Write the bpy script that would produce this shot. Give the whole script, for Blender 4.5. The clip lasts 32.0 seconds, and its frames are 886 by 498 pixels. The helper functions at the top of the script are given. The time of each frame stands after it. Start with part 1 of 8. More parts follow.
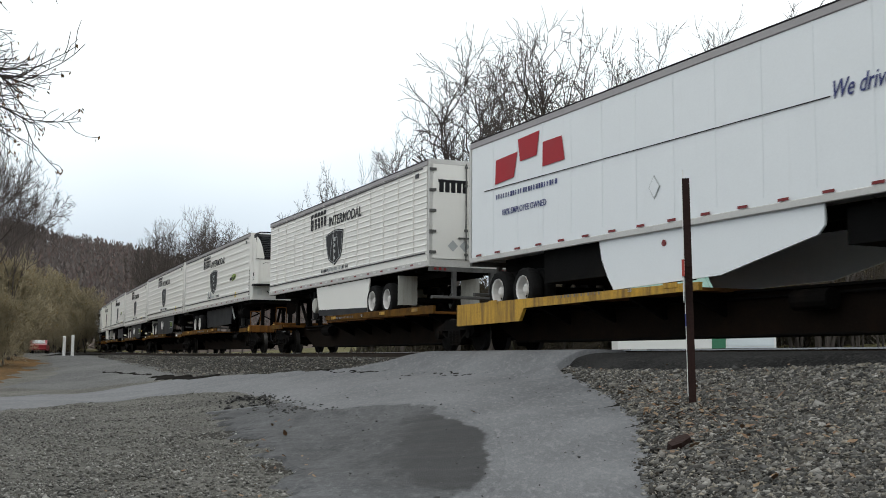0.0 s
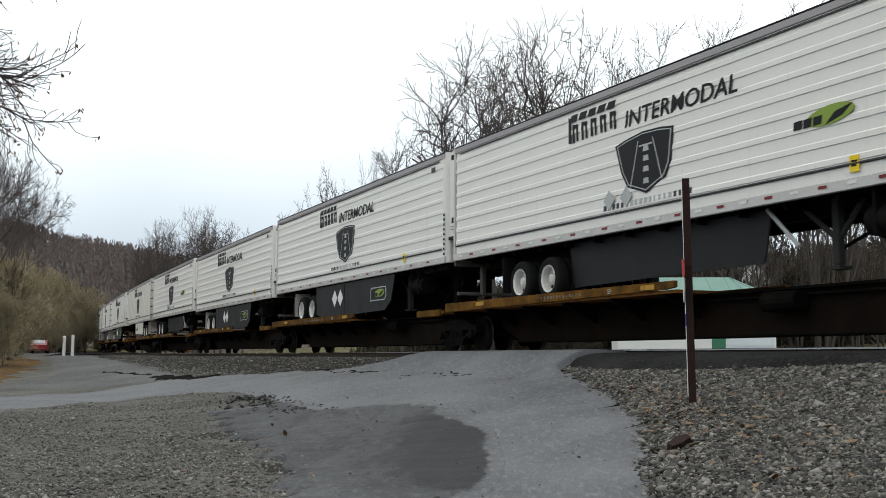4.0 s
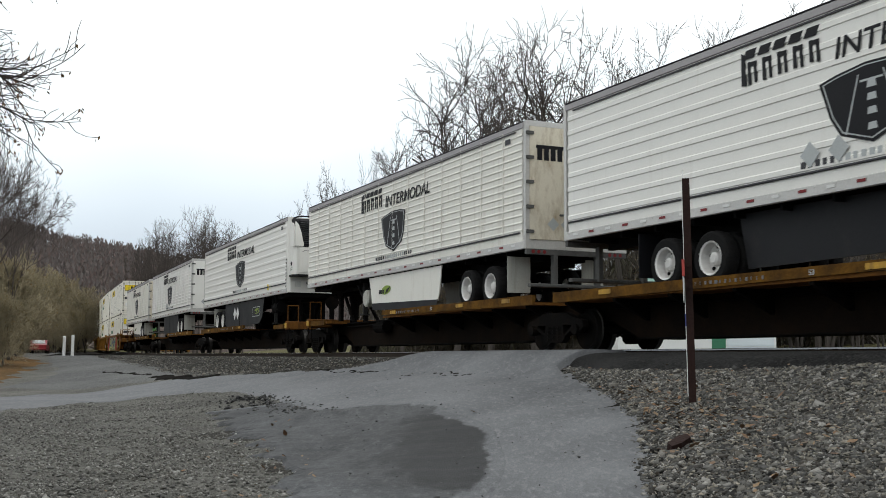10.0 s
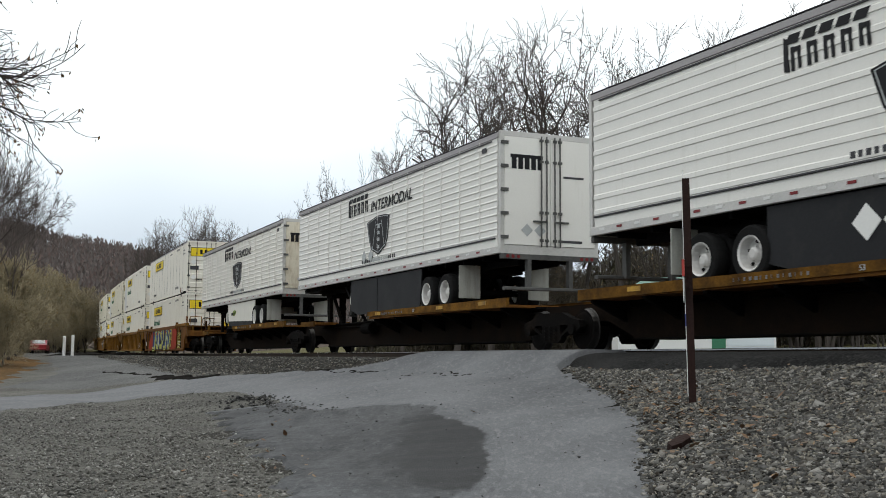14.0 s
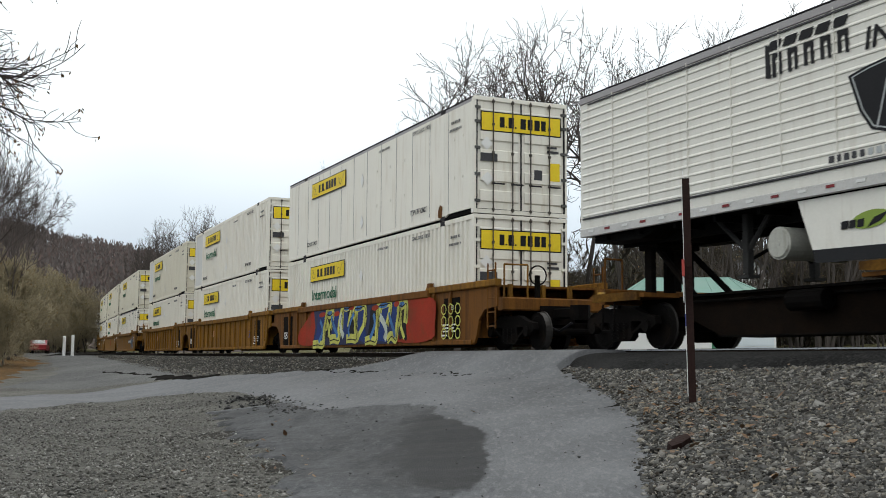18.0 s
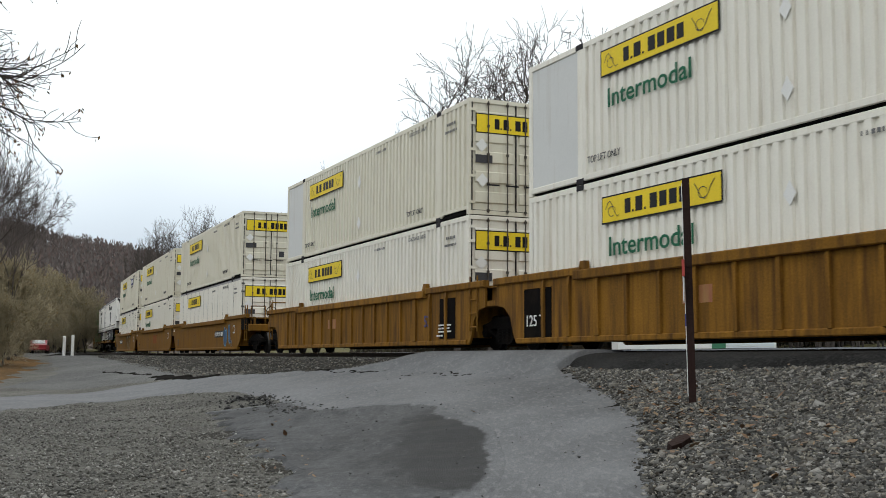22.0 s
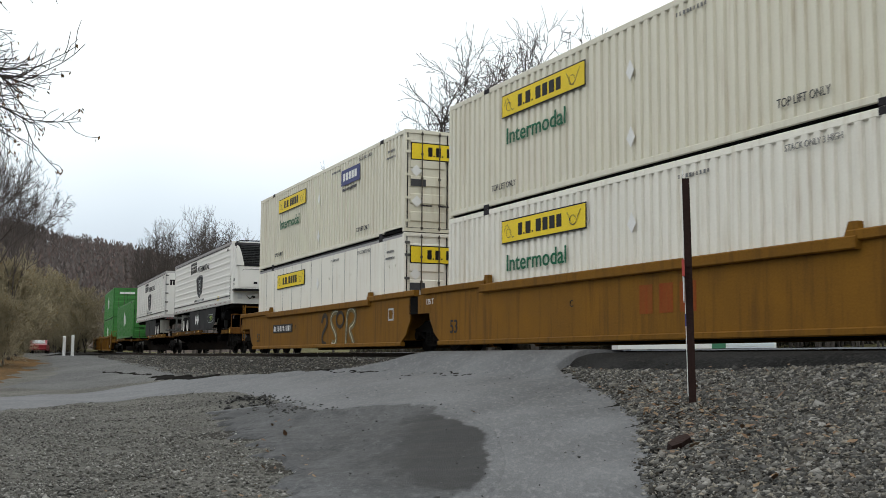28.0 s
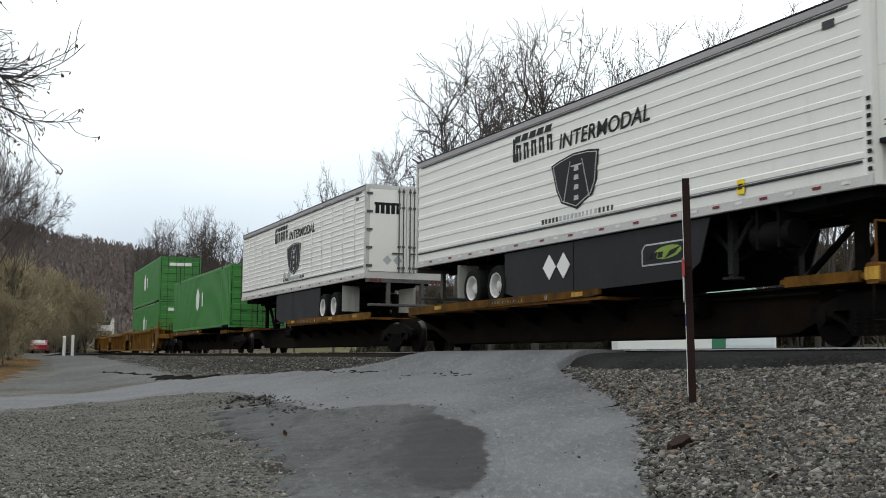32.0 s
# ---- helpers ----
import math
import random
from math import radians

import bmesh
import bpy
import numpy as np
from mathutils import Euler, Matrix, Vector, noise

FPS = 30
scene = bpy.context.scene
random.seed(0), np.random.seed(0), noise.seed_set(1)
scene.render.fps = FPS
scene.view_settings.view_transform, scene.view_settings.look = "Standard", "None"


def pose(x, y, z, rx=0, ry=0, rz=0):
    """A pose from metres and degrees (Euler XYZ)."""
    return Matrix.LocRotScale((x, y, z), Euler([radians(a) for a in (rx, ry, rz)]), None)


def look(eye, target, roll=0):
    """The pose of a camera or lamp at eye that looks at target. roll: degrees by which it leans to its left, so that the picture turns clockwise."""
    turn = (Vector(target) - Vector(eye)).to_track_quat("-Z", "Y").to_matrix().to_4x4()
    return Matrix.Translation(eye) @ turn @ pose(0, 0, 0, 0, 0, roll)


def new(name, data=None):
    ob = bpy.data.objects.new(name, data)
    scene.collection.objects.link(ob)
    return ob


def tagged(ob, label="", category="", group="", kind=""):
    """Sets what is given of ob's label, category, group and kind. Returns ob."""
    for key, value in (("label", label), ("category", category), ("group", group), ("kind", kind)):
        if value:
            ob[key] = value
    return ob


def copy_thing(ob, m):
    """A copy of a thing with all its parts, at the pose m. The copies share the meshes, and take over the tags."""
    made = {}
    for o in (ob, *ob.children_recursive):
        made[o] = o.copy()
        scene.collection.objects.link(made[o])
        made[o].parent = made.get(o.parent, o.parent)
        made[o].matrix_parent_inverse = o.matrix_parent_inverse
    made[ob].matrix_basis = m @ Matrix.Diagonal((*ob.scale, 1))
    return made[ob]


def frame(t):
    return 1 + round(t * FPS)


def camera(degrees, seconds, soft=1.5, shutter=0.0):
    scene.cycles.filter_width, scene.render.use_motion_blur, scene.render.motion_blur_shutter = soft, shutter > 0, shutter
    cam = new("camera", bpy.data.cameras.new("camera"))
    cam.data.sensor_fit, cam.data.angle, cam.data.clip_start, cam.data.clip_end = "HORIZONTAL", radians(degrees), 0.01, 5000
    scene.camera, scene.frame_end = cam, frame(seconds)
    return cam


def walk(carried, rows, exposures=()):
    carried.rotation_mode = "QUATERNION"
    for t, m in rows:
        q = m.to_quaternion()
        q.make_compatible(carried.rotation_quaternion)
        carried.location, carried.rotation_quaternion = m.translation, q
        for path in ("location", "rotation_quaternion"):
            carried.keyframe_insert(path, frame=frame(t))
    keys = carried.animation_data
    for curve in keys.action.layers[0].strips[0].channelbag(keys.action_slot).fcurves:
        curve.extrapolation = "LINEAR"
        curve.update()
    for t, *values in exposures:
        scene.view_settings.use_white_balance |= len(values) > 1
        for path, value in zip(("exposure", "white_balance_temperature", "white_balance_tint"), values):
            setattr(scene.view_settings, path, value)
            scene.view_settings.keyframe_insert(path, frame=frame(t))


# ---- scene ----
# ================= camera =================
CAM_Z = 1.4
TILT = math.radians(5.7135)
cam = camera(43.007, 32.0, soft=0.7, shutter=0.12)
STAND = look((0, 0, CAM_Z), (0, math.cos(TILT), CAM_Z + math.sin(TILT)), 0.327)
walk(cam, [(0.0, STAND), (32.0, STAND)], exposures=[(0.0, -0.15, 6420, 8), (32.0, -0.15, 6420, 8)])

# ================= light: overcast November sky =================
world = bpy.data.worlds.new("overcast_sky")
scene.world = world
world.use_nodes = True
wn, wl = world.node_tree.nodes, world.node_tree.links
wn.clear()
w_out, w_bg = wn.new("ShaderNodeOutputWorld"), wn.new("ShaderNodeBackground")
w_sky, w_mix = wn.new("ShaderNodeTexSky"), wn.new("ShaderNodeMix")
w_sky.sky_type, w_sky.sun_disc = "NISHITA", False
w_sky.sun_elevation, w_sky.sun_rotation = radians(28), radians(40)
w_mix.data_type = "RGBA"
w_tc, w_sep, w_ramp = wn.new("ShaderNodeTexCoord"), wn.new("ShaderNodeSeparateXYZ"), wn.new("ShaderNodeValToRGB")
w_noise, w_add = wn.new("ShaderNodeTexNoise"), wn.new("ShaderNodeMath")
w_noise.inputs["Scale"].default_value, w_noise.inputs["Detail"].default_value = 2.2, 4
w_add.operation, w_add.inputs[1].default_value = "MULTIPLY_ADD", 0.16
wl.new(w_tc.outputs["Generated"], w_sep.inputs[0])
wl.new(w_tc.outputs["Generated"], w_noise.inputs["Vector"])
wl.new(w_noise.outputs["Fac"], w_add.inputs[0])
wl.new(w_sep.outputs["Z"], w_add.inputs[2])
wl.new(w_add.outputs[0], w_ramp.inputs[0])
e = w_ramp.color_ramp.elements
e[0].position, e[0].color = 0.12, (0.56, 0.62, 0.71, 1)
e[1].position, e[1].color = 1.0, (1.5, 1.5, 1.48, 1)
for at, c in ((0.19, (0.78, 0.86, 0.94)), (0.27, (1.08, 1.14, 1.17)), (0.5, (1.2, 1.22, 1.22))):
    w_ramp.color_ramp.elements.new(at).color = (*c, 1)
w_mul = wn.new("ShaderNodeMix")
w_mul.data_type, w_mul.blend_type = "RGBA", "MULTIPLY"
w_mul.inputs["Factor"].default_value = 1.0
w_mul.inputs["B"].default_value = (10.0, 10.0, 10.0, 1)
wl.new(w_ramp.outputs[0], w_mul.inputs["A"])
w_mix.inputs["Factor"].default_value = 0.93
wl.new(w_sky.outputs[0], w_mix.inputs["A"])
wl.new(w_mul.outputs["Result"], w_mix.inputs["B"])
wl.new(w_mix.outputs["Result"], w_bg.inputs[0])
w_bg.inputs[1].default_value = 0.115
wl.new(w_bg.outputs[0], w_out.inputs[0])
sun = bpy.data.lights.new("sun_behind_cloud", "SUN")
sun.energy, sun.angle, sun.color = 0.3, radians(60), (1.0, 0.97, 0.93)
sun_ob = new("sun_behind_cloud", sun)
sun_ob.matrix_world = look((0, 0, 60), (22, 26, 0))

# ================= track geometry =================
RAIL0 = CAM_Z + 0.246
TH0, K0, K1 = -1.128567, 1.22347e-3, 2.78026e-6
SS = np.arange(-520.0, 70.01, 0.5)


def bend(s):
    return np.where(s > -130, K0 + 2 * K1 * s, np.minimum(K0 + 2 * K1 * -130 + (-130 - s) * 2.2e-5, 1.6e-3))


_i0 = int(np.argmin(abs(SS)))
_k = bend(SS)
TH = np.concatenate([[0], np.cumsum((_k[1:] + _k[:-1]) * 0.25)])
TH = TH - TH[_i0] + TH0
_cx = np.concatenate([[0], np.cumsum((np.cos(TH[1:]) + np.cos(TH[:-1])) * 0.25)])
_cy = np.concatenate([[0], np.cumsum((np.sin(TH[1:]) + np.sin(TH[:-1])) * 0.25)])
TX = _cx - _cx[_i0] + 8.0 - 1.295 * np.sin(TH)
TY = _cy - _cy[_i0] + 11.1585 + 1.295 * np.cos(TH)
_sc = np.clip(SS, -220, 0)
TZ = RAIL0 - 1.6714e-4 * _sc + 3.9207e-5 * _sc ** 2


def on_track(s, q=0.0, h=0.0):
    """A place s metres along the track, q towards the camera's side, h over the rails."""
    x, y, z, a = (float(np.interp(s, SS, v)) for v in (TX, TY, TZ, TH))
    return Vector((x + q * math.sin(a), y - q * math.cos(a), z + h))


def ride(s, half=6.0):
    """The pose of a vehicle whose middle is at s: x along its travel, y to the far side."""
    a, b = on_track(s - half), on_track(s + half)
    f = (b - a).normalized()
    left = Vector((0, 0, 1)).cross(f).normalized()
    up = f.cross(left)
    o = (a + b) / 2
    return Matrix(((f.x, left.x, up.x, o.x), (f.y, left.y, up.y, o.y), (f.z, left.z, up.z, o.z), (0, 0, 0, 1)))


SPEED, GAIN = 9.49583, 0.012066


def run(t):
    return SPEED * (t - 16) + 0.5 * GAIN * (t - 16) ** 2


def along(X, Y):
    """s and q of many places at once (q: metres from the track's middle line, to the camera's side)."""
    X, Y = np.asarray(X, float).ravel(), np.asarray(Y, float).ravel()
    s, q = np.empty_like(X), np.empty_like(X)
    for i in range(0, len(X), 4000):
        x, y = X[i:i + 4000, None], Y[i:i + 4000, None]
        j = np.argmin((x - TX) ** 2 + (y - TY) ** 2, axis=1)
        dx, dy = x[:, 0] - TX[j], y[:, 0] - TY[j]
        s[i:i + 4000] = SS[j] + dx * np.cos(TH[j]) + dy * np.sin(TH[j])
        q[i:i + 4000] = dx * np.sin(TH[j]) - dy * np.cos(TH[j])
    return s, q


def smooth(a, b, x):
    t = np.clip((x - a) / (b - a), 0, 1)
    return t * t * (3 - 2 * t)


def wob(x, y, seed=0.0, n=4, f=1.0):
    v, amp = 0.0, 1.0
    for i in range(n):
        v = v + amp * np.sin(f * (1.3 * x + 0.7 * y) + seed + i * 1.7) * np.sin(f * (-0.6 * x + 1.1 * y) + 2.3 * seed + i)
        f, amp = f * 1.93, amp * 0.55
    return v


_lat = np.random.RandomState(77).rand(256, 256)


def vnoise(X, Y, f=1.0, n=4, seed=0):
    """Even value noise, about -1 to 1."""
    v, amp, tot = 0.0, 1.0, 0.0
    for i in range(n):
        x, y = X * f + 17.3 * i + seed, Y * f + 9.1 * i + seed
        xi, yi = np.floor(x).astype(int), np.floor(y).astype(int)
        u, w = x - xi, y - yi
        u, w = u * u * (3 - 2 * u), w * w * (3 - 2 * w)
        g = lambda a, b: _lat[(xi + a) % 256, (yi + b) % 256]
        v = v + amp * ((g(0, 0) * (1 - u) + g(1, 0) * u) * (1 - w) + (g(0, 1) * (1 - u) + g(1, 1) * u) * w)
        tot, f, amp = tot + amp, f * 2.03, amp * 0.6
    return 2.6 * (v / tot - 0.5)


def level(X, Y):
    """Height of the bare ground."""
    X, Y = np.asarray(X, float), np.asarray(Y, float)
    shape = X.shape
    s, q = along(X, Y)
    x, y = X.ravel(), Y.ravel()
    zt = np.interp(s, SS, TZ)
    drop = 1.47 - 1.2 * smooth(-30, -78, s)
    near = zt - 0.2 - (drop - 0.2) * (0.25 * smooth(1.7, 4.2, q) + 0.75 * smooth(2.2, 9.3, q))
    bank = 1.1 * smooth(17, 30, q) * smooth(-20, -45, s)
    far = zt - 0.2 - 0.55 * smooth(1.8, 4.5, -q) + 1.9 * smooth(20, 52, -q)
    z = np.where(q > 0, near + bank, far)
    r = np.hypot(x, y)
    z = z + 0.025 * wob(x, y, 1.0, 4, 0.9) * smooth(1.5, 4, abs(q)) + 0.3 * wob(x, y, 3.0, 2, 0.05) * smooth(60, 200, r) * smooth(10, 40, abs(q))
    return z.reshape(shape)


def level1(x, y):
    return float(level(np.array([x]), np.array([y]))[0])


# ================= mesh helpers =================
class G:
    """A mesh in the making."""

    def __init__(self):
        self.v, self.f, self.blocks = [], [], []

    def add(self, v, f):
        n = len(self.v)
        self.blocks.append((v, f))
        self.v += [tuple(p) for p in v]
        self.f += [tuple(n + i for i in q) for q in f]
        return self

    def prism(self, pts, axis, a, b):
        n = len(pts)
        put = {"x": lambda p, c: (c, p[0], p[1]), "y": lambda p, c: (p[0], c, p[1]), "z": lambda p, c: (p[0], p[1], c)}[axis]
        v = [put(p, a) for p in pts] + [put(p, b) for p in pts]
        f = [(i, (i + 1) % n, n + (i + 1) % n, n + i) for i in range(n)]
        return self.add(v, f + [tuple(range(n - 1, -1, -1)), tuple(range(n, 2 * n))])

    def box(self, x0, x1, y0, y1, z0, z1, c=0.0):
        if c <= 0:
            return self.prism([(y0, z0), (y1, z0), (y1, z1), (y0, z1)], "x", x0, x1)
        ext = (x1 - x0, y1 - y0, z1 - z0)
        k = ext.index(max(ext))
        (a0, a1), (b0, b1), (l0, l1) = [((y0, y1), (z0, z1), (x0, x1)), ((x0, x1), (z0, z1), (y0, y1)), ((x0, x1), (y0, y1), (z0, z1))][k]
        c = min(c, (a1 - a0) * 0.4, (b1 - b0) * 0.4)
        return self.prism([(a0 + c, b0), (a1 - c, b0), (a1, b0 + c), (a1, b1 - c), (a1 - c, b1), (a0 + c, b1), (a0, b1 - c), (a0, b0 + c)], "xyz"[k], l0, l1)

    def cyl(self, p, q, r, r2=None, n=12, caps=True):
        p, q = Vector(p), Vector(q)
        r2 = r if r2 is None else r2
        d = (q - p).normalized()
        u = d.orthogonal().normalized()
        w = d.cross(u)
        v = [c + (u * math.cos(6.28318 * i / n) + w * math.sin(6.28318 * i / n)) * rr for c, rr in ((p, r), (q, r2)) for i in range(n)]
        f = [(i, (i + 1) % n, n + (i + 1) % n, n + i) for i in range(n)]
        if caps:
            f += [tuple(range(n - 1, -1, -1)), tuple(range(n, 2 * n))]
        return self.add(v, f)

    def lathe(self, prof, y0, cx, cz, n=20, caps=True):
        """Rings (y, r) turned round an axis along y."""
        v = [(cx + r * math.cos(6.28318 * i / n), y0 + y, cz + r * math.sin(6.28318 * i / n)) for y, r in prof for i in range(n)]
        k = len(prof)
        f = [(j * n + i, j * n + (i + 1) % n, (j + 1) * n + (i + 1) % n, (j + 1) * n + i) for j in range(k - 1) for i in range(n)]
        if caps:
            f += [tuple(range(n - 1, -1, -1)), tuple(range((k - 1) * n, k * n))]
        return self.add(v, f)

    def tube(self, pts, r, n=6):
        for a, b in zip(pts, pts[1:]):
            self.cyl(a, b, r, n=n)
        return self

    def strip(self, pts, w, y):
        """A flat stroke on a wall: (x, z) points, standing at y."""
        v, n = [], len(pts)
        for i in range(n):
            (a, b), (c, d) = pts[max(0, i - 1)], pts[min(n - 1, i + 1)]
            l = math.hypot(c - a, d - b) or 1
            nx, nz = -(d - b) / l * w / 2, (c - a) / l * w / 2
            v += [(pts[i][0] + nx, y, pts[i][1] + nz), (pts[i][0] - nx, y, pts[i][1] - nz)]
        return self.add(v, [(2 * i, 2 * i + 1, 2 * i + 3, 2 * i + 2) for i in range(n - 1)])

    def mesh(self, name, mat, flat=True):
        me = bpy.data.meshes.new(name)
        me.from_pydata(self.v, [], self.f)
        if flat:
            bm = bmesh.new()
            bm.from_mesh(me)
            bmesh.ops.recalc_face_normals(bm, faces=bm.faces)
            bm.to_mesh(me)
            bm.free()
        me.materials.append(mat)
        return me


def thing(name, label, category, group="", kind="", m=None):
    ob = tagged(new(name), label, category, group, kind)
    if m is not None:
        ob.matrix_basis = m
    return ob


APART = {"sign_block", "number_bar", "end_chord", "sticker", "door_sill", "step_edge", "side_panel", "roof_rail", "bottom_rail", "frame_rail", "end_step", "rear_frame", "sill_flange", "bogie_slider", "wall", "emblem_road", "eco_leaf", "placard", "data_notes", "side_emblem", "door_mark", "initial_block"}
JOINED = {"rivets", "serial_bars", "side_number", "web_address", "fleet_number", "company_line", "note_bars", "data_notes", "rivet_plate", "hub_holes"}


def part(name, g, mat, parent, label="", at=None, kind=""):
    """One mesh object under a thing or a part. g: a G or a ready mesh."""
    if name in APART and isinstance(g, G) and len(g.blocks) > 1:
        return [part(name, G().add(*b), mat, parent, label, at, kind) for b in g.blocks][0]
    kind = kind or ("stuff" if name in JOINED else "")
    ob = new(name, g.mesh(name, mat) if isinstance(g, G) else g)
    ob.parent = parent
    if at is not None:
        ob.matrix_basis = at if isinstance(at, Matrix) else Matrix.Translation(at)
    return tagged(ob, label, kind=kind)


def solo(name, g, mat, label, category, group="", kind="", m=None):
    ob = new(name, g.mesh(name, mat) if isinstance(g, G) else g)
    if m is not None:
        ob.matrix_basis = m
    return tagged(ob, label, category, group, kind)


LETTERS = {}


def words(body, size, mat, depth=0.004, shear=0.0, squeeze=1.0):
    """A mesh of lettering, standing in the xz plane and read from the -y side; origin at its left foot."""
    key = (body, size, mat.name, shear, squeeze)
    if key not in LETTERS:
        cu = bpy.data.curves.new("lettering", "FONT")
        cu.body, cu.size, cu.extrude, cu.shear, cu.resolution_u, cu.offset = body, size, depth, shear, 3, (0.009 if size > 0.4 else 0.003) * size
        ob = bpy.data.objects.new("lettering", cu)
        scene.collection.objects.link(ob)
        me = bpy.data.meshes.new_from_object(ob.evaluated_get(bpy.context.evaluated_depsgraph_get()))
        bpy.data.objects.remove(ob)
        bpy.data.curves.remove(cu)
        me.transform(Matrix.Diagonal((squeeze, 1, 1, 1)))
        me.transform(pose(0, 0, 0, 90, 0, 0))
        me.materials.clear()
        me.materials.append(mat)
        LETTERS[key] = me
    return LETTERS[key]


# ================= materials =================
def paint(name, col, rough=0.55, metal=0.0, var=0.12, scale=1.2, fine=28.0, dirt=None, amount=0.0, streak=0.0, bump=0.05, rnd=0.0, spec=0.5, low=None):
    """A procedural surface: tint at two scales, dirt in patches and (streak) in runs down the wall."""
    mt = bpy.data.materials.new(name)
    mt.use_nodes = True
    n, l = mt.node_tree.nodes, mt.node_tree.links
    b = n["Principled BSDF"]
    tc = n.new("ShaderNodeTexCoord")
    n1, n2 = n.new("ShaderNodeTexNoise"), n.new("ShaderNodeTexNoise")
    n1.inputs["Scale"].default_value, n1.inputs["Detail"].default_value = scale, 5
    n2.inputs["Scale"].default_value, n2.inputs["Detail"].default_value = fine, 3
    l.new(tc.outputs["Object"], n1.inputs["Vector"])
    l.new(tc.outputs["Object"], n2.inputs["Vector"])
    ad = n.new("ShaderNodeMath")
    ad.operation = "ADD"
    l.new(n1.outputs["Fac"], ad.inputs[0])
    l.new(n2.outputs["Fac"], ad.inputs[1])
    mr = n.new("ShaderNodeMapRange")
    mr.inputs["From Min"].default_value, mr.inputs["From Max"].default_value = 0.6, 1.4
    mr.inputs["To Min"].default_value, mr.inputs["To Max"].default_value = 1 - var, 1 + var
    l.new(ad.outputs[0], mr.inputs["Value"])
    last = mr.outputs[0]
    if rnd:
        oi, m2, m3 = n.new("ShaderNodeObjectInfo"), n.new("ShaderNodeMapRange"), n.new("ShaderNodeMath")
        m2.inputs["To Min"].default_value, m2.inputs["To Max"].default_value = 1 - rnd, 1 + rnd
        m3.operation = "MULTIPLY"
        l.new(oi.outputs["Random"], m2.inputs["Value"])
        l.new(m2.outputs[0], m3.inputs[0])
        l.new(last, m3.inputs[1])
        last = m3.outputs[0]
    vm = n.new("ShaderNodeVectorMath")
    vm.operation = "SCALE"
    vm.inputs[0].default_value = col
    l.new(last, vm.inputs["Scale"])
    colour = vm.outputs[0]
    if dirt is not None:
        n3, mp, cr, mx = n.new("ShaderNodeTexNoise"), n.new("ShaderNodeMapping"), n.new("ShaderNodeValToRGB"), n.new("ShaderNodeMix")
        mp.inputs["Scale"].default_value = (1, 1, 1 - 0.92 * streak)
        n3.inputs["Scale"].default_value, n3.inputs["Detail"].default_value = (6.0 if streak else 1.7), 6
        n3.inputs["Roughness"].default_value = 0.65
        l.new(tc.outputs["Object"], mp.inputs[0])
        l.new(mp.outputs[0], n3.inputs["Vector"])
        cr.color_ramp.elements[0].position = 0.66 - 0.34 * amount
        cr.color_ramp.elements[1].position = 0.86 - 0.2 * amount
        cr.color_ramp.elements[0].color, cr.color_ramp.elements[1].color = (0, 0, 0, 1), (min(1, amount * 1.4), ) * 3 + (1,)
        l.new(n3.outputs["Fac"], cr.inputs[0])
        mx.data_type = "RGBA"
        mx.inputs["B"].default_value = (*dirt, 1)
        l.new(cr.outputs[0], mx.inputs["Factor"])
        l.new(colour, mx.inputs["A"])
        colour = mx.outputs["Result"]
    l.new(colour, b.inputs["Base Color"])
    rr = n.new("ShaderNodeMapRange")
    rr.inputs["To Min"].default_value, rr.inputs["To Max"].default_value = max(0.05, rough - 0.12), min(1, rough + 0.12)
    l.new(n1.outputs["Fac"], rr.inputs["Value"])
    l.new(rr.outputs[0], b.inputs["Roughness"])
    b.inputs["Metallic"].default_value = metal
    b.inputs["Specular IOR Level"].default_value = spec
    if bump:
        bp = n.new("ShaderNodeBump")
        bp.inputs["Strength"].default_value, bp.inputs["Distance"].default_value = min(1, bump * 4), 0.02
        l.new(n2.outputs["Fac"], bp.inputs["Height"])
        l.new(bp.outputs[0], b.inputs["Normal"])
    return mt


WHITE = paint("trailer_white_paint", (0.73, 0.72, 0.68), 0.42, var=0.04, dirt=(0.42, 0.38, 0.31), amount=0.22, streak=1, bump=0.01)
DOOR_AGED = paint("stained_door_paint", (0.62, 0.57, 0.46), 0.5, var=0.1, dirt=(0.26, 0.18, 0.09), amount=0.55, streak=0.7, bump=0.015)
WHITE_AGED = paint("trailer_aged_white_paint", (0.70, 0.685, 0.625), 0.45, var=0.05, dirt=(0.36, 0.30, 0.22), amount=0.34, streak=1, bump=0.01)
VAN_WHITE = paint("smooth_white_panel", (0.72, 0.75, 0.77), 0.38, var=0.03, dirt=(0.45, 0.45, 0.44), amount=0.15, streak=1, bump=0.008)
BOX_WHITE = paint("container_white_paint", (0.735, 0.71, 0.63), 0.5, var=0.06, dirt=(0.42, 0.33, 0.21), amount=0.38, streak=1, bump=0.015, rnd=0.04)
BOX_CREAM = paint("container_cream_paint", (0.635, 0.605, 0.495), 0.5, var=0.05, dirt=(0.40, 0.31, 0.2), amount=0.38, streak=1, bump=0.015, rnd=0.03)
ROD = paint("worn_lock_rod", (0.07, 0.06, 0.05), 0.6, var=0.3, dirt=(0.03, 0.02, 0.012), amount=0.4, bump=0.02, spec=0.2)
PANEL = paint("container_end_panel", (0.56, 0.565, 0.55), 0.5, var=0.05, dirt=(0.34, 0.3, 0.24), amount=0.3, streak=1, bump=0.012)
BOX_GREEN = paint("container_green_paint", (0.035, 0.19, 0.03), 0.5, var=0.15, dirt=(0.05, 0.07, 0.04), amount=0.3, streak=1, bump=0.015)
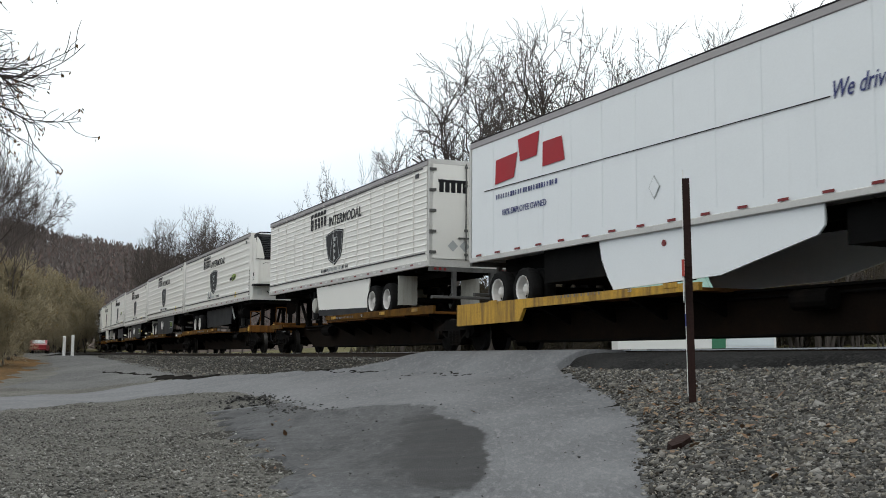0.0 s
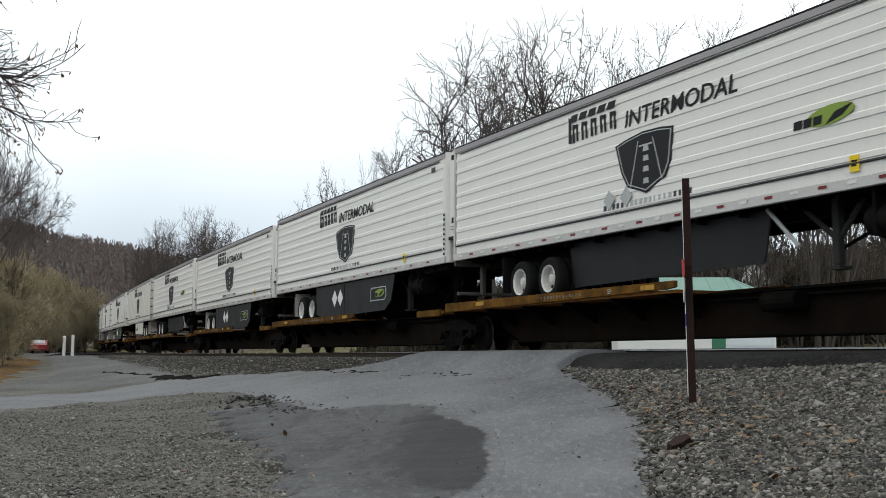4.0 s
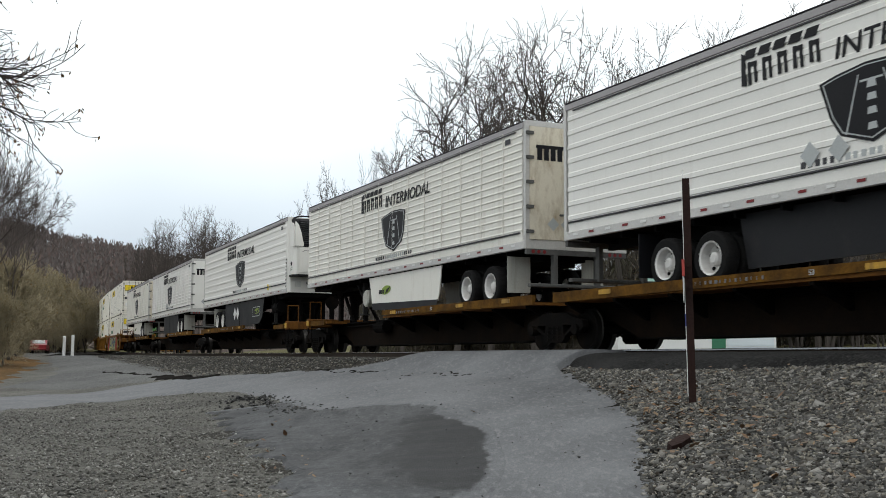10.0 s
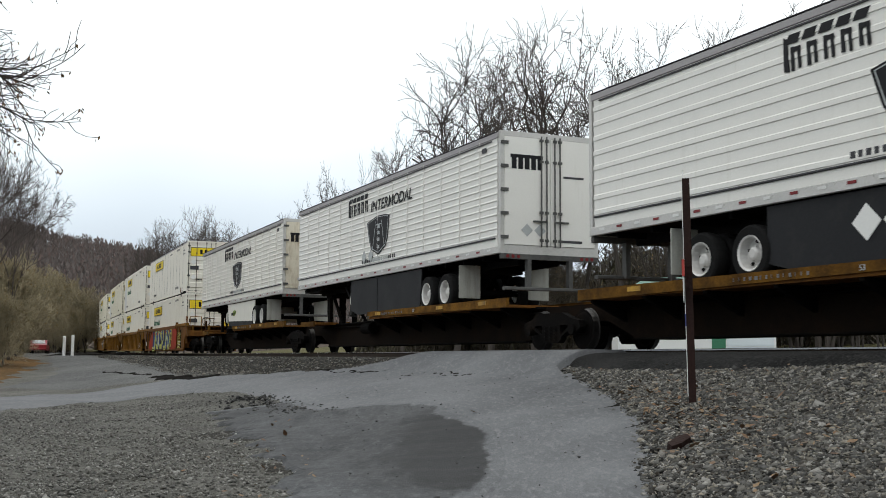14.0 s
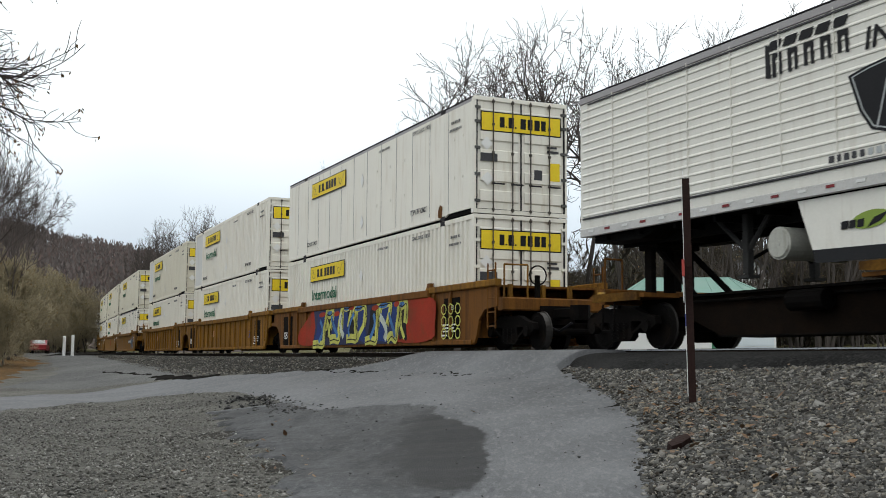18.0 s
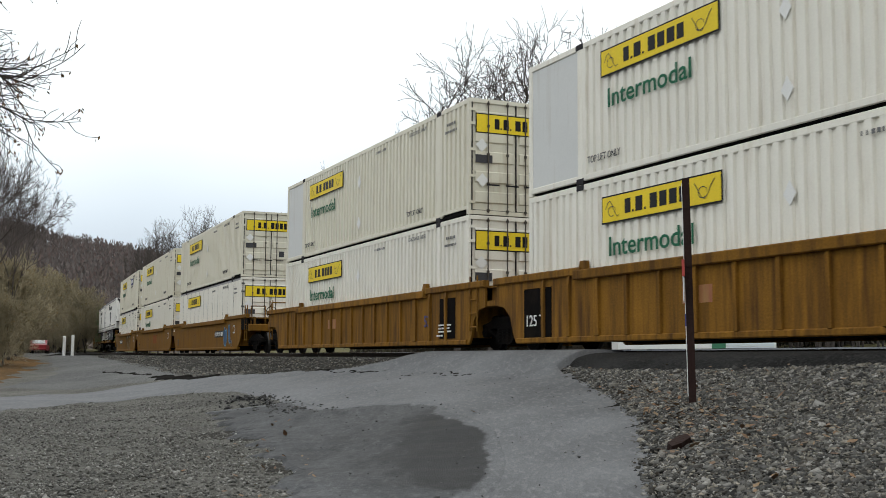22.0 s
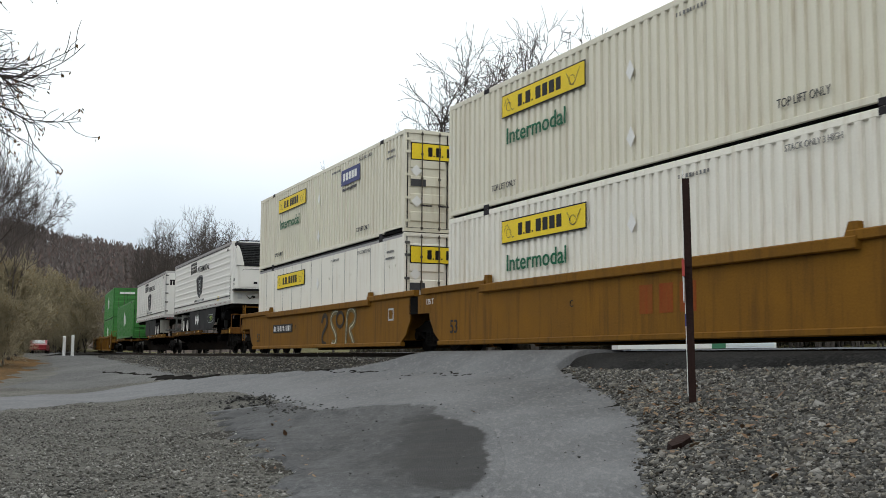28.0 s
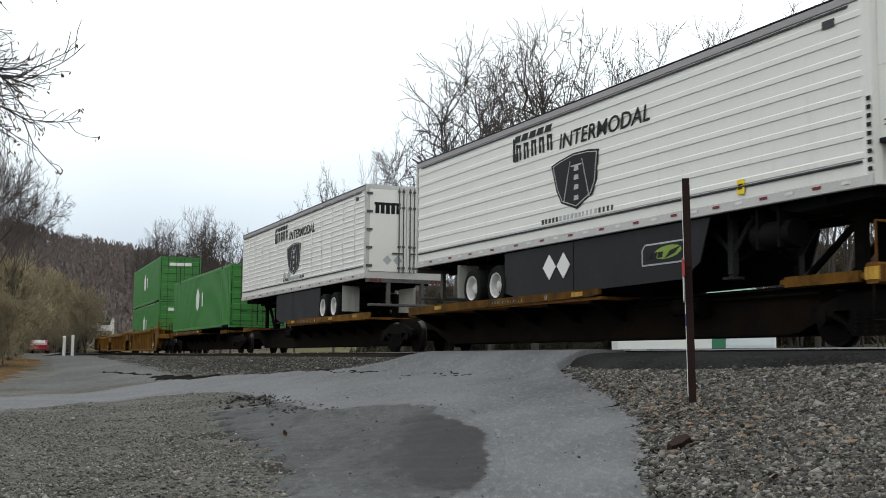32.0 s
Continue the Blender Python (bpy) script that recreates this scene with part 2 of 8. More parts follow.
YELLOW = paint("sign_yellow", (0.75, 0.56, 0.03), 0.5, var=0.1, dirt=(0.4, 0.33, 0.12), amount=0.25, streak=1, bump=0, spec=0.12)
INK = paint("black_lettering", (0.012, 0.012, 0.014), 0.5, var=0.2, bump=0, spec=0.12)
INK_GREY = paint("grey_lettering", (0.055, 0.055, 0.06), 0.5, var=0.2, bump=0, spec=0.12)
INK_PALE = paint("pale_grey_lettering", (0.40, 0.42, 0.42), 0.5, var=0.1, bump=0, spec=0.12)
INK_GREEN = paint("green_lettering", (0.012, 0.11, 0.055), 0.5, var=0.12, bump=0, spec=0.12)
NOTE = paint("worn_grey_notes", (0.16, 0.16, 0.16), 0.6, var=0.25, bump=0, spec=0.12)
INK_RED = paint("red_lettering", (0.34, 0.02, 0.03), 0.5, var=0.1, bump=0, spec=0.12)
INK_WHITE = paint("white_lettering", (0.72, 0.72, 0.70), 0.5, var=0.06, bump=0, spec=0.12)
INK_BLUE = paint("navy_sign", (0.05, 0.06, 0.17), 0.5, var=0.1, bump=0, spec=0.12)
LIME = paint("lime_green_mark", (0.22, 0.31, 0.06), 0.5, var=0.1, bump=0, spec=0.12)
REFLECT = paint("red_reflector_tape", (0.17, 0.018, 0.02), 0.4, var=0.2, bump=0, spec=0.2)
REFLECT_W = paint("white_reflector_tape", (0.62, 0.62, 0.60), 0.35, var=0.1, bump=0)
DARK_RAIL = paint("dark_roof_rail", (0.02, 0.018, 0.021), 0.7, var=0.2, bump=0.02, spec=0.15)
ALU = paint("dull_aluminium", (0.50, 0.49, 0.47), 0.45, metal=0.3, var=0.12, dirt=(0.2, 0.19, 0.17), amount=0.3, bump=0.02)
SEAL = paint("black_plastic", (0.008, 0.008, 0.010), 0.6, var=0.2, bump=0.03, spec=0.15)
# near-black base: the gloom beneath the trailers is partly in this colour
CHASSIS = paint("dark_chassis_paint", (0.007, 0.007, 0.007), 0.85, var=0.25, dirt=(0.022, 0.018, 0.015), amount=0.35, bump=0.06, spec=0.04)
SKIRT_DARK = paint("charcoal_skirt", (0.010, 0.0105, 0.0125), 0.6, var=0.25, dirt=(0.028, 0.026, 0.024), amount=0.35, bump=0.02, spec=0.22)
TYRE = paint("tyre_rubber", (0.012, 0.012, 0.012), 0.85, var=0.2, dirt=(0.035, 0.031, 0.028), amount=0.3, bump=0.1, spec=0.06)
RIM = paint("white_wheel_rim", (0.60, 0.59, 0.57), 0.4, var=0.1, dirt=(0.16, 0.13, 0.1), amount=0.42, bump=0.01)
OCHRE = paint("weathered_railcar_yellow", (0.20, 0.096, 0.0135), 0.8, spec=0.12, var=0.35, dirt=(0.06, 0.028, 0.010), amount=0.74, streak=1, bump=0.06, rnd=0.12)
BROWN = paint("rusty_brown_railcar", (0.135, 0.055, 0.010), 0.8, spec=0.15, var=0.25, dirt=(0.03, 0.015, 0.007), amount=0.6, streak=1, bump=0.06, rnd=0.12)
AMBER = paint("smooth_well_amber", (0.16, 0.075, 0.0095), 0.75, spec=0.12, var=0.22, dirt=(0.065, 0.03, 0.009), amount=0.52, streak=1, bump=0.03, rnd=0.1)
BRIGHT_Y = paint("bright_railcar_yellow", (0.44, 0.25, 0.02), 0.7, var=0.3, dirt=(0.08, 0.04, 0.013), amount=0.72, streak=1, bump=0.04)
DECK = paint("rusted_deck_yellow", (0.14, 0.068, 0.012), 0.85, spec=0.06, var=0.4, scale=2.2, dirt=(0.03, 0.016, 0.008), amount=0.8, bump=0.06, rnd=0.25)
# rust brown taken almost to black, as the overhanging deck would shade it
SILL = paint("shaded_rusty_sill", (0.0075, 0.0052, 0.0038), 0.9, var=0.4, dirt=(0.016, 0.009, 0.005), amount=0.55, bump=0.06, spec=0.05)
CAP = paint("pale_grey_rail_cap", (0.30, 0.285, 0.29), 0.5, var=0.08, dirt=(0.22, 0.2, 0.19), amount=0.3, streak=1, bump=0.01)
GEAR = paint("dusty_grey_steel", (0.095, 0.095, 0.092), 0.8, var=0.25, dirt=(0.02, 0.02, 0.02), amount=0.4, bump=0.04, spec=0.1)
# darker twin of GEAR: underside shade is put into the legs' colour
LEG = paint("shaded_dusty_legs", (0.035, 0.035, 0.034), 0.8, var=0.3, dirt=(0.012, 0.012, 0.012), amount=0.4, bump=0.04, spec=0.1)
FLAP = paint("dusty_pale_flap", (0.40, 0.40, 0.36), 0.7, var=0.15, dirt=(0.2, 0.19, 0.15), amount=0.5, streak=1, bump=0.02)
# black steel set deeper still, with the shade under the cars included
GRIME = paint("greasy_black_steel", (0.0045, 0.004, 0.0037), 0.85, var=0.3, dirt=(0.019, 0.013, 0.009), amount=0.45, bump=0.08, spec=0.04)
TREAD = paint("polished_wheel_tread", (0.06, 0.057, 0.054), 0.5, metal=1.0, var=0.1, bump=0)

# ================= vehicles: measures along u, from a load's rear (0) to its leading end (16.15) =================
GRILLE = paint("grille_louvre", (0.03, 0.034, 0.036), 0.45, var=0.2, bump=0)
LEN, HALF = 16.15, 8.075
Y0 = -1.295


def U(u):
    return u - HALF


def strip_mesh(pts_list, mat, y=Y0 - 0.022, name="mark"):
    """Flat shapes on the near wall, as thin slabs: lists of (u, z) corners."""
    g = G()
    for pts in pts_list:
        g.prism([(U(a), b) for a, b in pts], "y", y, y + 0.009)
    return g


def rect(u0, u1, z0, z1):
    return [(u0, z0), (u1, z0), (u1, z1), (u0, z1)]


def bars(u0, u1, z0, z1, n, gap=0.3, seed=1):
    """Plain bars of the size of writing that is not spelled out."""
    r = random.Random(seed)
    w = (u1 - u0) / n
    return [rect(u0 + i * w, u0 + (i + 1 - gap * (0.6 + 0.8 * r.random())) * w, z0, z1) for i in range(n)]


def rounded(pts, closed=True, times=2):
    """Corners cut twice over, for sprayed and hand-drawn shapes."""
    for _ in range(times):
        n = len(pts)
        out = [] if closed else [pts[0]]
        for i in range(n if closed else n - 1):
            (a, b), (c, d) = pts[i], pts[(i + 1) % n]
            out += [(a * 0.75 + c * 0.25, b * 0.75 + d * 0.25), (a * 0.25 + c * 0.75, b * 0.25 + d * 0.75)]
        pts = out if closed else out + [pts[-1]]
    return pts


def letter(body, u, z, size, mat, parent, name="lettering", squeeze=1.0, shear=0.0, y=Y0 - 0.02):
    return part(name, words(body, size, mat, 0.003, shear, squeeze), mat, parent, at=Vector((U(u), y, z)))


def tyre_mesh():
    g = G().lathe([(-0.14, 0.30), (-0.14, 0.42), (-0.11, 0.455), (-0.05, 0.47), (0.05, 0.47), (0.11, 0.455), (0.14, 0.42), (0.14, 0.30), (0.09, 0.285), (-0.09, 0.285), (-0.14, 0.30)], 0, 0, 0, 22, False)
    return g.mesh("tyre", TYRE)


def rim_mesh():
    g = G().lathe([(-0.13, 0.297), (-0.145, 0.29), (-0.125, 0.262), (0.03, 0.245), (0.055, 0.15), (0.03, 0.12), (-0.06, 0.105), (-0.085, 0.07), (-0.082, 0.0)], 0, 0, 0, 20, False)
    for i in range(8):
        a = i * 0.7854
        g.cyl((0.15 * math.cos(a), 0.0, 0.15 * math.sin(a)), (0.15 * math.cos(a), 0.06, 0.15 * math.sin(a)), 0.016, n=6)
    return g.mesh("rim", RIM)


TYRE_ME, RIM_ME = tyre_mesh(), rim_mesh()
SLOT_ME = G()
for _i in range(5):
    _a = _i * 1.2566 + 0.3
    SLOT_ME.cyl((0.2 * math.cos(_a), 0.02, 0.2 * math.sin(_a)), (0.2 * math.cos(_a), 0.06, 0.2 * math.sin(_a)), 0.032, n=8)
SLOT_ME = SLOT_ME.mesh("rim_hole", CHASSIS)


def road_wheels(tr, us, z=1.50):
    for u in us:
        part("axle", G().cyl((U(u), -0.95, z), (U(u), 0.95, z), 0.075, n=10), CHASSIS, tr)
        for side in (-1, 1):
            for k, inset in ((0, 1.13), (1, 0.80)):
                turn = pose(U(u), side * inset, z, 0, 0, 0 if side < 0 else 180)
                w = part("wheel", RIM_ME, RIM, tr, "white steel wheel rim" if k == 0 else "", at=turn)
                part("tyre", TYRE_ME, TYRE, w)
                if k == 0:
                    part("hub_holes", SLOT_ME, CHASSIS, w)
        for side in (-1, 1):
            part("spring_hanger", G().prism([(U(u) - 0.35, 2.2), (U(u) + 0.35, 2.2), (U(u) + 0.12, 1.75), (U(u) - 0.12, 1.75)], "y", side * 0.5 - 0.05, side * 0.5 + 0.05), CHASSIS, tr)


def landing_gear(tr, u):
    for side in (-1, 1):
        y = side * 0.72
        g = G().box(U(u) - 0.07, U(u) + 0.07, y - 0.07, y + 0.07, 1.25, 2.25, 0.015).box(U(u) - 0.05, U(u) + 0.05, y - 0.05, y + 0.05, 1.2, 1.3)
        g.box(U(u) - 0.14, U(u) + 0.14, y - 0.12, y + 0.12, 1.16, 1.21)
        part("landing_leg", g, LEG, tr)
        part("leg_brace", G().cyl((U(u) - 0.75, y, 2.2), (U(u), y, 1.6), 0.045, n=6), LEG, tr)
        part("leg_brace", G().cyl((U(u) + 0.55, y, 2.2), (U(u), y, 1.6), 0.045, n=6), LEG, tr)
    part("leg_cross_brace", G().cyl((U(u), -0.72, 1.45), (U(u), 0.72, 2.15), 0.03, n=6).cyl((U(u), 0.72, 1.45), (U(u), -0.72, 2.15), 0.03, n=6), CHASSIS, tr)


def doors_at(tr, u, way, mat, mark):
    """Two rear doors with hinges and lock rods on the end face at u, looking along way (+1 ahead, -1 back)."""
    x0 = U(u)
    part("rear_frame", G().box(x0 - 0.09, x0 + 0.012, -1.3, -1.21, 2.22, 5.08).box(x0 - 0.09, x0 + 0.012, 1.21, 1.3, 2.22, 5.08).box(x0 - 0.09, x0 + 0.012, -1.21, 1.21, 4.96, 5.08).box(x0 - 0.09, x0 + 0.012, -1.21, 1.21, 2.22, 2.42), ALU, tr, "pale metal door frame")
    a, b = (x0 - 0.03, x0 + 0.028) if way > 0 else (x0 - 0.028, x0 + 0.03)
    for s0, s1 in ((-1.205, -0.008), (0.008, 1.205)):
        door = part("door", G().box(a, b, s0, s1, 2.43, 4.95, 0.012), mat, tr)
        hinge_y = s0 if s0 < -1 else s1
        for z in (2.6, 3.15, 3.7, 4.25, 4.8):
            part("hinge", G().box(b - 0.02 if way > 0 else a - 0.035, b + 0.035 if way > 0 else a + 0.02, hinge_y - 0.09, hinge_y + 0.09, z - 0.035, z + 0.035), GEAR, door)
        for ry in (s1 - 0.1, s1 - 0.24) if s0 < -1 else (s0 + 0.1, s0 + 0.24):
            xf = b + 0.03 if way > 0 else a - 0.03
            part("lock_rod", G().cyl((xf, ry, 2.40), (xf, ry, 5.0), 0.019, n=8), GEAR, door)
            for z in (2.55, 3.2, 4.4, 4.9):
                part("rod_bracket", G().box(xf - 0.02, xf + 0.02, ry - 0.045, ry + 0.045, z - 0.03, z + 0.03), GEAR, door)
            part("lock_handle", G().box(xf - 0.012, xf + 0.022, min(ry, ry + (-0.22 if s0 < -1 else 0.22)), max(ry, ry + (-0.22 if s0 < -1 else 0.22)), 2.97, 3.01), GEAR, door)
    part("light_bar", G().box(x0 - 0.07, x0 + 0.02, -1.28, 1.28, 2.10, 2.215), GEAR, tr)
    for y in (-1.12, -0.98, -0.84, 0.84, 0.98, 1.12):
        part("tail_light", G().cyl((x0, y, 2.16), (x0 + 0.03 * way, y, 2.16), 0.042, n=10), REFLECT, tr)
    for y in (-0.55, 0.55):
        part("bumper_post", G().box(x0 - 0.12 * max(way, 0) , x0 + 0.12 * max(-way, 0) + 0.02, y - 0.05, y + 0.05, 1.4, 2.11), GEAR, tr)
    part("rear_bumper", G().box(x0 - 0.08, x0 + 0.05, -1.2, 1.2, 1.38, 1.46, 0.015), GEAR, tr)
    if mark and way > 0:
        g = G()
        for i in range(5):
            y = -1.02 + i * 0.17
            g.box(b, b + 0.008, y, y + 0.125, 4.2, 4.46).box(b, b + 0.007, y - 0.03, y + 0.14, 4.46, 4.54)
        part("logo", g, INK, tr, "black block logo on the door")
        for y, z in ((-0.62, 2.78), (-0.28, 2.78)):
            part("placard", G().add([(b + 0.006, y - 0.15, z), (b + 0.006, y, z - 0.15), (b + 0.006, y + 0.15, z), (b + 0.006, y, z + 0.15)], [(0, 1, 2, 3)]), INK_PALE, tr)
        part("sticker", G().box(b, b + 0.006, 0.35, 0.9, 4.05, 4.1).box(b, b + 0.006, 0.3, 0.85, 2.52, 2.58), INK_GREY, tr)


def reefer_unit(tr):
    """Refrigeration unit on the front wall: white housing, black louvred upper grille."""
    x0 = U(LEN)
    body = G().prism([(x0, -1.2), (x0 + 0.44, -1.2), (x0 + 0.56, -1.08), (x0 + 0.60, -0.8), (x0 + 0.60, 0.8), (x0 + 0.56, 1.08), (x0 + 0.44, 1.2), (x0, 1.2)], "z", 2.88, 3.92)
    unit = part("refrigeration_unit", body, WHITE, tr, "white refrigeration unit with black grille")
    side = G()
    for sy in (-1, 1):
        side.prism([(x0, 3.92), (x0 + 0.555, 3.92), (x0 + 0.545, 4.35), (x0 + 0.50, 4.62), (x0 + 0.38, 4.80), (x0, 4.86)], "y", sy * 1.19 - 0.02, sy * 1.19 + 0.02)
    part("side_panel", side, WHITE, unit)
    part("upper_housing", G().prism([(x0, 3.93), (x0 + 0.57, 3.93), (x0 + 0.54, 4.86), (x0 + 0.36, 4.98), (x0, 4.98)], "y", -1.165, 1.165), SEAL, unit)
    for i in range(11):
        z = 4.02 + i * 0.075
        part("grille_slat", G().prism([(x0 + 0.55, z), (x0 + 0.60, z + 0.01), (x0 + 0.60, z + 0.03), (x0 + 0.55, z + 0.045)], "y", -1.0, 1.0), GRILLE, unit)
    part("grille_divider", G().box(x0 + 0.56, x0 + 0.62, -0.02, 0.02, 4.0, 4.86).box(x0 + 0.56, x0 + 0.62, -1.06, -1.0, 3.98, 4.88).box(x0 + 0.56, x0 + 0.62, 1.0, 1.06, 3.98, 4.88), SEAL, unit)
    for sy in (-1, 1):
        part("corner_cheek", G().prism([(sy * 1.168, 3.93), (sy * 0.84, 3.93), (sy * 0.95, 4.4), (sy * 1.06, 4.72), (sy * 1.168, 4.84)], "x", x0 + 0.50, x0 + 0.635), WHITE, unit)
    part("grille_sill", G().box(x0 + 0.55, x0 + 0.64, -0.86, 0.86, 3.9, 3.98, 0.01), SEAL, unit)
    part("guard_rail", G().tube([(x0 + 0.05, -1.1, 5.02), (x0 + 0.55, -1.02, 5.04), (x0 + 0.62, 0, 5.05), (x0 + 0.55, 1.02, 5.04), (x0 + 0.05, 1.1, 5.02)], 0.028), SEAL, unit)
    part("bottom_lip", G().prism([(x0, -1.23), (x0 + 0.46, -1.23), (x0 + 0.61, -1.08), (x0 + 0.65, -0.8), (x0 + 0.65, 0.8), (x0 + 0.61, 1.08), (x0 + 0.46, 1.23), (x0, 1.23)], "z", 2.81, 2.88), SEAL, unit)
    for y0, y1 in ((-1.02, -0.015), (0.015, 1.02)):
        part("service_door", G().box(x0 + 0.595, x0 + 0.622, y0, y1, 2.94, 3.86, 0.01), WHITE, unit)
    part("door_latch", G().box(x0 + 0.62, x0 + 0.635, 0.12, 0.24, 3.15, 3.27), SEAL, unit)
    part("display_window", G().box(x0 + 0.14, x0 + 0.30, -1.212, -1.19, 3.22, 3.36), SEAL, unit)
    for z in (3.05, 3.12):
        part("vent_slot", G().box(x0 + 0.08, x0 + 0.32, -1.21, -1.19, z, z + 0.02), INK_GREY, unit)
    for s0, s1 in ((-0.92, -0.12), (0.12, 0.92)):
        part("door_recess", G().tube([(x0 + 0.622, s0, 3.7), (x0 + 0.624, s0 + 0.1, 3.76), (x0 + 0.624, s1, 3.76)], 0.008), INK_GREY, unit)
    part("latch", G().box(x0 + 0.62, x0 + 0.64, -0.4, -0.24, 3.1, 3.2), SEAL, unit)
    part("reflector_plate", G().box(x0 + 0.005, x0 + 0.02, -0.98, -0.78, 2.45, 2.66), REFLECT_W, tr)
    for y in (-0.25, 0.05, 0.3):
        part("air_connector", G().cyl((x0, y, 2.55), (x0 + 0.1, y, 2.53), 0.05, n=8), SEAL, tr)
    part("air_hose", G().tube([(x0 + 0.08, -0.3, 2.6), (x0 + 0.14, -0.45, 2.45), (x0 + 0.1, -0.6, 2.62)], 0.018), SEAL, tr)


def shield(tr):
    out = [(7.22, 3.86), (7.55, 3.93), (8.12, 4.0), (8.7, 3.98), (9.08, 3.93), (8.98, 3.3), (8.82, 3.06), (8.22, 2.84), (7.62, 3.02), (7.42, 3.3)]
    c = (8.15, 3.5)
    shrink = lambda k: [(c[0] + (u - c[0]) * k, c[1] + (z - c[1]) * k) for u, z in out]
    sh = part("emblem", strip_mesh([out], INK, Y0 - 0.02), INK, tr, "dark shield emblem with a pale road")
    part("emblem_border", strip_mesh([shrink(0.93)], INK_PALE, Y0 - 0.0225), INK_PALE, sh)
    part("emblem_field", strip_mesh([shrink(0.895)], INK, Y0 - 0.025), INK, sh)
    pale = [[(7.72, 3.02), (7.75, 3.02), (8.0, 3.84), (7.98, 3.84)], [(8.70, 3.04), (8.73, 3.04), (8.46, 3.84), (8.44, 3.84)]]
    pale += [[(8.14, z), (8.32, z), (8.30, z + 0.1), (8.16, z + 0.1)] for z in (3.02, 3.24, 3.44, 3.62)] + [rect(8.02, 8.44, 3.72, 3.75)]
    part("emblem_road", strip_mesh(pale, INK_PALE, Y0 - 0.0275), INK_PALE, sh)


def block_logo(tr):
    """Five slanted dark slabs with a hatched shadow over them."""
    g = []
    for i in range(5):
        u = 5.66 + i * 0.345
        g += [[(u, 4.2 + i * 0.012), (u + 0.075, 4.2 + i * 0.012), (u + 0.06, 4.58), (u - 0.01, 4.58)], [(u + 0.15, 4.22), (u + 0.21, 4.22), (u + 0.2, 4.57), (u + 0.13, 4.57)], rect(u + 0.05, u + 0.17, 4.5, 4.57)]
        g += [[(u - 0.12, 4.64), (u + 0.14, 4.64), (u + 0.22, 4.78), (u - 0.04, 4.78)]]
    g += [[(5.5, 4.22), (5.62, 4.2), (5.58, 4.72), (5.5, 4.76)]]
    part("logo", strip_mesh(g, INK), INK, tr, "dark slanted block logo")


def leaf_mark(tr, u, z, w, h, y):
    """A lime oval swash with three dark slabs on it."""
    oval = [(u + w * (0.62 + 0.38 * math.cos(i * 0.3927)), z + h * (0.55 + 0.45 * math.sin(i * 0.3927) + 0.1 * math.cos(i * 0.3927))) for i in range(16)]
    m = part("eco_leaf", strip_mesh([oval], LIME, y), LIME, tr, "lime green oval mark")
    slab = [[(u + w * a, z + h * 0.2), (u + w * (a + 0.13), z + h * 0.22), (u + w * (a + 0.15), z + h * 0.62), (u + w * (a + 0.01), z + h * 0.6)] for a in (0.04, 0.2, 0.36)]
    swash = [(u + w * 0.55, z + h * 0.12), (u + w * 0.7, z + h * 0.62), (u + w * 0.98, z + h * 0.85), (u + w * 0.82, z + h * 0.4)]
    for k, pts in enumerate(slab + [swash]):
        part("eco_slab", strip_mesh([pts], INK, y - 0.005), INK, m)


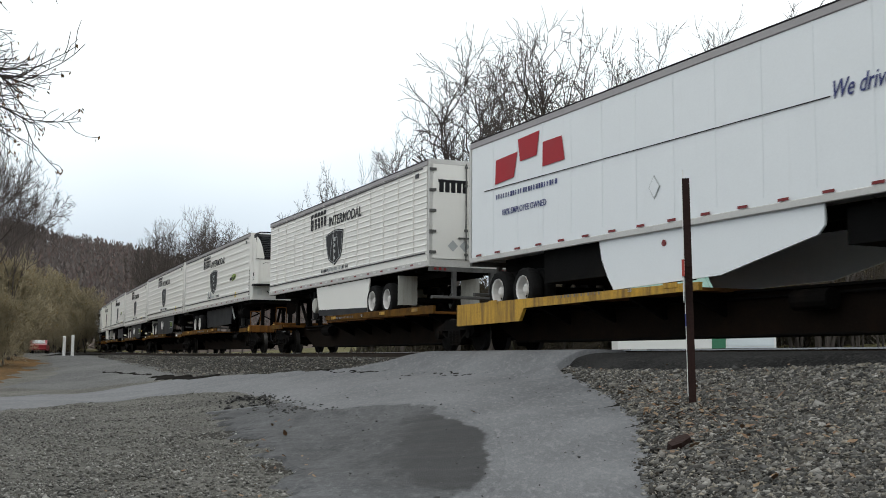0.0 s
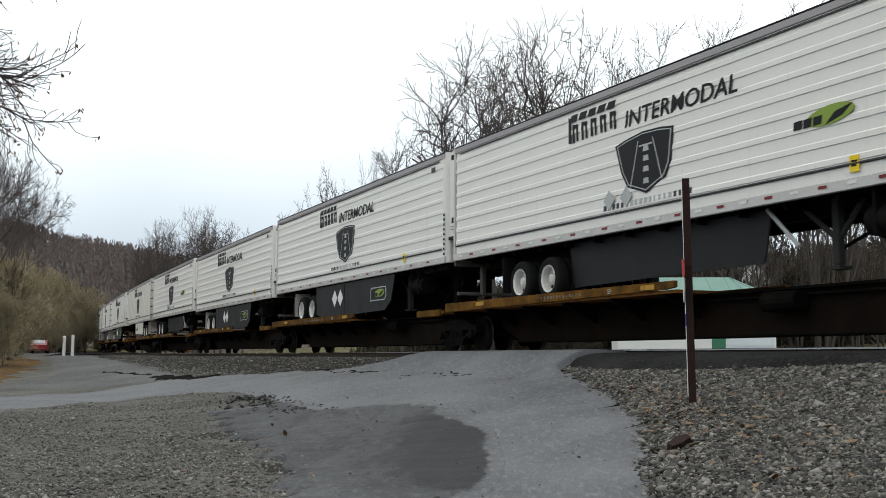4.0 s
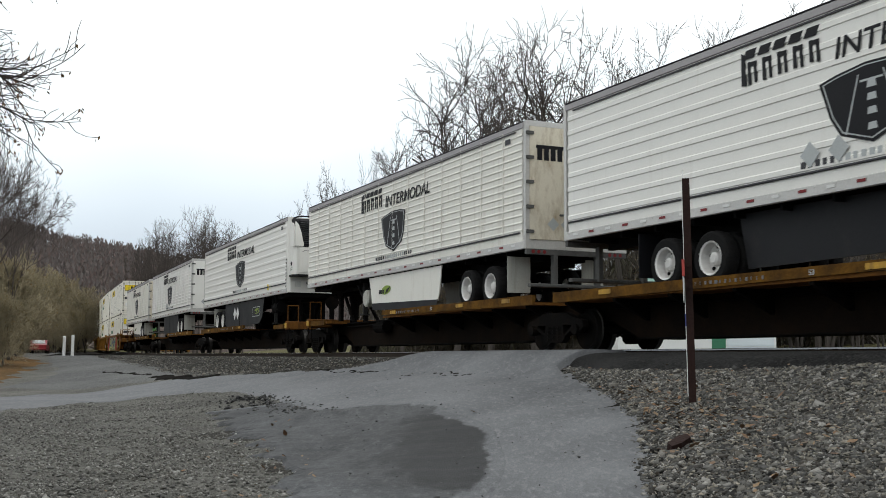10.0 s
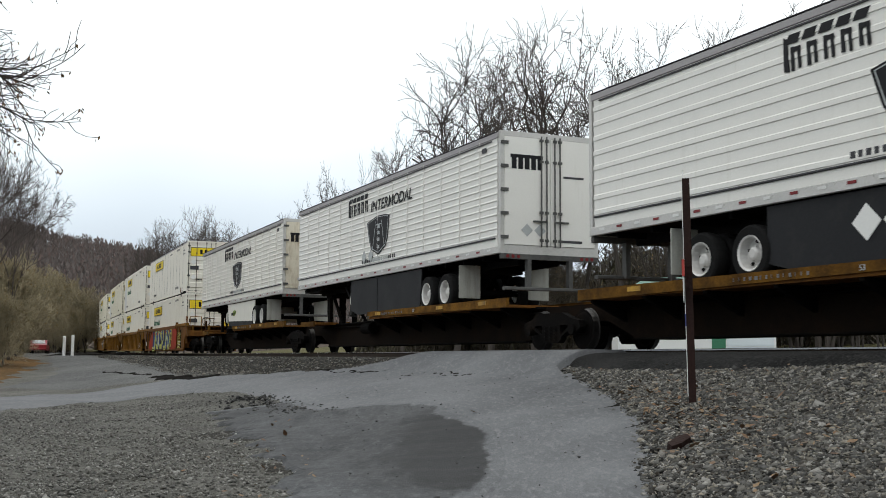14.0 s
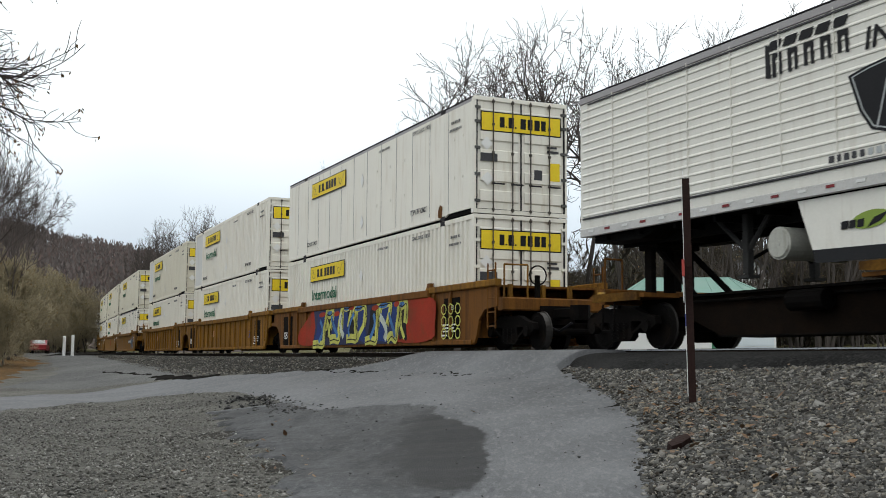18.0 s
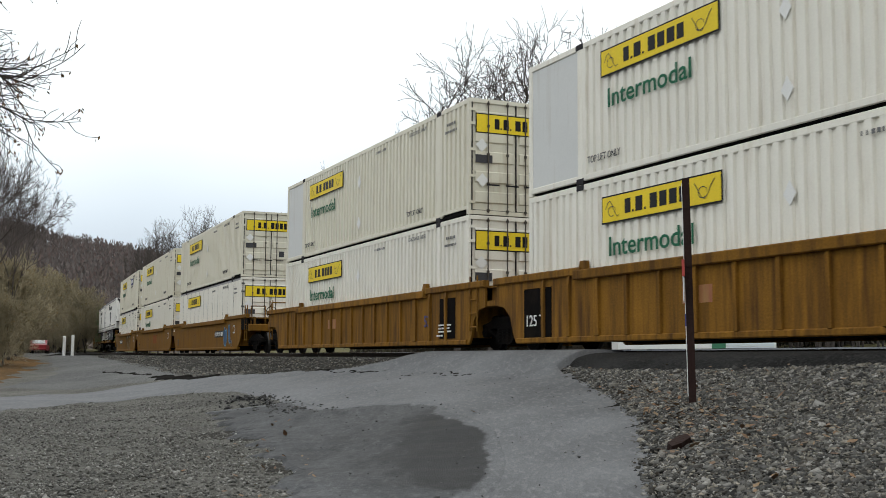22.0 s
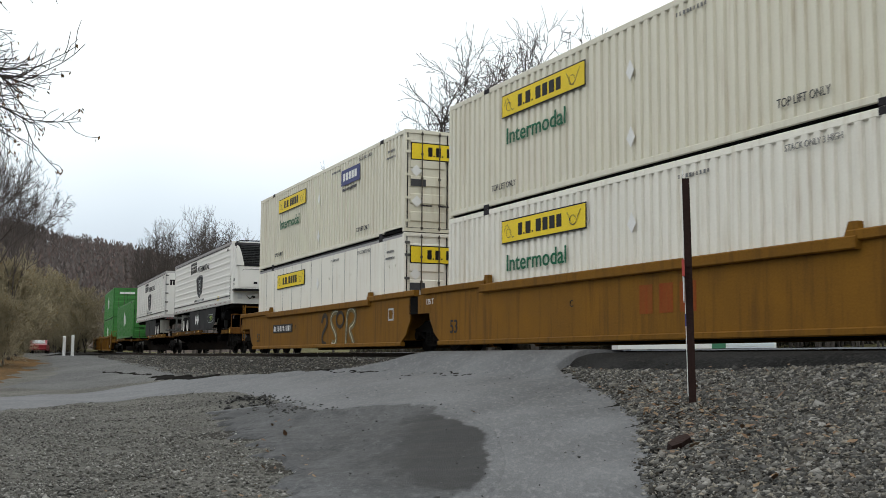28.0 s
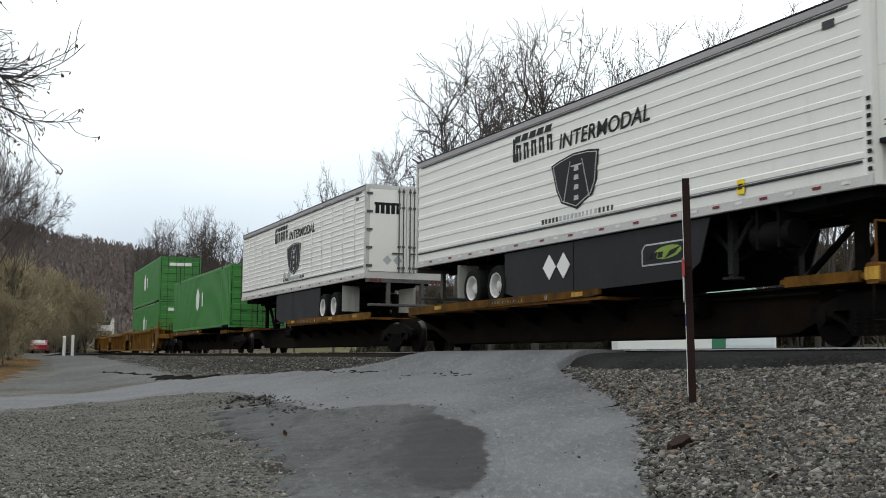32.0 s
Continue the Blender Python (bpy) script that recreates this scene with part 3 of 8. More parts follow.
def trailer(rev=False, old=False, axles=(3.3, 4.56), skirt="dark", eco="", diamonds="", seams=False, tank=False, name="semi_trailer", label=""):
    tr = thing(name, label, "semi-trailer", "trailers on the train")
    paintm = WHITE_AGED if old else WHITE
    # ribbed box body
    prof = [(Y0 + 0.005, 2.34)]
    z = 2.62
    while z < 4.74:
        if rev:
            prof += [(Y0, z), (Y0 - 0.016, z + 0.010), (Y0 - 0.016, z + 0.030), (Y0, z + 0.056)]
        else:
            prof += [(Y0, z), (Y0 - 0.016, z + 0.008), (Y0 - 0.016, z + 0.088), (Y0, z + 0.11)]
        z += 0.163 if rev else 0.294
    prof += [(Y0, 4.98), (Y0 + 0.03, 5.055), (1.26, 5.055), (1.295, 4.98), (1.295, 2.34)]
    part("box_body", G().prism(prof, "x", U(0.08), U(16.0)), paintm, tr)
    part("roof_rail", G().box(U(0.0), U(16.06), Y0 - 0.022, Y0 + 0.05, 4.915, 5.045, 0.012).box(U(0.0), U(16.06), 1.245, 1.317, 4.915, 5.045, 0.012), CAP, tr, "pale grey roof edge rail")
    part("roof_lip", G().box(U(0.0), U(16.06), Y0 - 0.026, Y0 + 0.06, 5.045, 5.075, 0.008), DARK_RAIL, tr, "dark roof lip")
    part("bottom_rail", G().box(U(0.0), U(16.1), Y0 - 0.02, Y0 + 0.06, 2.22, 2.39, 0.012).box(U(0.0), U(16.1), 1.235, 1.315, 2.22, 2.39, 0.012), ALU, tr, "dull metal bottom rail with rivets")
    rv = G()
    for i in range(110):
        rv.box(U(0.1 + i * 0.145), U(0.125 + i * 0.145), Y0 - 0.026, Y0 - 0.018, 2.345, 2.37)
    part("rivets", rv, ALU, tr)
    part("rub_strip", G().box(U(0.1), U(15.9), Y0 - 0.035, Y0 + 0.01, 2.565, 2.60, 0.01), INK_GREY, tr, "dark rub strip")
    part("roof_strip", G().box(U(0.3), U(15.7), Y0 - 0.03, Y0 + 0.01, 4.865, 4.89), INK_GREY, tr)
    if seams:
        seam = G().box(-0.008, 0.008, Y0 - 0.026, Y0, 2.62, 4.96).mesh("panel_seam", paintm)
        for i in range(1, 14):
            part("panel_seam", seam, paintm, tr, at=Vector((U(i * 1.16), 0, 0)))
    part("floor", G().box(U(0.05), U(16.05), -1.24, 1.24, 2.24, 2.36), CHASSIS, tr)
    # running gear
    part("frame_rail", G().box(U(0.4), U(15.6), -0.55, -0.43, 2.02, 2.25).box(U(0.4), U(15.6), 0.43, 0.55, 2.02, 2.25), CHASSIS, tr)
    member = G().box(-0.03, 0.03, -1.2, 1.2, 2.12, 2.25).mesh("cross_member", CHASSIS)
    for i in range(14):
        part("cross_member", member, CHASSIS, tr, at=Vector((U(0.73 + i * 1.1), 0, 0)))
    us = axles
    road_wheels(tr, us)
    flap = us[1] + 0.85 if rev else us[0] - 0.82
    for y in (-0.97, 0.97):
        part("mud_flap", G().box(U(flap), U(flap) + 0.02, y - 0.29, y + 0.29, 1.30, 2.12), FLAP if rev or eco == "skirt" else SEAL, tr, "pale dusty mud flap" if rev else "")
    part("bogie_slider", G().box(U(us[0] - 0.7), U(us[1] + 0.7), -0.6, 0.6, 1.95, 2.1), CHASSIS, tr)
    landing_gear(tr, 4.3 if rev else 12.35)
    part("coupler_plate", G().prism([(U(0.2), 2.22), (U(0.2), 2.1), (U(1.8), 2.06), (U(2.4), 2.22)] if rev else [(U(15.9), 2.22), (U(15.9), 2.1), (U(14.3), 2.06), (U(13.7), 2.22)], "y", -1.1, 1.1), CHASSIS, tr)
    if skirt == "dark":
        end, low = (11.35, 5.6) if rev else (12.4, 4.95)
        shape = [(U(low), 2.2), (U(end), 2.2), (U(end - (0.05 if rev else 0.3)), 1.45), (U(end - (0.15 if rev else 0.8)), 1.2), (U(low + 0.65), 1.14), (U(low), 1.3)]
        sk = G().prism(shape, "y", Y0 + 0.06, Y0 + 0.09)
        part("side_skirt", sk, SKIRT_DARK, tr, "charcoal side skirt")
        part("side_skirt", G().prism(shape, "y", 1.2, 1.23), SKIRT_DARK, tr)
        part("skirt_seam", G().box(U(7.95), U(7.975), Y0 + 0.05, Y0 + 0.065, 1.2, 2.18), SEAL, tr)
    elif skirt == "white":
        pr = [(U(6.05), 2.2), (U(11.45), 2.2), (U(11.3), 1.5), (U(11.2), 1.3), (U(6.35), 1.41)]
        part("side_skirt", G().prism(pr, "y", Y0 + 0.06, Y0 + 0.09), paintm, tr, "white side skirt")
        part("side_skirt", G().prism(pr, "y", 1.2, 1.23), paintm, tr)
        if eco != "plain":
            leaf_mark(tr, 6.9, 1.62, 0.95, 0.28, Y0 + 0.044)
        part("skirt_edge", G().prism([(U(6.4), 1.23), (U(11.1), 1.14), (U(11.25), 1.33), (U(6.35), 1.43)], "y", Y0 + 0.05, Y0 + 0.058), SKIRT_DARK, tr)
    elif skirt == "beam":
        part("side_skirt", G().prism([(U(5.0), 2.2), (U(11.2), 2.2), (U(11.0), 1.35), (U(5.2), 1.28)], "y", Y0 + 0.3, Y0 + 0.34), SKIRT_DARK, tr, "charcoal side skirt")
        part("skirt_support", G().cyl((U(11.1), Y0 + 0.3, 2.2), (U(11.8), Y0 + 0.3, 1.55), 0.035, n=6), INK_PALE, tr)
    if tank:
        part("fuel_tank", G().cyl((U(9.2), -0.75, 1.72), (U(11.3), -0.75, 1.72), 0.36, n=16), CHASSIS, tr)
    if not rev:
        part("fuel_tank", G().cyl((U(13.3), -0.95, 1.78), (U(14.2), -0.95, 1.78), 0.22, n=32), CHASSIS, tr, "dark drum fuel tank")
        for u in (13.5, 14.0):
            part("tank_strap", G().box(U(u) - 0.03, U(u) + 0.03, -1.18, -0.72, 1.55, 2.2, 0.01), CHASSIS, tr)
    if rev:
        part("fuel_tank", G().cyl((U(5.5), -1.12, 1.62), (U(5.5), 0.2, 1.62), 0.26, n=24).cyl((U(5.5), -1.15, 1.62), (U(5.5), -1.11, 1.62), 0.22, 0.255, n=24).cyl((U(5.5), -1.16, 1.62), (U(5.5), -1.14, 1.62), 0.05, n=10), FLAP, tr, "pale drum fuel tank")
    # ends
    if rev:
        part("front_wall", G().box(U(-0.06), U(0.08), -1.28, 1.28, 2.24, 5.06, 0.03), paintm, tr)
        doors_at(tr, LEN, 1, DOOR_AGED if old else paintm, True)
    else:
        for sy in (-1, 1):
            post = G().prism([(U(15.9), sy * 1.30), (U(16.0), sy * 1.315), (U(16.1), sy * 1.28), (U(16.15), sy * 1.18), (U(16.15), sy * 1.05), (U(15.9), sy * 1.05)], "z", 2.24, 5.07)
            part("corner_post", post, paintm, tr)
        part("front_wall", G().box(U(16.0), U(LEN), -1.1, 1.1, 2.24, 5.06), paintm, tr)
        doors_at(tr, 0.0, -1, paintm, False)
        reefer_unit(tr)
    # marks
    block_logo(tr)
    letter("INTERMODAL", 7.52, 4.17, 0.45, INK, tr, squeeze=1.17, shear=0.16)
    shield(tr)
    part("web_address", strip_mesh(bars(6.8, 7.55, 2.66, 2.76, 5, 0.45, 3), INK_GREY), INK_GREY, tr)
    part("web_address", strip_mesh(bars(7.55, 9.05, 2.66, 2.76, 10, 0.55, 4), INK_PALE), INK_PALE, tr)
    part("web_address", strip_mesh(bars(9.05, 9.65, 2.66, 2.76, 4, 0.45, 5), INK_GREY), INK_GREY, tr)
    if not rev:
        part("fleet_number", strip_mesh([rect(16.02, 16.10, 3.43 - i * 0.125, 3.49 - i * 0.125) for i in range(9)], INK, Y0 - 0.032), INK, tr)
    if eco == "body":
        leaf_mark(tr, 12.05, 3.2, 1.3, 0.32, Y0 - 0.03)
    if eco == "skirt":
        y = Y0 + 0.04
        part("eco_mark", strip_mesh([[(10.4, 1.5), (11.6, 1.5), (11.75, 1.62), (11.7, 1.9), (10.5, 1.9), (10.4, 1.8)]], INK_PALE, y + 0.012), INK_PALE, tr)
        part("eco_panel", strip_mesh([[(10.44, 1.53), (11.6, 1.53), (11.71, 1.63), (11.67, 1.87), (10.52, 1.87), (10.44, 1.79)]], SKIRT_DARK, y + 0.007), SKIRT_DARK, tr)
        leaf_mark(tr, 10.52, 1.57, 1.1, 0.26, y)
    for du in ((7.0, 7.58) if diamonds else ()):
        y, k, zc = (Y0 + 0.045, 0.27, 1.74) if diamonds == "skirt" else (Y0 - 0.03, 0.2, 2.85)
        part("placard", strip_mesh([[(du - k, zc), (du, zc - k), (du + k, zc), (du, zc + k)]], INK_WHITE, y), INK_WHITE if diamonds == "skirt" else INK_PALE, tr, "white diamond placard holder")
    for i in range(27):
        u = 0.3 + i * 0.585
        part("reflector", strip_mesh([rect(u, u + 0.17, 2.30, 2.345)], REFLECT, Y0 - 0.032), REFLECT if i % 2 else REFLECT_W, tr)
    if not rev:
        part("yellow_placard", strip_mesh([rect(13.22, 13.4, 2.46, 2.7)], YELLOW, Y0 - 0.03), YELLOW, tr)
        part("placard_text", strip_mesh([rect(13.25, 13.37, 2.6, 2.63), rect(13.25, 13.35, 2.54, 2.57)], INK, Y0 - 0.034), INK, tr)
    part("vent_cover", strip_mesh([rect(15.2, 15.45, 4.66, 4.78)], INK_GREY), INK_GREY, tr)
    return tr


def dry_van():
    """The plain white van with red initials drawn as blocks, and a pale belly skirt."""
    tr = thing("semi_trailer", "smooth white van trailer with red block initials and a white skirt", "semi-trailer", "trailers on the train")
    part("box_body", G().prism([(Y0, 2.28), (Y0, 4.95), (Y0 + 0.03, 5.09), (1.26, 5.09), (1.295, 4.95), (1.295, 2.28)], "x", U(0.05), U(16.1)), VAN_WHITE, tr)
    part("roof_rail", G().box(U(0), U(LEN), Y0 - 0.022, Y0 + 0.05, 4.94, 5.085, 0.015).box(U(0), U(LEN), 1.245, 1.317, 4.94, 5.085, 0.015), CAP, tr, "grey roof edge rail")
    part("roof_lip", G().box(U(0), U(LEN), Y0 - 0.026, Y0 + 0.06, 5.085, 5.11, 0.006), DARK_RAIL, tr, "dark roof lip")
    part("bottom_rail", G().box(U(0), U(LEN), Y0 - 0.02, Y0 + 0.05, 2.17, 2.29, 0.012).box(U(0), U(LEN), 1.245, 1.315, 2.17, 2.29, 0.012), ALU, tr)
    for i in range(1, 14):
        part("panel_seam", G().box(U(i * 1.16) - 0.02, U(i * 1.16) + 0.02, Y0 - 0.007, Y0, 2.42, 4.96), VAN_WHITE, tr)
    part("stripe", strip_mesh([[(0.74, 3.805), (11.95, 3.705), (11.95, 3.722), (0.74, 3.822)]], INK, Y0 - 0.022), INK, tr, "thin dark blue line")
    red = [[(1.30, 3.9), (2.2, 3.95), (2.38, 4.5), (1.34, 4.46)], [(2.5, 4.26), (3.24, 4.28), (3.36, 4.80), (2.40, 4.77)], [(3.5, 3.99), (4.42, 4.0), (4.3, 4.52), (3.52, 4.52)]]
    part("initial_block", strip_mesh(red, INK_RED, Y0 - 0.02), INK_RED, tr, "red slab initials drawn as blocks")
    part("company_line", strip_mesh(bars(1.35, 4.15, 3.54, 3.65, 24, 0.6, 5), INK_BLUE, Y0 - 0.02), INK_BLUE, tr)
    letter("100% EMPLOYEE OWNED", 1.62, 3.14, 0.2, INK_BLUE, tr, squeeze=0.9, y=Y0 - 0.018)
    letter("We drive", 11.95, 3.66, 0.39, INK_BLUE, tr, squeeze=0.78, shear=0.35, y=Y0 - 0.018)
    part("placard", strip_mesh([[(7.38, 2.98), (7.55, 2.76), (7.72, 2.98), (7.55, 3.2)]], INK_PALE, Y0 - 0.016), INK_PALE, tr)
    part("placard_face", strip_mesh([[(7.40, 2.98), (7.55, 2.79), (7.70, 2.98), (7.55, 3.17)]], VAN_WHITE, Y0 - 0.02), VAN_WHITE, tr)
    for i in range(17):
        u = 0.35 + i * 0.95
        part("reflector", strip_mesh([rect(u, u + 0.24, 2.30, 2.345)], REFLECT, Y0 - 0.03), REFLECT, tr)
    road_wheels(tr, (1.35, 2.53), 1.42)
    landing_gear(tr, 12.9)
    part("frame_rail", G().box(U(0.4), U(15.6), -0.55, -0.43, 2.02, 2.25).box(U(0.4), U(15.6), 0.43, 0.55, 2.02, 2.25), CHASSIS, tr)
    part("bogie_slider", G().box(U(0.5), U(5.2), -0.6, 0.6, 1.8, 2.1).box(U(3.2), U(5.6), -1.1, 1.1, 1.5, 2.2), CHASSIS, tr)
    pr = [(U(5.6), 2.2), (U(11.7), 2.2), (U(11.7), 1.85), (U(11.55), 1.72), (U(9.3), 1.27), (U(6.1), 1.2), (U(5.9), 1.45), (U(5.7), 1.8)]
    part("side_skirt", G().prism(pr, "y", Y0 + 0.05, Y0 + 0.09), VAN_WHITE, tr, "white aerodynamic belly skirt")
    part("side_skirt", G().prism(pr, "y", 1.2, 1.24), VAN_WHITE, tr)
    part("skirt_light", G().cyl((U(7.75), Y0 + 0.055, 1.95), (U(7.75), Y0 + 0.03, 1.95), 0.06, n=12), REFLECT, tr)
    part("spare_rack", G().box(U(11.9), U(14.4), -1.0, 1.0, 1.55, 2.1), CHASSIS, tr)
    doors_at(tr, 0.0, -1, VAN_WHITE, False)
    part("front_wall", G().box(U(16.08), U(LEN), -1.28, 1.28, 2.24, 5.08, 0.03), VAN_WHITE, tr)
    return tr


# ---------- containers ----------
def yellow_sign(parent, u0, u1, z0, z1):
    sg = part("yellow_sign", strip_mesh([rect(u0, u1, z0, z1)], INK, Y0 - 0.03), INK, parent, "yellow sign with black lettering blocks")
    part("sign_face", strip_mesh([rect(u0 + 0.035, u1 - 0.035, z0 + 0.03, z1 - 0.03)], YELLOW, Y0 - 0.036), YELLOW, sg)
    w, h = u1 - u0, z1 - z0
    g = [rect(u0 + w * a, u0 + w * (a + b), z0 + h * 0.26, z0 + h * (0.26 + c)) for a, b, c in ((0.22, 0.05, 0.5), (0.285, 0.015, 0.08), (0.315, 0.06, 0.5), (0.39, 0.015, 0.08), (0.44, 0.06, 0.5), (0.52, 0.058, 0.5), (0.60, 0.06, 0.5), (0.68, 0.055, 0.5))]
    part("sign_block", strip_mesh(g, INK, Y0 - 0.042), INK, sg)
    curl = G()
    for k, (a, b) in enumerate(((0.04, 0.17), (0.8, 0.95))):
        curl.strip([(U(u0 + w * (a + (b - a) * i / 6)), z0 + h * (0.5 + 0.3 * math.sin(i * 0.9 + 2.2 * k))) for i in range(7)], 0.016, Y0 - 0.044)
        curl.strip([(U(u0 + w * (a + 0.06) + 0.12 * math.cos(i * 0.6)), z0 + h * 0.42 + 0.1 * math.sin(i * 0.6)) for i in range(10)], 0.014, Y0 - 0.044)
    part("sign_scroll", curl, INK_GREY, sg)


def container(lower=False, plate=False, cream=False, green=False, signs=True, words_on=True, extra="", end_logo=True, plain_end=False, label=""):
    """A 53 ft box with its floor at 0; frame, wall sheets, doors at the leading end."""
    H = 2.88
    mt = BOX_GREEN if green else BOX_CREAM if cream else BOX_WHITE
    ct = thing("container", label, "container", "containers on the train")
    for side in (-1, 1):
        g, x, ya, yb = G(), U(0.2), side * 1.246, side * 1.292
        pts = []
        if plate:
            g.box(U(0.15), U(16.0), min(ya, yb), max(ya, yb), 0.16, H - 0.1)
        else:
            if plain_end:
                part("end_panel", G().box(U(0.12), U(2.06), min(side * 1.25, side * 1.27), max(side * 1.25, side * 1.27), 0.16, H - 0.1), PANEL, ct, "plain grey-white end panel")
                x = U(2.2)
            while x < U(15.75):
                pts += [(x, yb), (x + 0.13, yb), (x + 0.15, ya), (x + 0.25, ya)]
                x += 0.27
            pts += [(U(16.0), yb)]
            inner = [(U(16.0), side * 1.23), (pts[0][0], side * 1.23)]
            g.prism(pts + inner, "z", 0.16, H - 0.1)
        part("side_wall", g, mt, ct)
        if plate and side < 0:
            for i in range(1, 13):
                part("panel_seam", G().box(U(i * 1.22) - 0.007, U(i * 1.22) + 0.007, -1.297, -1.29, 0.17, H - 0.11), NOTE, ct)
    part("roof", G().box(U(0.05), U(16.1), -1.25, 1.25, H - 0.06, H - 0.01), mt, ct)
    part("floor", G().box(U(0.05), U(16.1), -1.25, 1.25, 0.03, 0.16), CHASSIS, ct)
    for y in (-1.295, 1.215):
        part("top_rail", G().box(U(0.08), U(16.07), y, y + 0.08, H - 0.13, H - (0.035 if plate else 0), 0.015), CAP if plate else mt, ct)
        if plate:
            part("roof_edge", G().box(U(0.05), U(16.1), y - 0.004, y + 0.084, H - 0.035, H), DARK_RAIL, ct)
        part("bottom_rail", G().box(U(0.08), U(14.2), y, y + 0.08, 0.045, 0.17, 0.015).prism([(U(14.4), 0.045), (U(14.6), 0.13), (U(16.07), 0.13), (U(16.07), 0.21), (U(14.4), 0.21)], "y", y + 0.002, y + 0.078), mt, ct)
        for u in (0.0, 16.0):
            part("corner_post", G().box(U(u), U(u + 0.15), y - 0.003, y + 0.085, 0.0, H, 0.02), mt, ct)
        for u in (2.02, 14.2):
            part("lift_post", G().box(U(u), U(u + 0.2), y - 0.004, y + 0.08, 0.0, H, 0.02), mt, ct)
            for z in (-0.018, H - 0.12):
                part("corner_casting", G().box(U(u) - 0.03, U(u + 0.23), y - 0.012, y + 0.085, z, z + 0.12, 0.01), DARK_RAIL, ct)
    part("front_wall", G().box(U(0.02), U(0.1), -1.24, 1.24, 0.1, H - 0.1), mt, ct)
    # doors
    x0 = U(LEN)
    for s0, s1 in ((-1.2, -0.01), (0.01, 1.2)):
        g = G().box(x0 - 0.07, x0 - 0.03, s0, s1, 0.12, H - 0.1)
        door = part("door", g, mt, ct)
        for i in range(5):
            z = 0.28 + i * 0.5
            part("door_rib", G().prism([(x0 - 0.031, z), (x0 + 0.006, z + 0.03), (x0 + 0.006, z + 0.27), (x0 - 0.031, z + 0.30)], "y", s0 + 0.08, s1 - 0.08), mt, door)
        for ry in ((-0.78, -0.25) if s0 < -1 else (0.25, 0.78)):
            part("lock_rod", G().cyl((x0 + 0.03, ry, 0.04), (x0 + 0.03, ry, H - 0.05), 0.017, n=8), ROD, door)
            for z in (0.1, 0.75, 1.5, 2.2, H - 0.12):
                part("rod_bracket", G().box(x0, x0 + 0.05, ry - 0.03, ry + 0.03, z - 0.03, z + 0.03), ROD, door)
            part("lock_handle", G().box(x0 + 0.03, x0 + 0.055, ry - 0.02, ry + 0.3, 0.72, 0.755), DARK_RAIL, door)
        hy = s0 if s0 < -1 else s1
        for z in (0.3, 0.95, 1.6, 2.25, 2.6):
            part("hinge", G().box(x0 - 0.03, x0 + 0.02, hy - 0.075, hy + 0.075, z - 0.035, z + 0.035), mt if not plate else GEAR, door)
    for y, w in ((0.0, 0.012), (-1.212, 0.014), (1.212, 0.014)):
        part("door_seal", G().box(x0 - 0.06, x0 + 0.009, y - w, y + w, 0.1, H - 0.1), SEAL, ct)
    part("door_sill", G().box(x0 - 0.1, x0 + 0.01, -1.29, 1.29, 0.0, 0.1).box(x0 - 0.1, x0 + 0.01, -1.29, 1.29, H - 0.1, H), mt, ct)
    if end_logo:
        sg = part("door_sign", G().box(x0 + 0.004, x0 + 0.01, -1.12, 1.12, 2.02, 2.52), INK, ct, "yellow sign across the doors")
        part("sign_face", G().box(x0 + 0.009, x0 + 0.014, -1.09, 1.09, 2.05, 2.49), YELLOW, sg)
        g = G()
        for a, w, h in ((-0.60, 0.13, 0.26), (-0.44, 0.04, 0.04), (-0.36, 0.15, 0.26), (-0.18, 0.04, 0.04), (-0.03, 0.15, 0.26), (0.17, 0.14, 0.26), (0.36, 0.15, 0.26), (0.55, 0.13, 0.26)):
            g.box(x0 + 0.013, x0 + 0.018, a, a + w, 2.14, 2.14 + h)
        part("sign_block", g, INK, sg)
        for y, z in ((-0.95, 1.72), (-0.93, 0.85)):
            g = G().add([(x0 + 0.012, y - 0.17, z), (x0 + 0.012, y, z - 0.17), (x0 + 0.012, y + 0.17, z), (x0 + 0.012, y, z + 0.17)], [(0, 1, 2, 3)])
            part("placard", g, INK_WHITE, ct)
        part("sticker", G().box(x0 + 0.006, x0 + 0.012, 0.78, 1.08, 0.9, 1.35), YELLOW, ct)
        part("sticker", G().box(x0 + 0.006, x0 + 0.012, 0.36, 0.58, 0.9, 1.15).box(x0 + 0.006, x0 + 0.012, -1.12, -0.66, 1.28, 1.48), INK_GREY, ct)
        part("serial_bars", G().box(x0 + 0.006, x0 + 0.012, 0.72, 1.0, 1.72, 1.77).box(x0 + 0.006, x0 + 0.012, 0.72, 1.05, 1.6, 1.66), INK_GREY, ct)
    # side marks
    if signs:
        yellow_sign(ct, 2.95, 6.58, 1.98, 2.52)
        letter("TOP LIFT ONLY", 12.15, 0.36, 0.2, INK_GREY, ct, squeeze=0.82, y=Y0 - 0.03)
        letter("STACK ONLY 3 HIGH", 12.3, 2.56, 0.15, NOTE, ct, "stack_note", squeeze=0.85, y=Y0 - 0.03)
        part("serial_bars", strip_mesh(bars(14.85, 15.4, 2.38, 2.45, 5, 0.5, 9) + bars(14.75, 15.5, 2.2, 2.26, 8, 0.5, 4) + bars(9.6, 10.5, 2.53, 2.6, 9, 0.55, 2), NOTE), NOTE, ct)
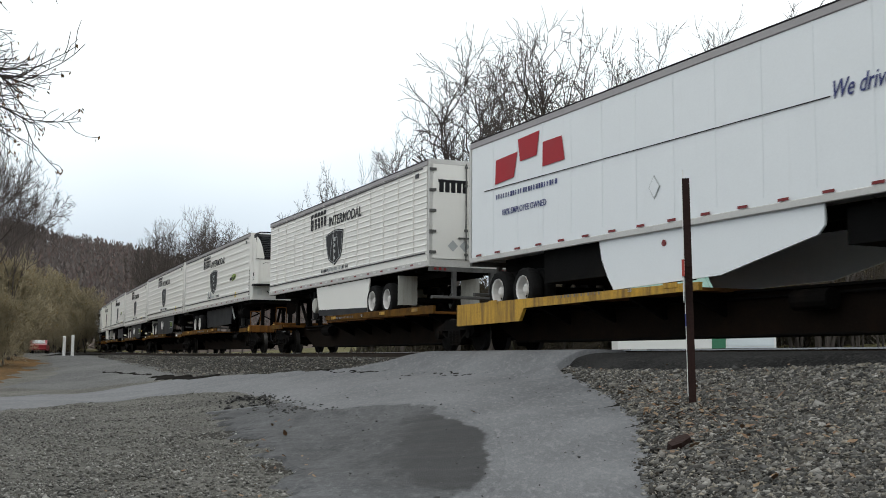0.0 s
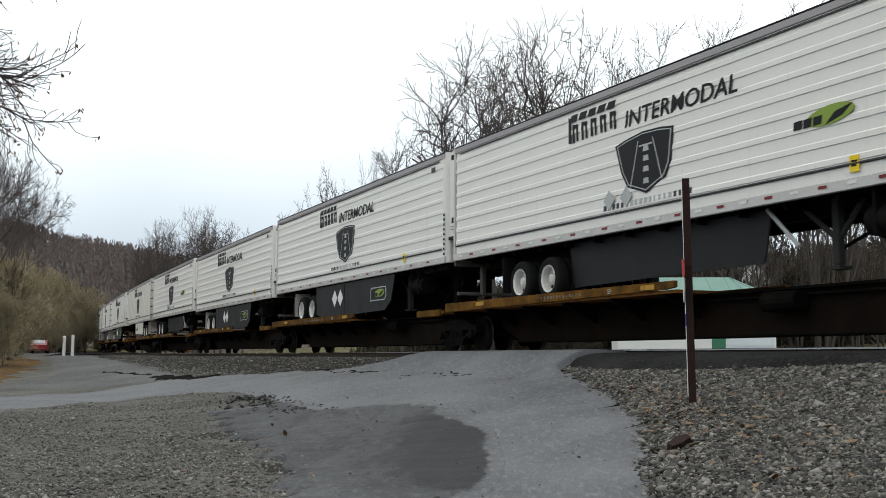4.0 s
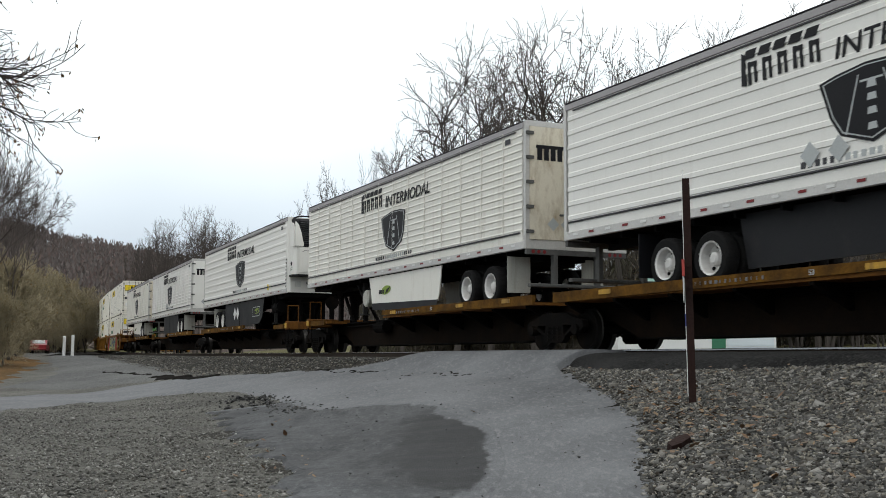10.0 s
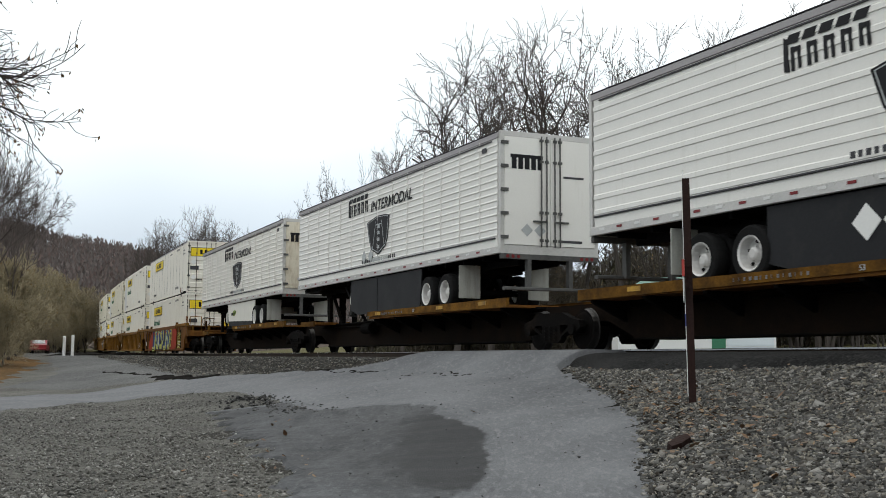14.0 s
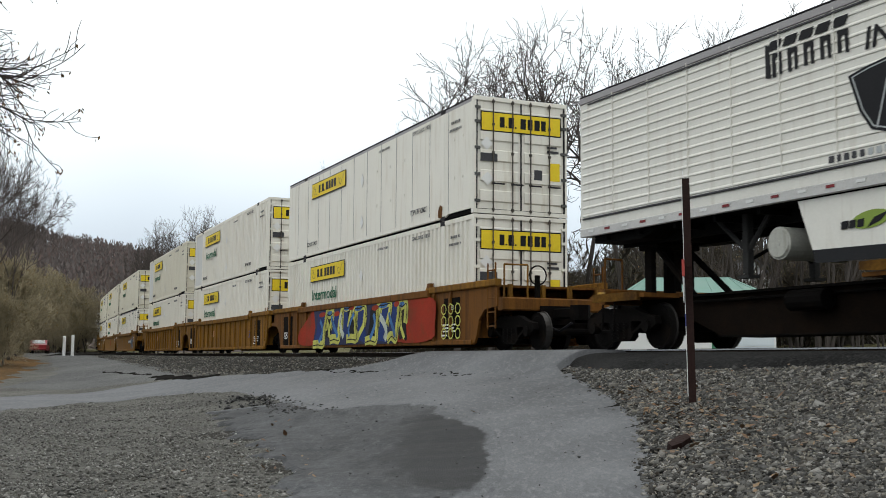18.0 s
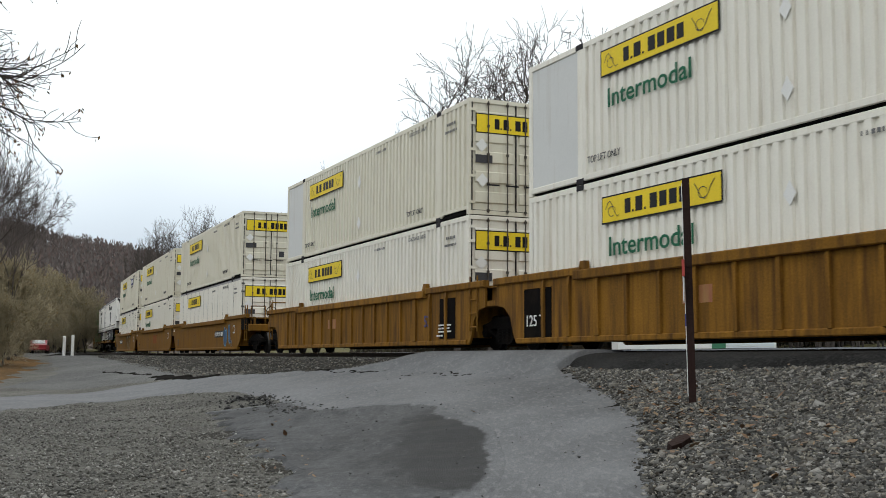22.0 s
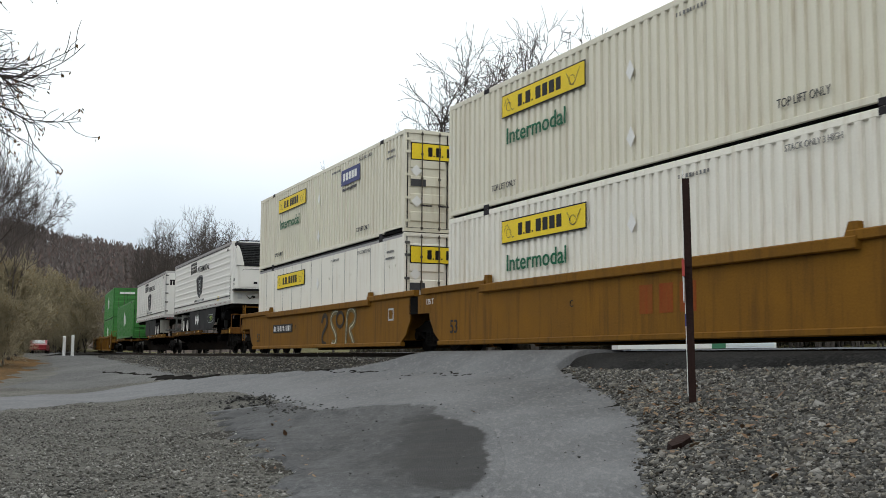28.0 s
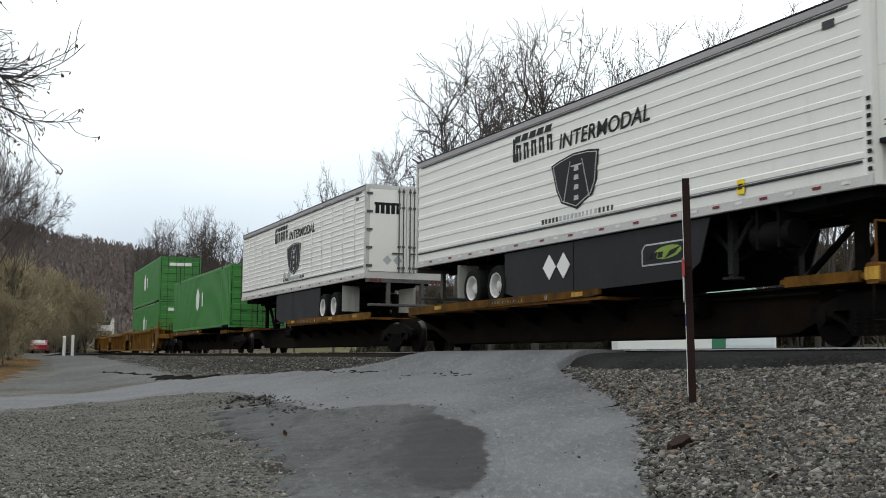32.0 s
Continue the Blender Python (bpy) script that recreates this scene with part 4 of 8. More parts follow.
        part("placard", strip_mesh([[(8.0, 1.9), (8.14, 1.72), (8.28, 1.9), (8.14, 2.12)], [(8.0, 0.62), (8.14, 0.44), (8.28, 0.62), (8.14, 0.84)]], INK_WHITE, Y0 - 0.02), INK_WHITE, ct)
        if not lower:
            letter("TOP LIFT ONLY", 2.45, 0.36, 0.2, INK_GREY, ct, "lift_note", squeeze=0.82, y=Y0 - 0.03)
    if words_on:
        letter("Intermodal", 3.15, 1.36, 0.52, INK_GREEN, ct, squeeze=1.16, y=Y0 - 0.03)
    if extra == "navy":
        sg = part("navy_sign", strip_mesh([rect(10.6, 12.4, 2.0, 2.5)], INK_BLUE, Y0 - 0.03), INK_BLUE, ct, "navy blue sign with white blocks")
        part("sign_block", strip_mesh([rect(10.8 + i * 0.28, 11.0 + i * 0.28, 2.14, 2.38) for i in range(5)], INK_WHITE, Y0 - 0.036), INK_WHITE, sg)
        part("note_bars", strip_mesh(bars(10.7, 12.1, 1.82, 1.9, 10), INK_GREY), INK_GREY, ct)
    if green:
        part("side_emblem", strip_mesh([[(7.6, 1.2), (8.0, 1.0), (8.4, 1.2), (8.5, 1.8), (8.0, 2.2), (7.5, 1.8)], rect(9.2, 9.5, 1.2, 1.9)], INK_WHITE), INK_WHITE, ct, "pale emblem")
        part("door_mark", G().box(x0 + 0.012, x0 + 0.02, -0.7, 0.7, 2.3, 2.5).box(x0 + 0.012, x0 + 0.02, 0.2, 0.9, 1.2, 1.35), INK_WHITE, ct)
    if plate:
        dots = G()
        for u in (9.4, 10.5, 11.6, 15.0, 15.5):
            for z in (1.0, 2.0):
                dots.cyl((U(u), -1.29, z), (U(u), -1.305, z), 0.045, n=8)
        part("rivet_plate", dots, mt, ct)
        part("rust_patch", strip_mesh([[(14.02, 0.1), (14.26, 0.06), (14.3, 0.35), (14.16, 0.42), (14.05, 0.3)]], BROWN, Y0 - 0.02), BROWN, ct, "rusty dent by the lift post")
    return ct


# ---------- railcars ----------
R_WHEEL = 0.42


def wheelset_mesh():
    g = G()
    for sy in (-1, 1):
        prof = [(-0.07, 0.10), (-0.07, 0.33), (-0.06, 0.36), (-0.065, 0.415), (0.05, 0.42), (0.06, 0.45), (0.075, 0.45), (0.075, 0.34), (0.05, 0.30), (0.05, 0.10)]
        g.lathe([(p if sy < 0 else -p, r) for p, r in prof], sy * 0.76, 0, 0, 24)
        g.cyl((0, sy * 0.8, 0), (0, sy * 1.06, 0), 0.085, n=10)
        for i in range(3):
            a = i * 2.094
            g.cyl((0.05 * math.cos(a), sy * 1.05, 0.05 * math.sin(a)), (0.05 * math.cos(a), sy * 1.09, 0.05 * math.sin(a)), 0.016, n=6)
    g.cyl((0, -0.76, 0), (0, 0.76, 0), 0.08, n=10)
    me = g.mesh("wheelset", GRIME)
    me.materials.append(TREAD)
    for p in me.polygons:
        r = [math.hypot(me.vertices[i].co.x, me.vertices[i].co.z) for i in p.vertices]
        if min(r) > 0.41:
            p.material_index = 1
    return me


def frame_mesh(sy):
    g = G()
    outer = [(-1.16, 0.46), (-1.12, 0.60), (-0.8, 0.66), (-0.45, 0.78), (0.45, 0.78), (0.8, 0.66), (1.12, 0.60), (1.16, 0.46), (1.0, 0.36), (0.78, 0.40), (0.66, 0.52), (0.36, 0.52), (0.36, 0.42), (0.42, 0.24), (0.3, 0.15), (-0.3, 0.15), (-0.42, 0.24), (-0.36, 0.42), (-0.36, 0.52), (-0.66, 0.52), (-0.78, 0.40), (-1.0, 0.36)]
    g.prism(outer, "y", sy * 1.0 - 0.07, sy * 1.0 + 0.07)
    g.prism([(-0.9, 0.50), (-0.45, 0.30), (-0.3, 0.16), (-0.36, 0.30), (-0.8, 0.56)], "y", sy * 1.0 - 0.06, sy * 1.0 + 0.06)
    g.prism([(0.9, 0.50), (0.45, 0.30), (0.3, 0.16), (0.36, 0.30), (0.8, 0.56)], "y", sy * 1.0 - 0.06, sy * 1.0 + 0.06)
    for x in (-0.2, -0.0, 0.2):
        for k in range(5):
            g.cyl((x, sy * 1.02, 0.2 + k * 0.065), (x, sy * 1.02, 0.235 + k * 0.065), 0.085, n=8)
    for x in (-0.89, 0.89):
        g.cyl((x, sy * 1.0, 0.42), (x, sy * 1.13, 0.42), 0.115, n=12)
    return g.mesh("side_frame", GRIME)


WHEELSET_ME, FRAME_N, FRAME_F = wheelset_mesh(), frame_mesh(-1), frame_mesh(1)
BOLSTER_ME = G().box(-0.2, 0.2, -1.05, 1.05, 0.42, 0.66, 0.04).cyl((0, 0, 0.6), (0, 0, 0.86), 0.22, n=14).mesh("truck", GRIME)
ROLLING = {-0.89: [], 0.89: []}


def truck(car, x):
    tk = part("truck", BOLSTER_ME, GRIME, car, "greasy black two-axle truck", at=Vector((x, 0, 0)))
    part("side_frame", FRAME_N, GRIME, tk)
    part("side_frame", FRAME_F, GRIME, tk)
    for dx in (-0.89, 0.89):
        ROLLING[dx].append(part("wheelset", WHEELSET_ME, GRIME, tk, "steel wheels with a polished tread", at=Vector((dx, 0, R_WHEEL))))


def coupler(car, x, way):
    g = G().box(min(x, x + way * 1.1), max(x, x + way * 1.1), -0.13, 0.13, 0.72, 0.96, 0.03)
    g.prism([(x + way * 1.05, -0.2), (x + way * 1.35, -0.16), (x + way * 1.4, 0.05), (x + way * 1.25, 0.2), (x + way * 1.05, 0.18)], "z", 0.68, 1.0)
    part("coupler", g, GRIME, car)
    part("air_hose", G().tube([(x, -0.35, 0.9), (x + way * 0.4, -0.4, 0.55), (x + way * 0.9, -0.38, 0.42), (x + way * 1.3, -0.3, 0.6)], 0.03), SEAL, car)


def spine_car(rev, tail, head, tail_end, head_end, bright=False):
    """One platform of an articulated spine car. tail, head: u of its truck centres; *_end: whether the train is coupled there."""
    deckm = BRIGHT_Y if bright else DECK
    car = thing("spine_car", "weathered dark spine railcar with " + ("bright yellow" if bright else "ochre yellow") + " deck edges", "railcar", "railcars of the train")
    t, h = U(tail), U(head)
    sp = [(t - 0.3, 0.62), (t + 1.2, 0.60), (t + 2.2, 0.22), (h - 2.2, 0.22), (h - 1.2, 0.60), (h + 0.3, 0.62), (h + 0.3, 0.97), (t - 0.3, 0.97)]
    part("centre_sill", G().prism(sp, "y", -0.42, 0.42), SILL, car, "rusty tapered centre sill, coloured as dark as shade under the deck")
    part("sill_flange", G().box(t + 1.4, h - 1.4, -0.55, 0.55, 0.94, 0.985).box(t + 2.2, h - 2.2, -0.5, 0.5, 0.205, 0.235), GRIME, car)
    a, b = (U(7.3), U(16.45)) if rev else (U(-0.55), U(9.0))
    a, b = max(a, t - 0.2), min(b, h + 0.35)
    part("wheel_deck", G().box(a, b, -1.25, 1.25, 0.97, 1.03), BROWN, car, "rusty steel wheel deck")
    for y0, y1 in ((-1.30, -1.22), (1.22, 1.30)):
        part("deck_edge", G().prism([(a, 0.60), (a + 3.2, 0.64), (a + 3.4, 0.92), (b, 0.98), (b, 1.12), (a, 1.12)] if bright else [(a, 0.97), (b - 0.3, 1.04), (b, 1.07), (b, 1.185), (a, 1.185)] if not rev else [(a, 1.07), (a + 0.3, 1.04), (b, 0.86 if bright else 0.97), (b, 1.185), (a, 1.185)], "y", y0, y1), deckm, car, "ochre deck edge beam")
    for u in ((1.2, 8.0) if not rev else (8.0, 12.5, 15.0)):
        part("yellow_patch", strip_mesh([rect(u, u + 0.42, 1.06, 1.15)], BRIGHT_Y, -1.312), BRIGHT_Y, car)
    n = 6
    for i in range(n):
        x = a + 0.4 + i * (b - a - 0.8) / (n - 1)
        part("cross_bearer", G().prism([(-1.22, 0.97), (-1.22, 0.92), (-0.42, 0.55), (0.42, 0.55), (1.22, 0.92), (1.22, 0.97)], "x", x - 0.05, x + 0.05), GRIME, car)
    part("side_number", strip_mesh(bars(4.2, 6.0, 1.06, 1.12, 14, 0.75, 6) if not rev else bars(8.2, 10.2, 1.06, 1.12, 14, 0.75, 6), INK_WHITE, -1.312), NOTE, car)
    letter("53", 10.9 if rev else 6.9, 1.055, 0.12, INK_PALE, car, "size_mark", y=-1.312)
    # trailer hitch
    hu = U(1.15) if rev else U(15.0)
    d = 1 if rev else -1
    hitch = part("hitch_stand", G().box(hu - 0.3, hu + 0.3, -0.5, 0.5, 1.92, 2.05, 0.03).cyl((hu, 0, 0.95), (hu, 0, 1.95), 0.12, n=10), GRIME, car, "black trailer hitch stand")
    for y in (-0.45, 0.45):
        part("hitch_strut", G().cyl((hu + d * 1.35, y, 0.98), (hu + d * 0.15, y * 0.8, 1.92), 0.06, n=8), GRIME, hitch)
        part("hitch_leg", G().box(hu - 0.12, hu + 0.12, y - 0.06, y + 0.06, 0.97, 1.92, 0.02), GRIME, hitch)
    hx = [hu - 0.9, hu + 0.9]
    part("end_step", G().box(hx[0], hx[1], -1.25, -0.45, 0.95, 1.03).box(hx[0], hx[1], 0.45, 1.25, 0.95, 1.03), BROWN, car)
    part("step_edge", G().box(hu - 0.75, hu + 0.75, -1.3, -1.22, 0.90, 1.06).box(hu - 0.75, hu + 0.75, 1.22, 1.3, 0.90, 1.06), deckm, car)
    part("brake_cylinder", G().cyl((U(10.6) if not rev else U(5.2), -0.62, 0.75), (U(11.4) if not rev else U(6.0), -0.62, 0.75), 0.17, n=12), GRIME, car)
    part("brake_pipe", G().tube([(t + 1.5, -0.5, 0.85), (h - 1.5, -0.5, 0.85)], 0.025), GRIME, car)
    truck(car, t)
    if head_end:
        truck(car, h)
    for on, x, way in ((tail_end, t - 0.3, -1), (head_end, h + 0.3, 1)):
        if on:
            part("end_sill", G().box(x - 0.12, x + 0.12, -1.28, 1.28, 0.86, 1.16, 0.03), BROWN, car, "rusty end sill")
            part("yellow_patch", G().box(x - 0.13, x + 0.13, -1.292, -1.27, 0.92, 1.1), BRIGHT_Y, car)
            coupler(car, x, way * 1.0)
            part("grab_iron", G().tube([(x, -1.2, 1.16), (x, -1.2, 1.75), (x, -0.8, 1.75), (x, -0.8, 1.16)], 0.02), BROWN, car)
            part("ladder_step", G().tube([(x, -1.25, 0.9), (x, -1.27, 0.35), (x + 0.4, -1.27, 0.35), (x + 0.4, -1.25, 0.9)], 0.02), GRIME, car)
            part("hand_brake", G().cyl((x, 0.5, 1.9), (x + way * 0.05, 0.5, 1.9), 0.26, n=16).box(x - 0.06, x + 0.06, 0.42, 0.58, 1.1, 1.9), GRIME, car)
    return car


def well_car(tail, head, tail_end, head_end, ribbed=True, scrawl="", empty=False):
    """One well of a double-stack car."""
    side = (BROWN if scrawl == "big" else OCHRE) if ribbed else AMBER
    car = thing("well_car", "weathered " + ("ribbed brown and ochre" if ribbed else "smooth amber-brown") + " container well railcar" + (" covered in bright graffiti" if scrawl == "big" else ""), "railcar", "railcars of the train")
    t, h = U(tail), U(head)
    top = 1.50 if ribbed else 1.47
    e0, e1 = U(-0.35), U(16.5)
    hx, tx = h + (0.1 if head_end else -0.3), t - (0.1 if tail_end else -0.3)
    outline = [(e0, 0.17), (e1, 0.17), (e1 + 0.12, 0.35), (e1 + 0.25, 0.72), (e1 + 0.55, 0.95), (hx, 1.0), (hx, 1.5), (U(14.0), 1.52), (U(13.6), top), (U(2.5), top), (U(2.1), 1.52), (tx, 1.5), (tx, 1.0), (e0 - 0.55, 0.95), (e0 - 0.25, 0.72), (e0 - 0.12, 0.35)]
    for sy in (-1, 1):
        y = sy * 1.40
        if ribbed:
            part("side_wall", G().prism(outline, "y", y - 0.03, y + 0.03), side, car)
        else:
            part("side_wall", G().prism([(e0 + 0.3, 0.17), (e1 - 0.3, 0.17), (e1 + 0.2, 0.45), (e1 + 0.5, 0.85), (e1 + 0.5, 1.5), (U(14.0), 1.52), (U(13.6), top), (U(2.5), top), (U(2.1), 1.52), (e0 - 0.5, 1.5), (e0 - 0.5, 0.85), (e0 - 0.2, 0.45)], "y", y - 0.03, y + 0.03), side, car, "smooth amber side sheet")
            for xa, xb in ((e1 + 0.42, h + 0.1), (t - 0.1, e0 - 0.42)):
                part("end_frame", G().prism([(xa, 0.98), (xb, 0.98), (xb, 1.44), (xa, 1.44)], "y", y - 0.03, y + 0.03), GRIME if xa > 0 else side, car)
        part("top_chord", G().box(U(2.2), U(13.9), min(y - sy * 0.06, y + sy * 0.14), max(y - sy * 0.06, y + sy * 0.14), top - 0.13, top + 0.06, 0.02), side, car)
        part("end_chord", G().box(U(13.7), hx + 0.05, y - 0.1, y + 0.06, 1.46, 1.62, 0.02).box(tx - 0.05, U(2.4), y - 0.1, y + 0.06, 1.46, 1.62, 0.02), OCHRE if ribbed else side, car)
        part("bottom_chord", G().box(e0 + 0.1, e1 - 0.1, y - 0.07, y + 0.06, 0.14, 0.26, 0.02), side, car)
        if ribbed:
            for i in range(15):
                u = 0.9 + i * 1.02
                wide = i in (2, 12)
                part("rib", G().prism([(y - sy * 0.02, 0.2), (y + sy * 0.085, 0.26), (y + sy * 0.1, 1.3), (y + sy * 0.07, top), (y - sy * 0.02, top)], "x", U(u) - (0.09 if wide else 0.045), U(u) + (0.09 if wide else 0.045)), side, car)
        for u in (2.4, 13.75):
            part("container_guide", G().prism([(U(u) - 0.16, 1.5), (U(u) + 0.16, 1.5), (U(u) + 0.12, 1.74), (U(u) - 0.05, 1.74)], "y", y - 0.06, y + 0.05), side, car)
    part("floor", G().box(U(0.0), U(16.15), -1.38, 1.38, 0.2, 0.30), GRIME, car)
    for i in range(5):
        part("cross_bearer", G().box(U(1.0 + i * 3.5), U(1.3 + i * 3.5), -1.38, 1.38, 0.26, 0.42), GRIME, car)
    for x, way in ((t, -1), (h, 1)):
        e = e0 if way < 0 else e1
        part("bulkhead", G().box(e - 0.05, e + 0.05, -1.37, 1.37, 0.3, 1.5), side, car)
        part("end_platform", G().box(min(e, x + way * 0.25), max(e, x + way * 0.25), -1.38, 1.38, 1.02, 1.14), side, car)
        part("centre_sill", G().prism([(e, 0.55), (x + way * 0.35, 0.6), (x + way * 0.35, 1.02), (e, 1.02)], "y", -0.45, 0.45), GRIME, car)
        part("shear_plate", G().box(min(e, x), max(e, x), -1.36, 1.36, 1.44, 1.49), side, car)
    for inner, xe, way in ((not head_end, hx, -1), (not tail_end, tx, 1)):
        if inner:
            # corner brackets and a ladder over the shared truck
            for sy in (-1, 1):
                part("corner_bracket", G().box(min(xe, xe - way * 0.34), max(xe, xe - way * 0.34), sy * 1.12 - 0.13, sy * 1.12 + 0.13, 1.02, 1.44, 0.03), side, car)
            if ribbed and way < 0:
                xl = e1 + 0.12
                lad = part("ladder", G().tube([(xl, -1.47, 0.45), (xl, -1.47, 1.75)], 0.02).tube([(xl + 0.4, -1.47, 0.45), (xl + 0.4, -1.47, 1.75)], 0.02), side, car)
                for k in range(4):
                    part("rung", G().tube([(xl, -1.47, 0.55 + k * 0.32), (xl + 0.4, -1.47, 0.55 + k * 0.32)], 0.018), side, lad)
    if head_end and not ribbed:
        part("air_reservoir", G().cyl((e1 + 0.5, -1.1, 1.2), (h + 0.1, -1.1, 1.2), 0.2, n=16), GRIME, car, "dark air reservoir")
    truck(car, t)
    if head_end:
        truck(car, h)
    for on, x, way in ((tail_end, t - 0.2, -1), (head_end, h + 0.2, 1)):
        if on:
            part("end_sill", G().box(x - 0.12, x + 0.12, -1.4, 1.4, 0.9, 1.2, 0.03), side, car)
            coupler(car, x, way)
            for y in (-1.42, 1.42):
                lad = part("ladder", G().tube([(x - way * 0.2, y, 0.5), (x - way * 0.2, y, 2.0)], 0.022).tube([(x - way * 0.6, y, 0.5), (x - way * 0.6, y, 2.0)], 0.022), side, car)
                for k in range(5):
                    part("rung", G().tube([(x - way * 0.2, y, 0.55 + k * 0.32), (x - way * 0.6, y, 0.55 + k * 0.32)], 0.018), side, lad)
            part("brake_wheel", G().tube([(x + way * 0.03, -0.45 + 0.22 * math.cos(j * 0.449), 1.72 + 0.22 * math.sin(j * 0.449)) for j in range(15)], 0.018).box(x - 0.04, x + 0.04, -0.5, -0.4, 1.2, 1.72), GRIME, car, "black hand brake wheel on a post")
            for y in (-1.15, -0.3, 0.4, 1.15):
                part("end_post", G().box(x - 0.05, x + 0.05, y - 0.04, y + 0.04, 1.15, 1.5), OCHRE, car)
            part("grab_rail", G().tube([(x, -1.3, 1.2), (x, -1.3, 1.95), (x, -0.7, 1.95), (x, -0.7, 1.2)], 0.022), OCHRE, car)
    # marks
    yn = -1.452
    if ribbed:
        letter("53", 13.75 if scrawl != "big" else 15.2, 0.62 if scrawl != "big" else 1.0, 0.42 if scrawl != "big" else 0.16, INK_BLUE if scrawl != "big" else INK_WHITE, car, "size_mark", y=yn)
        part("data_panel", strip_mesh([rect(14.75, 15.7, 0.3, 1.3)], GRIME, -1.44), GRIME, car, "black data panel with white notes")
        if not tail_end:
            part("load_panel", strip_mesh([rect(0.04, 1.2, 0.2, 1.3)], GRIME, -1.44), GRIME, car, "black load panel with white lettering")
            letter("125 T", 0.12, 0.5, 0.34, INK_WHITE, car, "load_mark", y=yn)
        part("data_notes", strip_mesh(bars(14.7, 15.5, 0.62, 0.66, 6) + bars(14.7, 15.4, 0.54, 0.58, 6, seed=2) + bars(14.7, 15.5, 0.46, 0.50, 6, seed=4) + bars(14.6, 15.0, 0.36, 0.40, 3), INK_WHITE, -1.452), INK_WHITE, car)
        if scrawl != "big":
            part("faded_logo", strip_mesh([rect(5.6, 5.95, 0.75, 1.05), rect(6.05, 6.4, 0.75, 1.05)], INK_RED, -1.434), paint("faint_red_marks", (0.25, 0.08, 0.03), 0.6, var=0.2, dirt=(0.3, 0.17, 0.04), amount=0.8, streak=1), car)
    else:
        letter("53", 0.4, 0.44, 0.46, INK, car, "size_mark", y=-1.434)
        letter("C" if scrawl == "logo" else "B", 6.1 if scrawl == "logo" else 5.85, 0.85, 0.2, INK, car, "size_mark", y=-1.434)
        if not tail_end:
            letter("125 T", -1.05, 1.2, 0.2, INK_WHITE, car, "load_mark", y=-1.44)
        part("end_plate", strip_mesh([rect(15.35, 15.75, 0.86, 1.2)], INK_PALE, -1.436), INK_PALE, car, "pale placard frame")
        part("plate_face", strip_mesh([rect(15.4, 15.7, 0.91, 1.15)], AMBER, -1.44), AMBER, car)
        if scrawl == "logo":
            part("faded_logo", strip_mesh([rect(8.55, 8.95, 0.62, 1.14), rect(9.15, 9.55, 0.62, 1.14), rect(9.75, 10.2, 0.62, 1.14)], INK_RED, -1.436), paint("worn_red_marks", (0.22, 0.045, 0.012), 0.75, var=0.25, dirt=(0.17, 0.08, 0.016), amount=0.65, streak=1, spec=0.1), car, "worn red block logo")
        else:
            part("car_number_panel", strip_mesh([rect(11.2, 13.4, 0.72, 1.02) if scrawl == "blue" else rect(2.9, 5.55, 0.73, 1.04)], INK, -1.436), INK, car)
            part("number_bar", strip_mesh(bars(11.28, 13.3, 0.78, 0.96, 11, 0.6) if scrawl == "blue" else bars(3.0, 5.45, 0.79, 0.98, 11, 0.6), INK_WHITE, -1.44), INK_WHITE, car)
    r = random.Random(len(scrawl) * 7 + int(ribbed))
    if scrawl in ("big", "blue", "pale"):
        spray = {"big": (("red", (0.30, 0.035, 0.016)), ("navy", (0.02, 0.04, 0.15)), ("lime", (0.50, 0.50, 0.12)), ("pale", (0.42, 0.46, 0.4)), ("black", (0.012, 0.012, 0.014)), ("blue", (0.06, 0.16, 0.36))), "blue": (("blue", (0.045, 0.09, 0.17)), ("pale_blue", (0.12, 0.25, 0.34))), "pale": (("olive", (0.14, 0.115, 0.06)), ("black", (0.04, 0.032, 0.024)), ("cream", (0.42, 0.4, 0.3)))}[scrawl]
        yy = yn - 0.06 if ribbed else -1.436
        if scrawl == "big":
            red = paint("spray_red_base", (0.27, 0.03, 0.014), 0.7, var=0.3, dirt=(0.10, 0.05, 0.02), amount=0.55, spec=0.1)
            for shape in ([(11.2, 0.22), (14.35, 0.22), (14.3, 0.7), (14.4, 1.0), (14.3, 1.42), (11.8, 1.42), (11.3, 0.8)], [(2.1, 0.22), (4.7, 0.22), (4.6, 1.4), (3.9, 1.44), (3.1, 1.05), (2.2, 0.7)]):
                part("graffiti", strip_mesh([rounded(shape)], red, yy + 0.006), red, car, "red sprayed ground")
            deep = paint("spray_navy_base", (0.03, 0.035, 0.075), 0.7, var=0.3, dirt=(0.08, 0.05, 0.02), amount=0.45, spec=0.1)
            part("graffiti", strip_mesh([[(3.9, 0.22), (11.6, 0.22), (12.0, 0.6), (11.8, 1.1), (11.9, 1.44), (4.0, 1.42), (4.2, 0.8)]], deep, yy + 0.005), deep, car, "navy sprayed ground")
        mats = [paint("spray_" + nm, c, 0.7, var=0.3, dirt=(0.06, 0.035, 0.015), amount=0.45, spec=0.1) for nm, c in spray]
        u0, u1, n = (4.2, 12.6, 10 if scrawl == "big" else 0)
        w = (u1 - u0) / max(n, 1)
